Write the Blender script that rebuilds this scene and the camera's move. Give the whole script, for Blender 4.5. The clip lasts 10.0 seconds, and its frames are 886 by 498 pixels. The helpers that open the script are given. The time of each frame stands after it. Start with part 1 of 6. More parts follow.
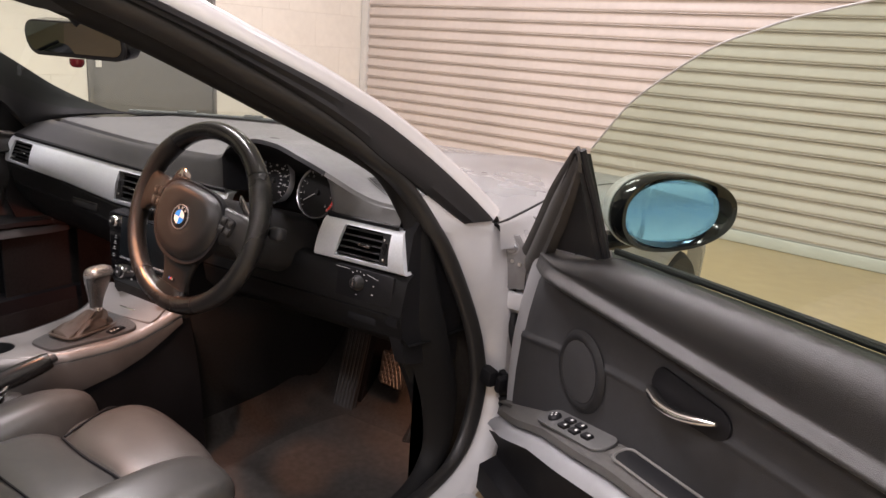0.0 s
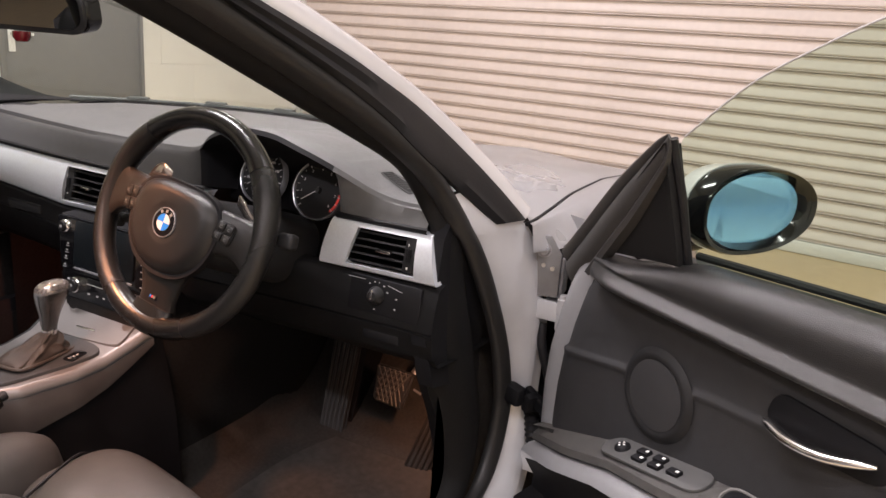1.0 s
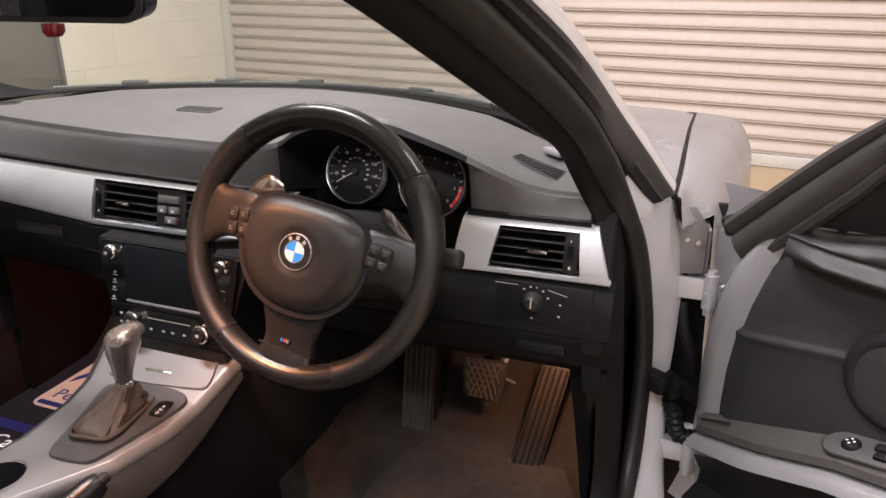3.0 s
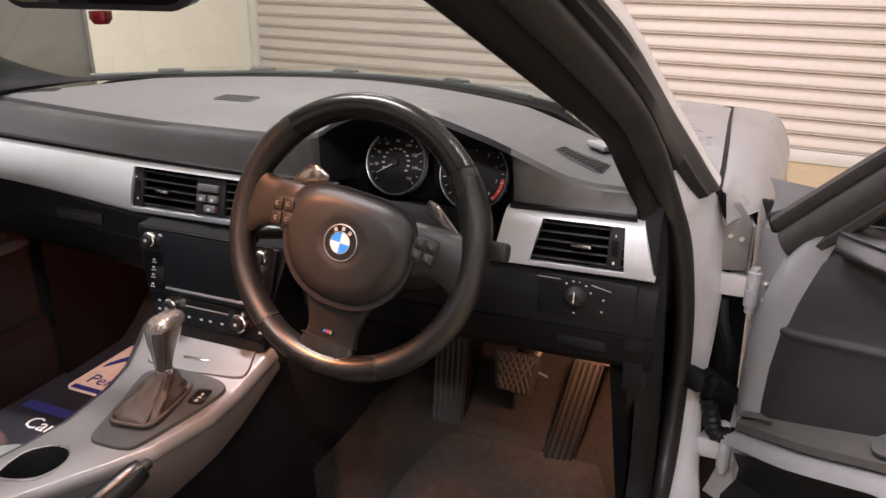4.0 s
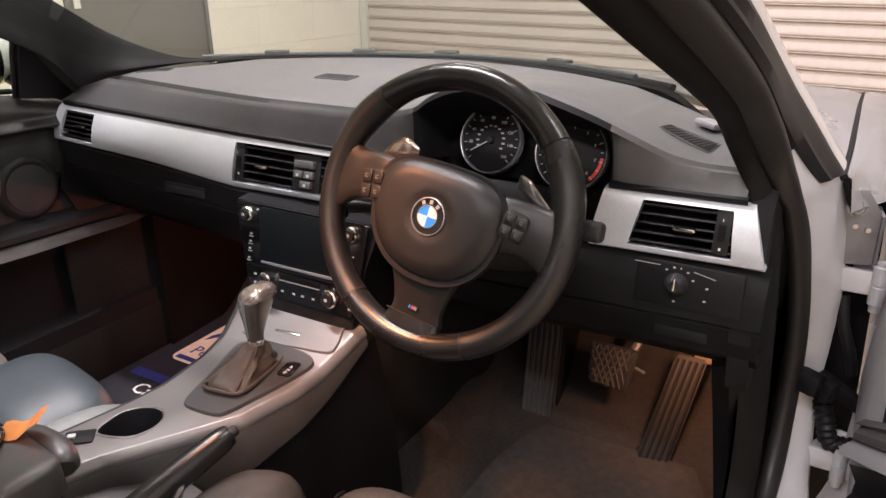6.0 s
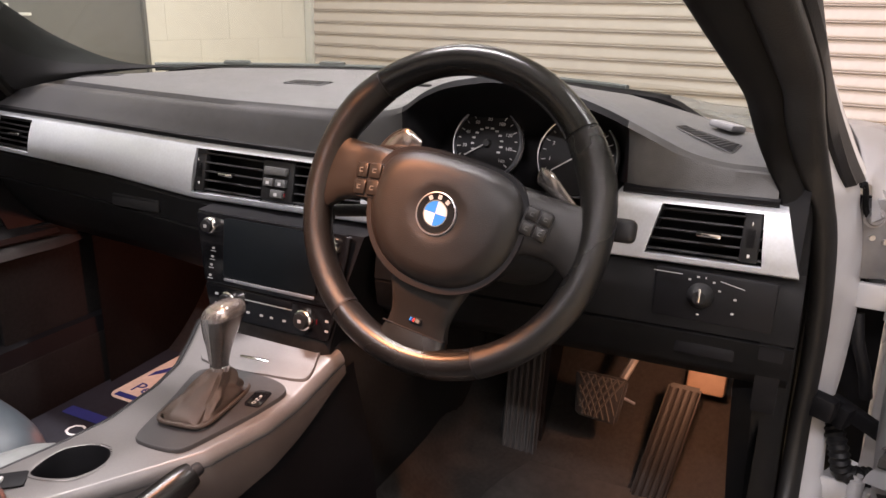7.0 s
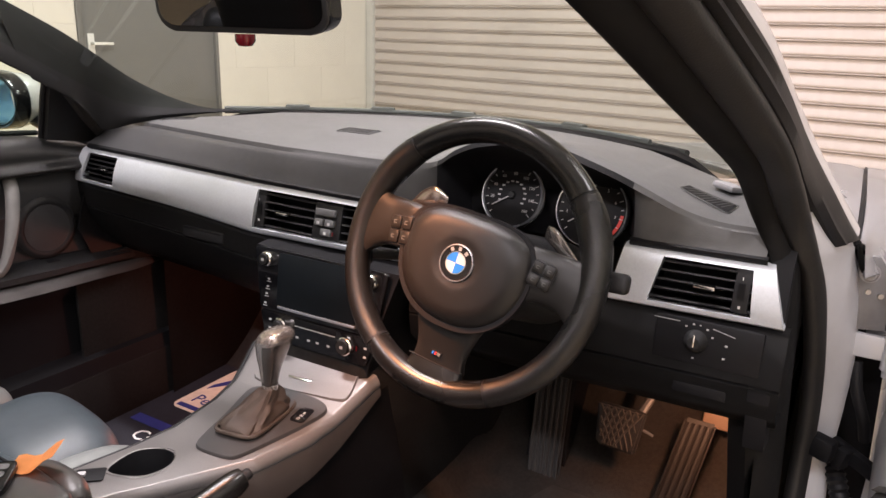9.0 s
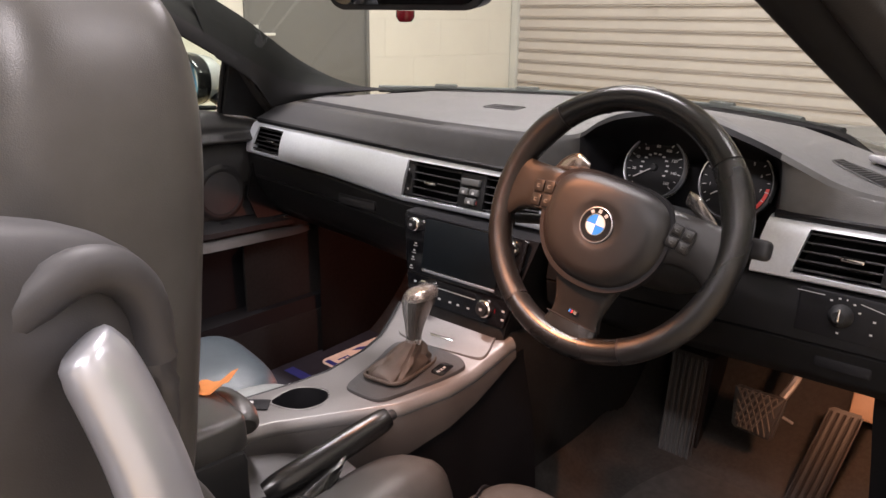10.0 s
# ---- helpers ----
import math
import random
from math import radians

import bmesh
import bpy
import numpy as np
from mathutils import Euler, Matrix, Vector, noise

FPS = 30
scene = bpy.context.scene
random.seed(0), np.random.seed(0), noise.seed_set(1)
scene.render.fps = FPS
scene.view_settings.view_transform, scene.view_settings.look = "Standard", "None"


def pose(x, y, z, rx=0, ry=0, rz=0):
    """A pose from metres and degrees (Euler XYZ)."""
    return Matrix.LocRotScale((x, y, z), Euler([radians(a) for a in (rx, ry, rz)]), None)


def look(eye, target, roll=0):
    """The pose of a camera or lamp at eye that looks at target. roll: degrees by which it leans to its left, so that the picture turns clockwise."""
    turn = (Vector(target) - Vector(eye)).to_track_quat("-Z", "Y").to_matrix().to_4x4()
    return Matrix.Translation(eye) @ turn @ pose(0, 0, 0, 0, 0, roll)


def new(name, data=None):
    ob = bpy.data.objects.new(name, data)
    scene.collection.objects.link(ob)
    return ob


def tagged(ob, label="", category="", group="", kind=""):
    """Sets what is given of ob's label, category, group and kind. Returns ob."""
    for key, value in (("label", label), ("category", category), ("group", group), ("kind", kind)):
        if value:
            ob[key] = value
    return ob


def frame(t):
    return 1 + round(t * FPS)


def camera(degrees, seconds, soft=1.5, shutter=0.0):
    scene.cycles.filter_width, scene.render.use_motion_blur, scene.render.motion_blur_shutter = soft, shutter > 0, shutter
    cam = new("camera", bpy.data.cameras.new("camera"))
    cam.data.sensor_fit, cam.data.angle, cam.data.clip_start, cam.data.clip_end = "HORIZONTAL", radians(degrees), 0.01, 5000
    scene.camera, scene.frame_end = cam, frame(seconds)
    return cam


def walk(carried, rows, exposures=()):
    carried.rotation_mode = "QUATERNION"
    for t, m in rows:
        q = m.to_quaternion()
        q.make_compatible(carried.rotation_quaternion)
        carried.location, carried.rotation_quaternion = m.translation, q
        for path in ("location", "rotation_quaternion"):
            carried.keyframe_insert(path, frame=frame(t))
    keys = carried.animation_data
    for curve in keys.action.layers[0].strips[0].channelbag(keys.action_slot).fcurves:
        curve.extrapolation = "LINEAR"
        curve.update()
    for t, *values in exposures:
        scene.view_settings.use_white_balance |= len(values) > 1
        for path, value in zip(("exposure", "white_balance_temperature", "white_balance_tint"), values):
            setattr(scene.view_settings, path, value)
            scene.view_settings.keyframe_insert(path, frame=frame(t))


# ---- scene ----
cam = camera(61.8, 10.0)
PATH = [
    (0, (1.551, -0.876, 1.228), (0.493, 0.737, 0.699), 3.9),
    (0.5, (1.47, -0.882, 1.189), (0.56, 0.826, 0.683), 5.4),
    (1, (1.286, -0.805, 1.187), (0.402, 0.906, 0.648), 4.4),
    (1.5, (1.033, -0.742, 1.208), (0.173, 0.97, 0.635), 2.5),
    (2, (0.908, -0.754, 1.223), (0.137, 0.982, 0.596), 0.9),
    (2.5, (0.883, -0.765, 1.215), (0.214, 0.995, 0.542), 0.2),
    (4, (0.834, -0.774, 1.213), (0.122, 0.952, 0.494), 0.4),
    (4.5, (0.817, -0.782, 1.199), (-0.111, 0.851, 0.513), 0.4),
    (5, (0.809, -0.741, 1.191), (-0.202, 0.842, 0.504), -0.0),
    (5.5, (0.822, -0.735, 1.189), (-0.182, 0.841, 0.475), -0.5),
    (6, (0.839, -0.745, 1.178), (-0.117, 0.853, 0.448), -0.7),
    (7.5, (0.682, -0.691, 1.067), (-0.121, 1.053, 0.509), 1.8),
    (8, (0.751, -0.712, 1.124), (-0.081, 1.022, 0.573), 2.0),
    (8.5, (0.793, -0.77, 1.155), (-0.098, 0.934, 0.606), 1.9),
    (9, (0.812, -0.788, 1.16), (-0.155, 0.869, 0.598), 1.7),
    (9.5, (0.833, -0.821, 1.159), (-0.269, 0.745, 0.581), 1.3),
    (10, (0.845, -0.851, 1.135), (-0.411, 0.589, 0.545), 0.9),
]
walk(cam, [(t, look(e, at, r)) for t, e, at, r in PATH], exposures=((0.0, -0.04), (2.5, 0.0), (4.5, 0.05), (6.0, 0.07), (7.5, 0.17), (8.5, 0.10), (9.5, 0.08), (10.0, 0.12)))

# ---------------------------------------------------------------- world and light
world = bpy.data.worlds.new("garage_air")
scene.world = world
world.use_nodes = True
world.node_tree.nodes["Background"].inputs[0].default_value = (0.9, 0.93, 1.0, 1)
world.node_tree.nodes["Background"].inputs[1].default_value = 0.05

RA = radians(-6.6)
RU, RV, R0 = Vector((math.cos(RA), math.sin(RA), 0)), Vector((math.sin(RA), -math.cos(RA), 0)), Vector((-3.51, 5.10, 0))


def room(u, v, z):
    """A place in the garage: u along the shutter, v back from it, z up."""
    return R0 + RU * u + RV * v + Vector((0, 0, z))


def area(name, u, v, z, lu, lv, watts, color):
    data = bpy.data.lights.new(name, "AREA")
    data.shape, data.size, data.size_y, data.energy, data.color = "RECTANGLE", lu, lv, watts, color
    ob = new(name, data)
    ob.matrix_world = Matrix.Translation(room(u, v, z)) @ Matrix.Rotation(RA, 4, "Z")
    return ob


WARM = (1.0, 0.915, 0.955)
for lu, lv, w in ((2.2, 1.7, 66), (5.6, 1.7, 9), (3.4, 4.45, 165), (6.2, 3.56, 66), (4.2, 7.64, 140), (6.2, 6.69, 120)):
    area("strip_light_lamp", lu, lv, 3.52, 1.5, 0.14, w, WARM)


def lamp(name, place, watts, color, radius):
    data = bpy.data.lights.new(name, "POINT")
    data.energy, data.color, data.shadow_soft_size = watts, color, radius
    ob = new(name, data)
    ob.location = place
    return ob


def spot(name, place, target, watts, color, degrees):
    data = bpy.data.lights.new(name, "SPOT")
    data.energy, data.color, data.shadow_soft_size, data.spot_size, data.spot_blend = watts, color, 0.02, radians(degrees), 1.0
    ob = new(name, data)
    ob.matrix_world = look(place, target)
    return ob


spot("map_light_lamp", (0.16, -0.20, 1.245), (0.26, -0.02, 0.74), 52.0, (1.0, 0.38, 0.17), 56)
spot("footwell_light_lamp", (0.63, 0.48, 0.545), (0.60, 0.66, 0.30), 7.5, (1.0, 0.45, 0.25), 115)
lamp("footwell_light_lamp", (-0.34, 0.55, 0.50), 3.2, (1.0, 0.26, 0.15), 0.02)


# ---------------------------------------------------------------- materials
def material(name, color, rough=0.5, metal=0.0, vary=0.12, scale=30.0, bump=0.0, bump_scale=400.0, coat=0.0, spec=0.5, wear=0.0):
    """A surface with variation at two scales, fine relief and uneven gloss."""
    m = bpy.data.materials.new(name)
    m.use_nodes = True
    n, l = m.node_tree.nodes, m.node_tree.links
    b = n["Principled BSDF"]
    co = n.new("ShaderNodeTexCoord")
    big, small = n.new("ShaderNodeTexNoise"), n.new("ShaderNodeTexNoise")
    big.inputs["Scale"].default_value, small.inputs["Scale"].default_value = scale * 0.12, scale * 2.0
    big.inputs["Detail"].default_value, small.inputs["Detail"].default_value = 4, 3
    l.new(co.outputs["Object"], big.inputs["Vector"]), l.new(co.outputs["Object"], small.inputs["Vector"])
    mix = n.new("ShaderNodeMath")
    mix.operation = "ADD"
    l.new(big.outputs["Fac"], mix.inputs[0]), l.new(small.outputs["Fac"], mix.inputs[1])
    ramp = n.new("ShaderNodeMapRange")
    ramp.inputs["From Min"].default_value, ramp.inputs["From Max"].default_value = 0.7, 1.3
    ramp.inputs["To Min"].default_value, ramp.inputs["To Max"].default_value = 1 - vary, 1 + vary
    l.new(mix.outputs[0], ramp.inputs["Value"])
    col = n.new("ShaderNodeVectorMath")
    col.operation = "SCALE"
    col.inputs[0].default_value = color
    l.new(ramp.outputs["Result"], col.inputs["Scale"])
    l.new(col.outputs["Vector"], b.inputs["Base Color"])
    gl = n.new("ShaderNodeMapRange")
    gl.inputs["From Min"].default_value, gl.inputs["From Max"].default_value = 0.3, 0.7
    gl.inputs["To Min"].default_value, gl.inputs["To Max"].default_value = max(0.02, rough * 0.85), min(1, rough * 1.15)
    l.new(big.outputs["Fac"], gl.inputs["Value"])
    l.new(gl.outputs["Result"], b.inputs["Roughness"])
    b.inputs["Metallic"].default_value = metal
    b.inputs["Coat Weight"].default_value = coat
    b.inputs["Coat Roughness"].default_value = 0.06
    b.inputs["Specular IOR Level"].default_value = spec
    if bump:
        v = n.new("ShaderNodeTexVoronoi")
        v.inputs["Scale"].default_value = bump_scale
        l.new(co.outputs["Object"], v.inputs["Vector"])
        bp = n.new("ShaderNodeBump")
        bp.inputs["Strength"].default_value, bp.inputs["Distance"].default_value = bump, 0.001
        l.new(v.outputs["Distance"], bp.inputs["Height"])
        l.new(bp.outputs["Normal"], b.inputs["Normal"])
    return m


def glass(name, tint, alpha):
    """Clear, slightly tinted pane."""
    m = bpy.data.materials.new(name)
    m.use_nodes = True
    n, l = m.node_tree.nodes, m.node_tree.links
    n.clear()
    out, mx = n.new("ShaderNodeOutputMaterial"), n.new("ShaderNodeMixShader")
    tr, gl, fr = n.new("ShaderNodeBsdfTransparent"), n.new("ShaderNodeBsdfGlossy"), n.new("ShaderNodeLayerWeight")
    pw, sc = n.new("ShaderNodeMath"), n.new("ShaderNodeMath")
    pw.operation, sc.operation = "POWER", "MULTIPLY_ADD"
    tr.inputs["Color"].default_value = (*tint, 1)
    gl.inputs["Roughness"].default_value = 0.02
    fr.inputs["Blend"].default_value = 0.5
    pw.inputs[1].default_value = 5.0
    sc.inputs[1].default_value, sc.inputs[2].default_value = 0.6, alpha
    l.new(fr.outputs["Facing"], pw.inputs[0]), l.new(pw.outputs[0], sc.inputs[0])
    l.new(sc.outputs[0], mx.inputs[0]), l.new(tr.outputs[0], mx.inputs[1]), l.new(gl.outputs[0], mx.inputs[2])
    l.new(mx.outputs[0], out.inputs["Surface"])
    return m


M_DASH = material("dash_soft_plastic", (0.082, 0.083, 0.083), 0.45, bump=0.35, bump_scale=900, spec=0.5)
# the pad's plastic in two darker tones, with its shade put into the colour
M_DASHFACE = material("shaded_dash_face_plastic", (0.042, 0.042, 0.0425), 0.38, bump=0.3, bump_scale=900, spec=0.35)
M_ENDFACE = material("half_shaded_dash_plastic", (0.066, 0.066, 0.065), 0.42, bump=0.35, bump_scale=900, spec=0.35)
M_SELPLATE = material("charcoal_selector_plastic", (0.033, 0.032, 0.032), 0.42, bump=0.15, bump_scale=1200, spec=0.35)
M_PADDLE = material("dark_polished_paddle", (0.30, 0.28, 0.265), 0.18, 0.9, vary=0.08)
M_GRIPMETAL = material("dark_satin_grip_metal", (0.115, 0.110, 0.105), 0.24, 0.8, vary=0.10)
M_ENAMEL = material("white_enamel", (0.50, 0.50, 0.50), 0.3, vary=0.03)
M_BRACKET = material("grey_hinge_steel", (0.26, 0.26, 0.27), 0.45, 0.3, vary=0.12)
M_DULLSTEEL = material("dull_grey_steel", (0.15, 0.15, 0.155), 0.45, 0.3, vary=0.15)
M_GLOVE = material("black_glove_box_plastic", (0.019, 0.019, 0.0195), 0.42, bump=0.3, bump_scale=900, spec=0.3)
M_WIPER = material("dusty_wiper_rubber", (0.060, 0.063, 0.064), 0.55, vary=0.2)
# darker copy of the footwell carpet, shade put into its colour
M_SHADECARPET = material("shaded_carpet", (0.014, 0.013, 0.0125), 0.95, vary=0.3, scale=60, bump=0.8, bump_scale=700, spec=0.1)
M_SAILRAIL = material("charcoal_rail_rubber", (0.038, 0.0365, 0.035), 0.50, bump=0.2, bump_scale=900, spec=0.3)
M_PLASTIC = material("black_plastic", (0.0135, 0.0135, 0.014), 0.5, bump=0.2, bump_scale=1200, spec=0.2)
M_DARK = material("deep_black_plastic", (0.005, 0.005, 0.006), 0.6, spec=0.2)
M_GLOSS = material("gloss_black", (0.006, 0.006, 0.007), 0.14, spec=0.4)
M_RUBBER = material("rubber_seal", (0.008, 0.008, 0.009), 0.55, bump=0.15, spec=0.25)
M_ALU = material("brushed_silver_trim", (0.66, 0.70, 0.75), 0.38, 0.5, vary=0.06, scale=120)
M_CONSOLE = material("silver_console_trim", (0.138, 0.131, 0.127), 0.42, 0.45, vary=0.06, scale=160)
M_PAINT = material("silver_car_paint", (0.56, 0.565, 0.585), 0.30, 0.35, vary=0.015, scale=20, coat=0.8)
M_PAINT_IN = material("silver_inner_paint", (0.49, 0.495, 0.51), 0.36, 0.2, vary=0.03, scale=20, coat=0.2)
M_LEATHER = material("dark_grey_leather", (0.041, 0.0395, 0.037), 0.35, vary=0.15, bump=0.09, bump_scale=1500)
M_LEATHER_W = material("black_wheel_leather", (0.006, 0.0058, 0.0057), 0.25, vary=0.2, bump=0.08, bump_scale=700, spec=0.4)
M_LEATHER_P = material("perforated_wheel_leather", (0.006, 0.0058, 0.0057), 0.29, vary=0.22, bump=0.32, bump_scale=1000, spec=0.40)
M_AIRBAG = material("airbag_plastic", (0.0115, 0.0108, 0.0102), 0.36, bump=0.2, bump_scale=1100, spec=0.28)
M_SEATPALE = material("pale_grey_leather", (0.150, 0.160, 0.155), 0.42, vary=0.12, bump=0.22, bump_scale=1100)
M_SEATBLUE = material("slate_blue_leather", (0.044, 0.056, 0.064), 0.40, vary=0.15, bump=0.22, bump_scale=1100)
M_PILLAR = material("matt_black_pillar_trim", (0.0065, 0.0065, 0.0068), 0.65, bump=0.2, bump_scale=1000, spec=0.14)
M_FLANK = material("grey_console_flank", (0.032, 0.029, 0.027), 0.5, vary=0.1, bump=0.2, bump_scale=900)
M_SEAL = material("grey_black_seal", (0.013, 0.0128, 0.0127), 0.5, bump=0.15, spec=0.35)
M_TAN = material("tan_pedal_housing", (0.16, 0.11, 0.075), 0.7)
M_CHROME = material("satin_chrome", (0.72, 0.71, 0.70), 0.16, 1.0, vary=0.04)
M_LEVER = material("satin_grey_lever", (0.40, 0.41, 0.44), 0.28, 0.7, vary=0.05)
M_KNOB = material("satin_silver_knob", (0.42, 0.405, 0.39), 0.25, 0.8, vary=0.08)
M_STEEL = material("bare_steel", (0.45, 0.44, 0.43), 0.4, 0.9, vary=0.15)
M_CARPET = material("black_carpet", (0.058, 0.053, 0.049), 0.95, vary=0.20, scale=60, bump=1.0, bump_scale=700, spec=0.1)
# mat tone raised above the carpet to stand for haze over the floor
M_FLOORMAT = material("haze_lifted_mat", (0.080, 0.074, 0.069), 0.95, vary=0.20, scale=30, bump=1.0, bump_scale=700, spec=0.1)
M_DOORCARD = material("door_card_fabric", (0.0225, 0.0225, 0.0235), 0.60, bump=0.3, bump_scale=1000, spec=0.35)
M_DOORTOP = material("door_top_soft_plastic", (0.0145, 0.0142, 0.014), 0.34, bump=0.35, bump_scale=900)
M_SHOULDER = material("smooth_shoulder_plastic", (0.030, 0.029, 0.030), 0.5, vary=0.15, bump=0.04, bump_scale=1500, spec=0.35)
M_ARM = material("armrest_soft_plastic", (0.120, 0.116, 0.110), 0.6, bump=0.3, bump_scale=900)
M_SCREEN = material("dark_display_glass", (0.006, 0.008, 0.010), 0.40, spec=0.15)
M_MARK = material("faded_grey_print", (0.36, 0.36, 0.36), 0.6, vary=0.05)
M_DIMMARK = material("dim_grey_print", (0.10, 0.10, 0.095), 0.6, vary=0.05)
M_BOOT = material("brown_black_leather", (0.036, 0.027, 0.021), 0.52, vary=0.25, bump=0.3, bump_scale=800, spec=0.3)
M_WHITE = material("white_print", (0.75, 0.75, 0.73), 0.6, vary=0.03)
M_RED = material("red_print", (0.55, 0.03, 0.02), 0.5)
M_REDLENS = material("red_plastic", (0.10, 0.004, 0.008), 0.25)
M_BLUE = material("blue_enamel", (0.02, 0.17, 0.55), 0.3)
M_NAVY = material("navy_print", (0.025, 0.03, 0.16), 0.6)
M_ORANGE = material("orange_card", (0.62, 0.24, 0.07), 0.8)
M_PEDAL = material("pedal_rubber", (0.012, 0.0115, 0.011), 0.45, bump=0.3)
M_ACC = material("dull_pedal_rubber", (0.0095, 0.009, 0.0085), 0.5, bump=0.3, spec=0.2)
M_GRID = material("worn_pedal_rib", (0.040, 0.036, 0.032), 0.5)
M_TYRE = material("tyre_rubber", (0.018, 0.018, 0.018), 0.75)
M_MIRROR = material("mirror_glass", (0.085, 0.09, 0.095), 0.01, 1.0, vary=0.0)
M_BLUEMIRROR = material("blue_mirror_glass", (0.32, 0.66, 1.0), 0.015, 1.0, vary=0.0)
M_MATPAPER = material("printed_paper_mat", (0.012, 0.012, 0.018), 0.7, vary=0.3)
M_CREAM = material("cream_print", (0.62, 0.50, 0.40), 0.8)
M_SHUTTER = material("cream_shutter_steel", (0.54, 0.488, 0.452), 0.45, 0.1, vary=0.05, scale=12)
M_GUIDE = material("grey_steel_guide", (0.60, 0.60, 0.58), 0.5, 0.1, vary=0.06)
M_BLOCK = material("white_painted_block", (0.76, 0.735, 0.675), 0.7, vary=0.04, scale=8, bump=0.4, bump_scale=300)
M_MORTAR = material("painted_mortar", (0.70, 0.675, 0.62), 0.85, vary=0.06, scale=20)
M_WALL = material("white_painted_wall", (0.74, 0.72, 0.68), 0.8, vary=0.05, scale=6)
M_DOORGREY = material("grey_painted_door", (0.175, 0.175, 0.17), 0.5, vary=0.04, scale=10)
M_FLOOR = material("beige_resin_floor", (0.52, 0.40, 0.24), 0.35, vary=0.10, scale=6)
M_CEIL = material("white_ceiling_sheet", (0.65, 0.64, 0.62), 0.85, vary=0.05, scale=4)
M_LIGHTBODY = material("light_fitting_plastic", (0.85, 0.85, 0.85), 0.4)
M_SCREENGLASS = glass("windscreen_glass", (0.77, 0.835, 0.765), 0.02)
M_DOORGLASS = glass("door_glass", (0.66, 0.77, 0.66), 0.03)


# ---------------------------------------------------------------- building tools
def thing(name, place, label, category, group="", kind=""):
    ob = new(name)
    ob.empty_display_size = 0.1
    ob.location = place
    return tagged(ob, label, category, group, kind)


def part(name, bm, mat, parent=None, label="", smooth=True):
    """Link a bmesh in world coordinates as one mesh object, under a thing or a part."""
    bmesh.ops.recalc_face_normals(bm, faces=bm.faces)
    me = bpy.data.meshes.new(name)
    bm.to_mesh(me)
    bm.free()
    me.materials.append(mat)
    if smooth:
        me.polygons.foreach_set("use_smooth", [True] * len(me.polygons))
        me.set_sharp_from_angle(angle=radians(42))
    ob = new(name, me)
    if parent:
        ob.parent = parent
        if parent.type == "EMPTY":
            ob.matrix_parent_inverse = Matrix.Translation(-parent.location)
    return tagged(ob, label)


def pieces(name, bms, mat, parent):
    """Several small alike parts, each an object of its own."""
    for b in bms:
        part(name, b, mat, parent)


def spline(pts, n, closed=False):
    """n points along a smooth curve through pts."""
    pts = [Vector(p) for p in pts]
    k = len(pts)
    out = []
    for i in range(n):
        t = i / n * k if closed else i / (n - 1) * (k - 1)
        j = min(int(t), k - 1 if closed else k - 2)
        f = t - j
        if closed:
            p = [pts[(j + d) % k] for d in (-1, 0, 1, 2)]
        else:
            p = [pts[min(max(j + d, 0), k - 1)] for d in (-1, 0, 1, 2)]
        out.append(0.5 * ((2 * p[1]) + (p[2] - p[0]) * f + (2 * p[0] - 5 * p[1] + 4 * p[2] - p[3]) * f * f + (3 * p[1] - p[0] - 3 * p[2] + p[3]) * f ** 3))
    return out


def skin(rows, ring=False, caps=False, loop=False):
    """A mesh over rows of points. ring: each row is closed; loop: the last row joins the first."""
    bm = bmesh.new()
    vs = [[bm.verts.new(p) for p in r] for r in rows]
    m = len(rows[0])
    for i in range(len(rows) - (0 if loop else 1)):
        a, b = vs[i], vs[(i + 1) % len(rows)]
        for j in range(m if ring else m - 1):
            q = (a[j], a[(j + 1) % m], b[(j + 1) % m], b[j])
            if len(set(q)) == 4:
                bm.faces.new(q)
    if caps:
        bm.faces.new(vs[0]), bm.faces.new(list(reversed(vs[-1])))
    return bm


def merge(*bms):
    out = bmesh.new()
    for b in bms:
        me = bpy.data.meshes.new("tmp")
        b.to_mesh(me)
        b.free()
        out.from_mesh(me)
        bpy.data.meshes.remove(me)
    return out


def rbox(lx, ly, lz, r=0.004, seg=2, m=None):
    """A box about the origin with rounded edges."""
    bm = bmesh.new()
    bmesh.ops.create_cube(bm, size=1)
    bmesh.ops.scale(bm, vec=(lx, ly, lz), verts=bm.verts)
    if r:
        bmesh.ops.bevel(bm, geom=bm.edges[:], offset=min(r, min(lx, ly, lz) * 0.49), segments=seg, profile=0.5, affect="EDGES")
    if m:
        bm.transform(m)
    return bm


def lathe(profile, m=None, n=32):
    """Turn (radius, height) points about local z."""
    rows = [[Vector((r * math.cos(2 * math.pi * i / n), r * math.sin(2 * math.pi * i / n), h)) for i in range(n)] for r, h in profile]
    bm = skin(rows, ring=True)
    for v in bm.verts:
        v.co.x += 0
    bmesh.ops.remove_doubles(bm, verts=bm.verts, dist=1e-6)
    if m:
        bm.transform(m)
    return bm


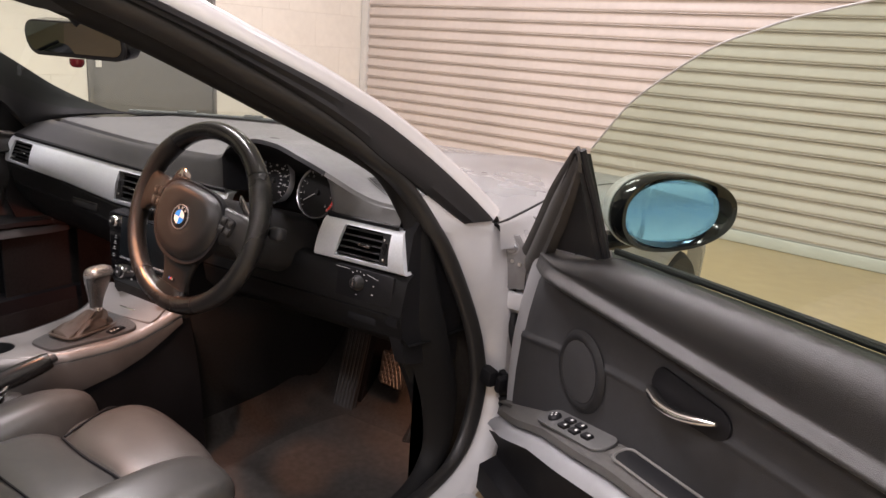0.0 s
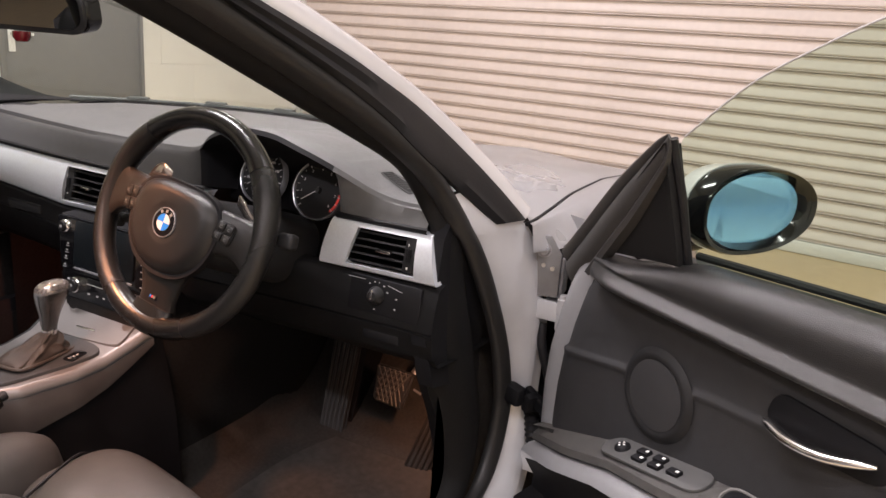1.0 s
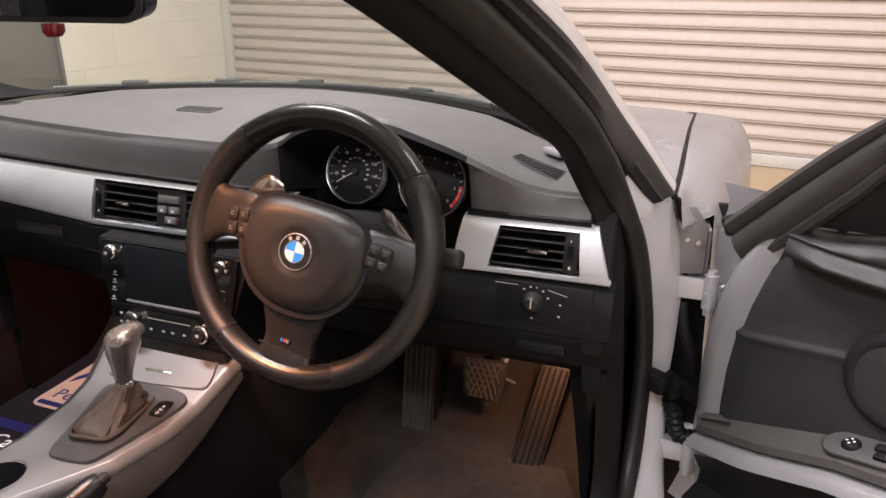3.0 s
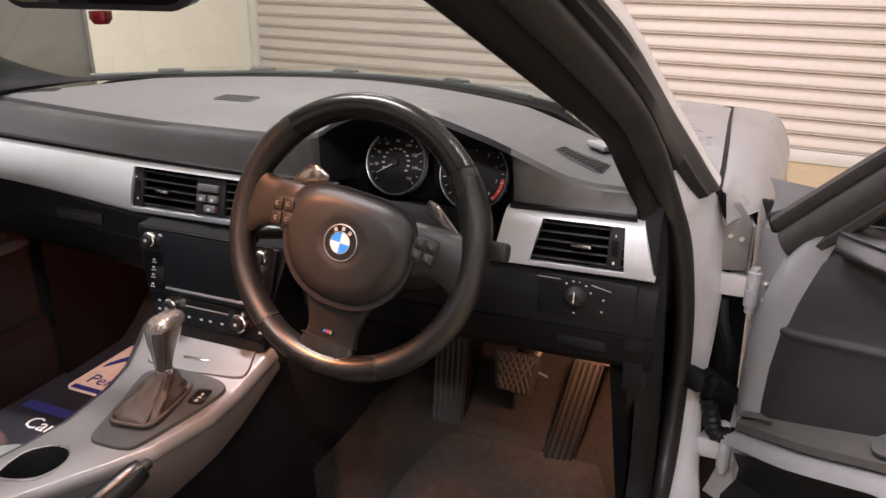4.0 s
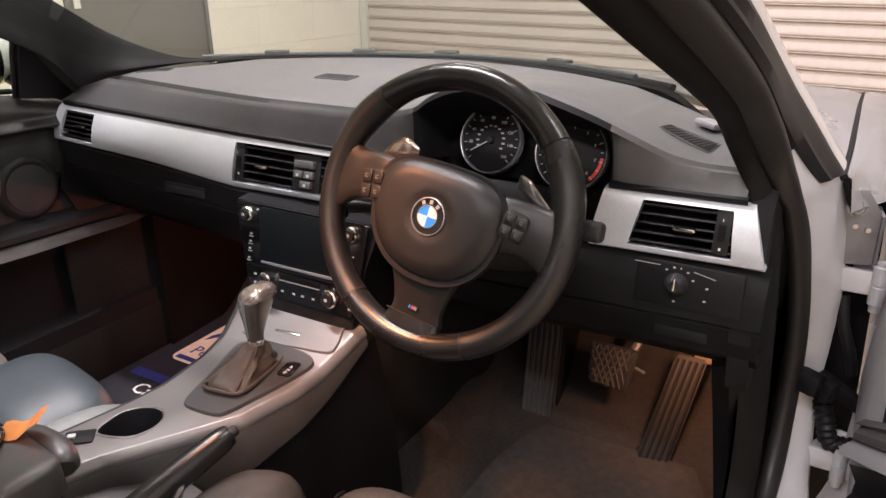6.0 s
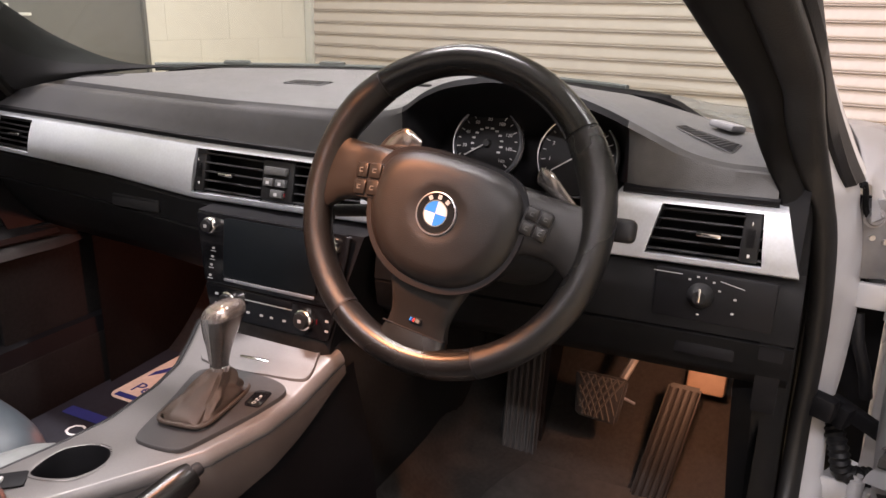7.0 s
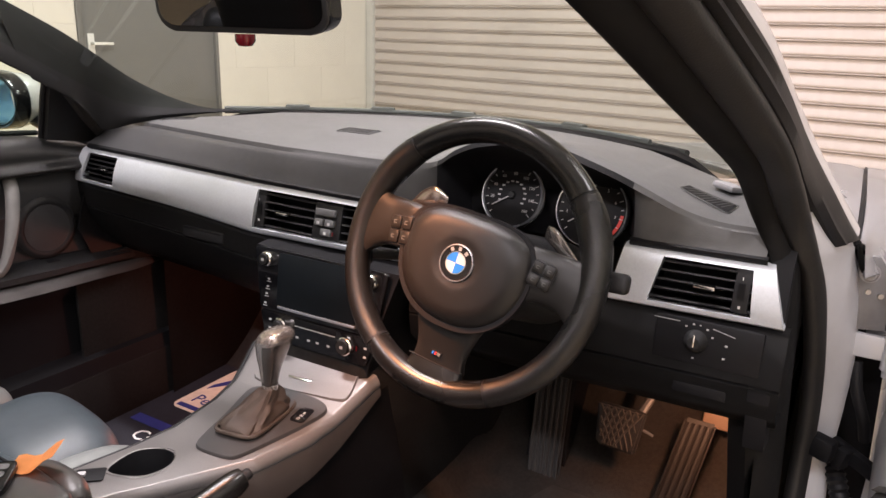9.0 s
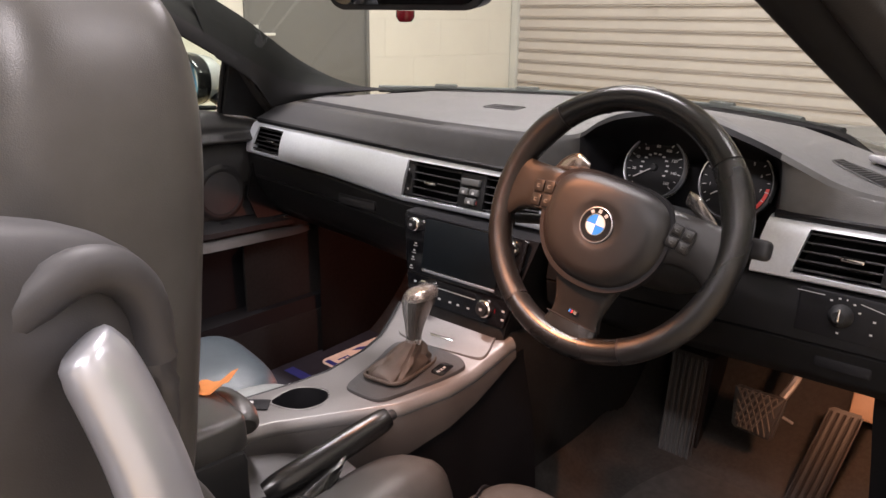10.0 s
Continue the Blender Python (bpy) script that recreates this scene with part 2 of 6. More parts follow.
def tube(path, radius, n=10, flat=1.0, up=(0, 0, 1), caps=True):
    """A rod along path; radius is a number or one for each point."""
    path = [Vector(p) for p in path]
    rows = []
    for i, p in enumerate(path):
        t = (path[min(i + 1, len(path) - 1)] - path[max(i - 1, 0)]).normalized()
        s = t.cross(Vector(up))
        s = s.normalized() if s.length > 1e-5 else Vector((1, 0, 0))
        w = s.cross(t).normalized()
        r = radius[i] if isinstance(radius, (list, tuple)) else radius
        rows.append([p + s * r * math.cos(a) + w * r * flat * math.sin(a) for a in (2 * math.pi * k / n for k in range(n))])
    return skin(rows, ring=True, caps=caps)


def prism(outline, depth, r=0.0, m=None, seg=2):
    """A plate: outline in local xy, from z=0 to z=depth, with its top edge rounded by r."""
    bm = bmesh.new()
    lo = [bm.verts.new((x, y, 0)) for x, y in outline]
    hi = [bm.verts.new((x, y, depth)) for x, y in outline]
    k = len(outline)
    bm.faces.new(lo)
    top = bm.faces.new(hi)
    for i in range(k):
        bm.faces.new((lo[i], lo[(i + 1) % k], hi[(i + 1) % k], hi[i]))
    if r:
        bmesh.ops.bevel(bm, geom=list(top.edges), offset=r, segments=seg, profile=0.5, affect="EDGES")
    if m:
        bm.transform(m)
    return bm


def rounded(w, h, r, n=5):
    """A rounded rectangle's outline about the origin."""
    out = []
    for cx, cy, a0 in ((w / 2 - r, h / 2 - r, 0), (-w / 2 + r, h / 2 - r, 90), (-w / 2 + r, -h / 2 + r, 180), (w / 2 - r, -h / 2 + r, 270)):
        for i in range(n + 1):
            a = radians(a0 + 90 * i / n)
            out.append((cx + r * math.cos(a), cy + r * math.sin(a)))
    return out


def puff(lx, ly, lz, e=0.4, m=None, nu=28, nv=16):
    """A soft cushion: a rounded box that swells."""
    def c(a, q):
        v = math.cos(a)
        return math.copysign(abs(v) ** q, v)
    def s(a, q):
        v = math.sin(a)
        return math.copysign(abs(v) ** q, v)
    rows = []
    for j in range(1, nv):
        b = -math.pi / 2 + math.pi * j / nv
        rows.append([Vector((lx / 2 * c(b, e) * c(2 * math.pi * i / nu, e), ly / 2 * c(b, e) * s(2 * math.pi * i / nu, e), lz / 2 * s(b, e))) for i in range(nu)])
    bm = skin(rows, ring=True, caps=True)
    if m:
        bm.transform(m)
    return bm


def frame_at(origin, xdir, ydir):
    """A pose whose local x and y run along the given ways."""
    x = Vector(xdir).normalized()
    z = x.cross(Vector(ydir)).normalized()
    y = z.cross(x)
    return Matrix(((x.x, y.x, z.x, origin[0]), (x.y, y.y, z.y, origin[1]), (x.z, y.z, z.z, origin[2]), (0, 0, 0, 1)))


def words(text, size, m, depth=0.0004):
    """Letters as a thin mesh, centred on the origin of m."""
    cu = bpy.data.curves.new("letters", "FONT")
    cu.body, cu.size, cu.align_x, cu.align_y, cu.extrude, cu.resolution_u = text, size, "CENTER", "CENTER", depth, 2
    ob = bpy.data.objects.new("letters", cu)
    scene.collection.objects.link(ob)
    me = bpy.data.meshes.new_from_object(ob.evaluated_get(bpy.context.evaluated_depsgraph_get()))
    bm = bmesh.new()
    bm.from_mesh(me)
    bpy.data.objects.remove(ob)
    bpy.data.curves.remove(cu)
    bpy.data.meshes.remove(me)
    bm.transform(m)
    return bm


def lerp(x, xs, ys):
    return float(np.interp(x, xs, ys))


# ---------------------------------------------------------------- the garage
def slab(name, u0, u1, v0, v1, z0, z1, mat, label, cat):
    bm = rbox(u1 - u0, v1 - v0, z1 - z0, 0, m=Matrix.Translation(((u0 + u1) / 2, (v0 + v1) / 2, (z0 + z1) / 2)))
    for v in bm.verts:
        v.co = room(*v.co)
    return tagged(part(name, bm, mat, smooth=False), label, cat, kind="structure")


UW, VW, HC = 7.4, 10.4, 3.6
slab("floor", -0.2, UW + 0.2, -0.2, VW + 0.2, -0.12, 0.0, M_FLOOR, "beige resin garage floor, slightly glossy", "floor")
slab("ceiling", -0.2, UW + 0.2, -0.2, VW + 0.2, HC, HC + 0.12, M_CEIL, "plain white garage ceiling", "ceiling")
slab("wall_right", UW, UW + 0.2, 0, VW, 0, HC, M_WALL, "plain white painted garage wall", "wall")
slab("wall_back", -0.2, UW + 0.2, VW, VW + 0.2, 0, HC, M_WALL, "plain white painted garage wall", "wall")
SH0, SH1, SHZ = 0.085, 6.20, 3.05
slab("wall_front", SH1 + 0.08, UW + 0.2, -0.2, 0, 0, HC, M_WALL, "white painted wall beside the roller shutter", "wall")
slab("wall_front_lintel", -0.2, SH1 + 0.08, -0.2, 0, SHZ, HC, M_WALL, "white painted wall above the roller shutter", "wall")
DV0, DV1, DZ = 1.694, 2.788, 2.06
wall_left = thing("wall_left", room(0, 4, 0), "white painted blockwork wall with a grey door", "wall", kind="structure")


def wall_core(name, v0, v1, z0, z1):
    bm = rbox(0.2, v1 - v0, z1 - z0, 0, m=Matrix.Translation((-0.105, (v0 + v1) / 2, (z0 + z1) / 2)))
    for v in bm.verts:
        v.co = room(*v.co)
    return part(name, bm, M_MORTAR, wall_left, smooth=False)


wall_core("mortar", -0.2, DV0, 0, HC)
wall_core("mortar", DV1, VW, 0, HC)
wall_core("mortar", DV0, DV1, DZ, HC)

shutter = thing("roller_shutter", room(2.2, 0, 0), "closed cream steel roller shutter with narrow ribbed slats", "shutter", kind="structure")
for name, u in (("guide_rail", 0.045), ("guide_rail", SH1 + 0.04)):
    bm = merge(rbox(0.075, 0.012, SHZ, 0.002, m=Matrix.Translation((u, 0.028, SHZ / 2))), rbox(0.012, 0.07, SHZ, 0.002, m=Matrix.Translation((u - 0.03, 0.0, SHZ / 2))), rbox(0.02, 0.05, SHZ, 0.002, m=Matrix.Translation((u + 0.032 if u < 1 else u - 0.032, 0.0, SHZ / 2))))
    for v in bm.verts:
        v.co = room(*v.co)
    part(name, bm, M_GUIDE, shutter, "grey steel guide rail", smooth=False)
bm = rbox(SH1 - SH0, 0.05, 0.085, 0.006, m=Matrix.Translation(((SH0 + SH1) / 2, -0.01, 0.045)))
for v in bm.verts:
    v.co = room(*v.co)
part("bottom_rail", bm, M_GUIDE, shutter, "grey bottom rail on the floor")

door = thing("door_1", room(0, (DV0 + DV1) / 2, 0), "plain grey painted door, closed, in the white wall", "door", kind="structure")


def wall_box(name, v0, v1, z0, z1, u0, u1, mat, parent, r=0.003, label=""):
    bm = rbox(u1 - u0, v1 - v0, z1 - z0, r, m=Matrix.Translation(((u0 + u1) / 2, (v0 + v1) / 2, (z0 + z1) / 2)))
    for v in bm.verts:
        v.co = room(*v.co)
    return part(name, bm, mat, parent, label)


wall_box("door_leaf", DV0 + 0.03, DV1 - 0.04, 0.008, DZ - 0.03, -0.06, -0.015, M_DOORGREY, door)
wall_box("door_frame", DV1 - 0.038, DV1 - 0.002, 0, DZ - 0.002, -0.10, 0.012, M_DOORGREY, door)
wall_box("door_frame", DV0 + 0.002, DV0 + 0.028, 0, DZ - 0.002, -0.10, 0.012, M_DOORGREY, door)
wall_box("door_frame", DV0 + 0.029, DV1 - 0.039, DZ - 0.028, DZ - 0.002, -0.10, 0.012, M_DOORGREY, door)
plate = wall_box("lock_plate", 2.672, 2.718, 0.90, 1.085, -0.014, -0.006, M_WHITE, door, label="white lever handle plate")
wall_box("lever", 2.565, 2.704, 1.012, 1.030, 0.03, 0.045, M_WHITE, plate)
wall_box("spindle", 2.686, 2.704, 1.012, 1.030, -0.006, 0.044, M_WHITE, plate)

for lu, lv in ((2.2, 1.7), (5.6, 1.7), (3.4, 4.45), (6.2, 3.56), (4.2, 7.64), (6.2, 6.69)):
    fit = thing("strip_light", room(lu, lv, HC), "white ceiling strip light fitting, lit", "ceiling light", "strip lights on the ceiling")
    bm = rbox(1.55, 0.18, 0.05, 0.01, m=Matrix.Translation((lu, lv, HC - 0.03)))
    for v in bm.verts:
        v.co = room(*v.co)
    part("housing", bm, M_LIGHTBODY, fit)

# ---------------------------------------------------------------- the car's shell
car = thing("car", (0, 0.9, 0), "silver convertible car with its roof down, parked on the garage floor", "car")

# bonnet and wings, swept from the screen to the nose
YS = (0.50, 0.70, 0.95, 1.35, 1.70, 1.95, 2.06)
ZC = (0.955, 0.950, 0.925, 0.880, 0.820, 0.755, 0.66)
ZE = (0.872, 0.890, 0.890, 0.858, 0.800, 0.728, 0.63)
XE = (0.818, 0.832, 0.853, 0.880, 0.872, 0.800, 0.71)


SHUT = lambda y: lerp(y, (0.44, 0.60, 1.0, 1.5, 2.0), (0.806, 0.806, 0.797, 0.79, 0.70))


def shell_z(x, y):
    """Height of the bonnet and wing tops."""
    zc, ze, xe = lerp(y, YS, ZC), lerp(y, YS, ZE), lerp(y, YS, XE)
    return zc - (zc - ze) * (abs(x) / xe) ** 3 + 0.012 * math.exp(-((abs(x) - 0.42) / 0.05) ** 2)


rows = []
for i in range(30):
    yc = 0.84 + (2.04 - 0.84) * i / 29
    row = []
    for k in range(45):
        f = -1 + 2 * k / 44
        y = yc - 0.36 * f * f * (1 - i / 29)
        x = f * (SHUT(y) - 0.002)
        row.append(Vector((x, y, shell_z(x, y) - (0.006 if k in (0, 44) else 0))))
    rows.append(row)
bm = skin(rows)
bmesh.ops.solidify(bm, geom=bm.faces[:], thickness=0.012)
part("bonnet", bm, M_PAINT, car, "silver bonnet with two soft ridges")


def wing(side):
    rows = []
    for i in range(36):
        y = 0.452 + (2.04 - 0.452) * i / 35
        xe, ze, xs = lerp(y, YS, XE), lerp(y, YS, ZE), SHUT(y) + 0.003
        arch = 0.365 ** 2 - (y - 1.45) ** 2
        bot = max(0.30, 0.32 + math.sqrt(arch) if arch > 0 else 0.30)
        out = min(1.0, max(0.12, (y - 0.44) / 0.14))
        low = bot if y > 0.56 else ze - 0.05
        pr = [(xs, shell_z(xs, y) - 0.006), (xs + 0.003, shell_z(xs, y)), ((xs + xe) / 2 + 0.004, shell_z((xs + xe) / 2, y)), (xe + 0.010 * out, ze - 0.004), (xe + 0.04 * out, ze - 0.03), (xe + 0.066 * out, max(low, ze - 0.09)), (xe + 0.072 * out, max(low, ze - 0.17)), (xe + 0.075 * out, max(low, (ze - 0.18) * 0.5 + low * 0.5)), (xe + 0.07 * out, min(low, ze - 0.05))]
        rows.append([Vector((side * x, y, z)) for x, z in pr])
    b = skin([spline(r, 21) for r in rows])
    bmesh.ops.solidify(b, geom=b.faces[:], thickness=0.006)
    return b


for side in (1, -1):
    part("wing", wing(side), M_PAINT, car)
    part("bonnet_gap", tube([Vector((side * SHUT(y), y, shell_z(SHUT(y), y) - 0.004)) for y in np.linspace(0.455, 2.0, 48)], 0.0045, 6), M_DARK, car)
bm = skin([[Vector((x, 2.05 - 0.1 * (x / 0.8) ** 2 + dy, z)) for x in np.linspace(-0.74, 0.74, 13)] for dy, z in ((-0.01, 0.66), (0.04, 0.60), (0.06, 0.48), (0.05, 0.34), (0.0, 0.24))])
bmesh.ops.solidify(bm, geom=bm.faces[:], thickness=0.02)
part("front_bumper", bm, M_PAINT, car)


def wheel_at(x, y):
    m = frame_at((x, y, 0.32), (0, 1, 0), (0, 0, 1))
    w = part("wheel", lathe(((0.215, -0.10), (0.30, -0.11), (0.318, -0.09), (0.32, 0), (0.318, 0.09), (0.30, 0.11), (0.215, 0.10)), m, 48), M_TYRE, car, "black tyre on a silver alloy rim")
    part("rim", lathe(((0.0, 0.05), (0.04, 0.055), (0.06, 0.045), (0.18, 0.06), (0.205, 0.09), (0.218, 0.10), (0.218, -0.10), (0.0, -0.10)), m, 40), M_CHROME, w)


for sx in (-0.82, 0.82):
    wheel_at(sx, 1.45)
    wheel_at(sx, -1.49)

# cowl, scuttle and screen
FAR = lambda x: 0.74 - 0.80 * x * x
rows = []
for k in range(41):
    x = -0.715 + 1.43 * k / 40
    y = FAR(x)
    rows.append([Vector((x, y + 0.005, 0.905)), Vector((x, y + 0.012, 0.962 - 0.35 * max(0, abs(x) - 0.52))), Vector((x, y + 0.04, 0.966 - 0.40 * max(0, abs(x) - 0.52))), Vector((x, y + 0.12, 0.944 - 0.42 * max(0, abs(x) - 0.36))), Vector((x, y + 0.15, 0.915 - 0.42 * max(0, abs(x) - 0.36)))])
bm = skin(rows)
bmesh.ops.solidify(bm, geom=bm.faces[:], thickness=0.006)
part("cowl", bm, M_DARK, car, "matt black cowl under the windscreen")

PY = (-0.34, -0.2, 0.0, 0.2, 0.33, 0.42)
PIX, PIZ = (0.545, 0.573, 0.618, 0.664, 0.694, 0.715), (1.245, 1.189, 1.093, 0.998, 0.937, 0.895)
PSX, PSZ = (0.628, 0.655, 0.693, 0.727, 0.748, 0.762), (1.305, 1.252, 1.178, 1.098, 1.036, 0.985)


def screen_edge(y):
    return lerp(y, PY, PIX) + 0.02, lerp(y, PY, PIZ) + 0.014


rows = []
for i in range(15):
    y = -0.33 + 0.72 * i / 14
    x1, z1 = screen_edge(y)
    r = []
    for k in range(25):
        f = -1 + 2 * k / 24
        bow = 1 - f * f
        r.append(Vector((f * x1, y + 0.05 + bow * lerp(y, (-0.33, 0.39), (0.10, 0.37)), z1 + bow * lerp(y, (-0.33, 0.39), (0.055, 0.03)))))
    rows.append(r)
screen = part("windscreen", skin(rows), M_SCREENGLASS, car, "clear windscreen, lightly green tinted")
screen.visible_shadow = False


def pillar(side):
    """Passenger pillar: trim, seals and painted skin in one sweep."""
    ys = np.linspace(-0.38, 0.44, 22)
    trim, seal, seal2, skin_rows = [], [], [], []
    for y in ys:
        a = Vector((lerp(y, PY, PIX), y, lerp(y, PY, PIZ)))
        c = Vector((lerp(y, PY, PSX), y, lerp(y, PY, PSZ)))
        if y > PY[-1]:
            a.z -= 0.47 * (y - PY[-1])
            c.z -= 0.43 * (y - PY[-1])
        if y < PY[0]:
            a.z += 0.3 * (PY[0] - y)
            c.z += 0.3 * (PY[0] - y)
        w = c - a
        nrm = Vector((-0.25, -1, -0.35)).normalized()
        ring = [a, a + w * 0.06 + nrm * 0.010, a + w * 0.25 + nrm * 0.022, a + w * 0.60 + nrm * 0.020, a + w * 0.98 + nrm * 0.010, a + w * 1.04 - nrm * 0.03, a + w * 0.35 - nrm * 0.045, a + w * 0.04 - nrm * 0.020]
        if y < 0.16:
            trim.append([Vector((side * p.x, p.y, p.z)) for p in ring])
        q = a + w * 0.87 - nrm * 0.002
        seal2.append(Vector((side * q.x, q.y, q.z)))
        ring = [a + w * 0.62 - nrm * 0.012, a + w * 0.88 - nrm * 0.002, c + nrm * 0.0, c + w * 0.03 - nrm * 0.008, c - nrm * 0.016, a + w * 0.66 - nrm * 0.024]
        skin_rows.append([Vector((side * p.x, p.y, p.z)) for p in ring])
    part("pillar_trim", skin(trim, ring=True, caps=True), M_PILLAR, car, "black windscreen pillar trim")
    part("pillar_seal", tube(seal2, 0.0105, 10), M_RUBBER, car)
    part("pillar_skin", skin(skin_rows, ring=True, caps=True), M_PAINT, car, "silver painted windscreen pillar")


pillar(-1)
# its foot bends inward along the bottom of the screen and runs out on the dashboard
upper = spline(((-0.690, 0.06, 1.200), (-0.699, 0.14, 1.163), (-0.703, 0.20, 1.132), (-0.708, 0.27, 1.089), (-0.708, 0.345, 1.041), (-0.692, 0.42, 1.001), (-0.660, 0.465, 0.979), (-0.600, 0.482, 0.969), (-0.530, 0.520, 0.9655)), 30)
lower = spline(((-0.634, 0.07, 1.060), (-0.650, 0.14, 1.026), (-0.662, 0.185, 1.000), (-0.686, 0.235, 0.955), (-0.694, 0.260, 0.938), (-0.676, 0.325, 0.948), (-0.635, 0.385, 0.956), (-0.580, 0.450, 0.9615), (-0.525, 0.517, 0.9635)), 30)
rows = []
for a, b in zip(upper, lower):
    d = min(1.0, (a - b).length / 0.12)
    h = Vector((0.55, -0.80, 0.22))
    rows.append(spline([a + Vector((-0.004, 0.014, -0.004)) * d, a, a.lerp(b, 0.2) + h * 0.012 * d, a.lerp(b, 0.5) + h * 0.016 * d, a.lerp(b, 0.8) + h * 0.010 * d, b, b + Vector((-0.002, 0.010, -0.012)) * d], 13))
part("pillar_foot", skin(rows), M_PILLAR, car, "black foot of the pillar trim")

# driver's side: trim edge by the glass, line of the door seal, and line of the outer rubber
TRIM_IN = ((0.537, -0.38, 1.257), (0.545, -0.34, 1.245), (0.573, -0.20, 1.189), (0.618, 0.0, 1.093), (0.641, 0.10, 1.046), (0.657, 0.17, 1.012), (0.664, 0.215, 0.985), (0.675, 0.243, 0.950), (0.693, 0.252, 0.914), (0.708, 0.256, 0.888), (0.7145, 0.256, 0.862), (0.7145, 0.252, 0.80), (0.7145, 0.244, 0.70), (0.716, 0.27, 0.60), (0.720, 0.33, 0.47), (0.726, 0.34, 0.345), (0.735, 0.22, 0.295), (0.735, -0.10, 0.285), (0.735, -0.90, 0.285))
SEAL_OUT = ((0.600, -0.38, 1.308), (0.612, -0.34, 1.290), (0.645, -0.20, 1.232), (0.692, 0.0, 1.130), (0.717, 0.09, 1.074), (0.732, 0.14, 1.034), (0.741, 0.205, 0.990), (0.752, 0.255, 0.943), (0.762, 0.288, 0.905), (0.768, 0.31, 0.878), (0.773, 0.333, 0.850), (0.781, 0.370, 0.79), (0.789, 0.430, 0.68), (0.793, 0.472, 0.58), (0.795, 0.492, 0.47), (0.799, 0.430, 0.345), (0.80, 0.28, 0.305), (0.80, -0.10, 0.300), (0.80, -0.90, 0.300))
OUTER = ((0.620, -0.38, 1.322), (0.628, -0.34, 1.305), (0.655, -0.20, 1.250), (0.690, 0.0, 1.168), (0.703, 0.09, 1.127), (0.713, 0.18, 1.085), (0.735, 0.285, 1.020), (0.766, 0.372, 0.952), (0.786, 0.418, 0.910), (0.806, 0.452, 0.872), (0.813, 0.478, 0.840), (0.826, 0.497, 0.79), (0.838, 0.504, 0.68), (0.836, 0.507, 0.58), (0.832, 0.514, 0.47), (0.845, 0.470, 0.325), (0.86, 0.30, 0.285), (0.86, -0.10, 0.280), (0.86, -0.90, 0.280))
NP = 110
TI, SO, OU = spline(TRIM_IN, NP), spline(SEAL_OUT, NP), spline(OUTER, NP)
trim, lobe, shut, ridge = [], [], [], []
for i in range(NP):
    p, q, o = TI[i], SO[i], OU[i]
    run = (SO[min(i + 1, NP - 1)] - SO[max(i - 1, 0)]).normalized()
    w = q - p
    nrm = run.cross(w).normalized()
    if nrm.dot(Vector((0.75, -0.75, 1.1)) - p) < 0:
        nrm = -nrm
    wide = w.normalized()
    trim.append([p - nrm * 0.030, p, p + w * 0.05 + nrm * 0.005, p + w * 0.20 + nrm * 0.010, p + w * 0.38 + nrm * 0.010, p + w * 0.52 + nrm * 0.005, p + w * 0.60 - nrm * 0.006, p + w * 0.62 - nrm * 0.030])
    # a soft hollow lobe with a lip towards the trim
    c = q - wide * 0.0150
    lobe.append([c + wide * (0.0150 * math.cos(a) - (0.012 if math.cos(a) < -0.3 else 0.0)) + nrm * (0.0135 * math.sin(a)) for a in (2 * math.pi * k / 16 for k in range(16))])
    ridge.append(c - wide * 0.016 + nrm * 0.006)
    face = o - q
    out = nrm.cross(run).normalized()
    if out.dot(wide) < 0:
        out = -out
    back = face.cross(run).normalized()
    if back.dot(nrm) > 0:
        back = -back
    shut.append([q - wide * 0.02 + back * 0.010, q + back * 0.006, q + face * 0.25 + back * 0.004, q + face * 0.5 + back * 0.001, q + face * 0.72, q + face * 0.93 + back * 0.001, o + back * 0.004, o + back * 0.006 + Vector((0, 0.045, 0)) * min(1.0, max(0.0, (0.875 - o.z) / 0.02))])
part("pillar_trim", skin(trim), M_PILLAR, car, "matt black windscreen pillar trim flowing past the dashboard")
part("door_seal", skin(lobe, ring=True, caps=True), M_SEAL, car, "thick black rubber door seal")
part("seal_lip", tube(ridge, 0.0035, 8), M_RUBBER, car)
part("door_post", skin([r for r, o in zip(shut, OU) if o.z < 0.962]), M_PAINT_IN, car, "silver painted door shut face")
rows = [[p, p + Vector((-0.004, 0.03, 0)), p + Vector((-0.010, 0.10, 0)), p + Vector((-0.006, 0.30, 0))] for p in TI if p.z < 0.74 and p.y > 0.21]
part("kick_trim", skin(rows), M_FLANK, car, "black kick trim beside the pedals")
# black outer rubber, ending square at the foot of the pillar
last = max(i for i in range(NP) if OU[i].z > 0.876 and OU[i].y > 0) + 1
rows = []
for i in range(last):
    f = (SO[i] - OU[i]).normalized()
    g = (OU[min(i + 1, NP - 1)] - OU[max(i - 1, 0)]).normalized()
    h = f.cross(g).normalized()
    if h.dot(Vector((1.0, -0.6, 0.2))) < 0:
        h = -h
    wd = (SO[i] - OU[i]).length * lerp(-OU[i].z, (-1.04, -0.98, -0.875), (0.97, 0.85, 0.52))
    o = OU[i]
    rows.append([o - h * 0.006, o + h * 0.007, o + f * wd * 0.3 + h * 0.011, o + f * wd * 0.55 + h * 0.006, o + f * wd * 0.8 + h * 0.009, o + f * wd + h * 0.002, o + f * wd - h * 0.006])
part("pillar_rubber", skin(rows, ring=True, caps=True), M_RUBBER, car, "black window rubber on the pillar")
rows = []
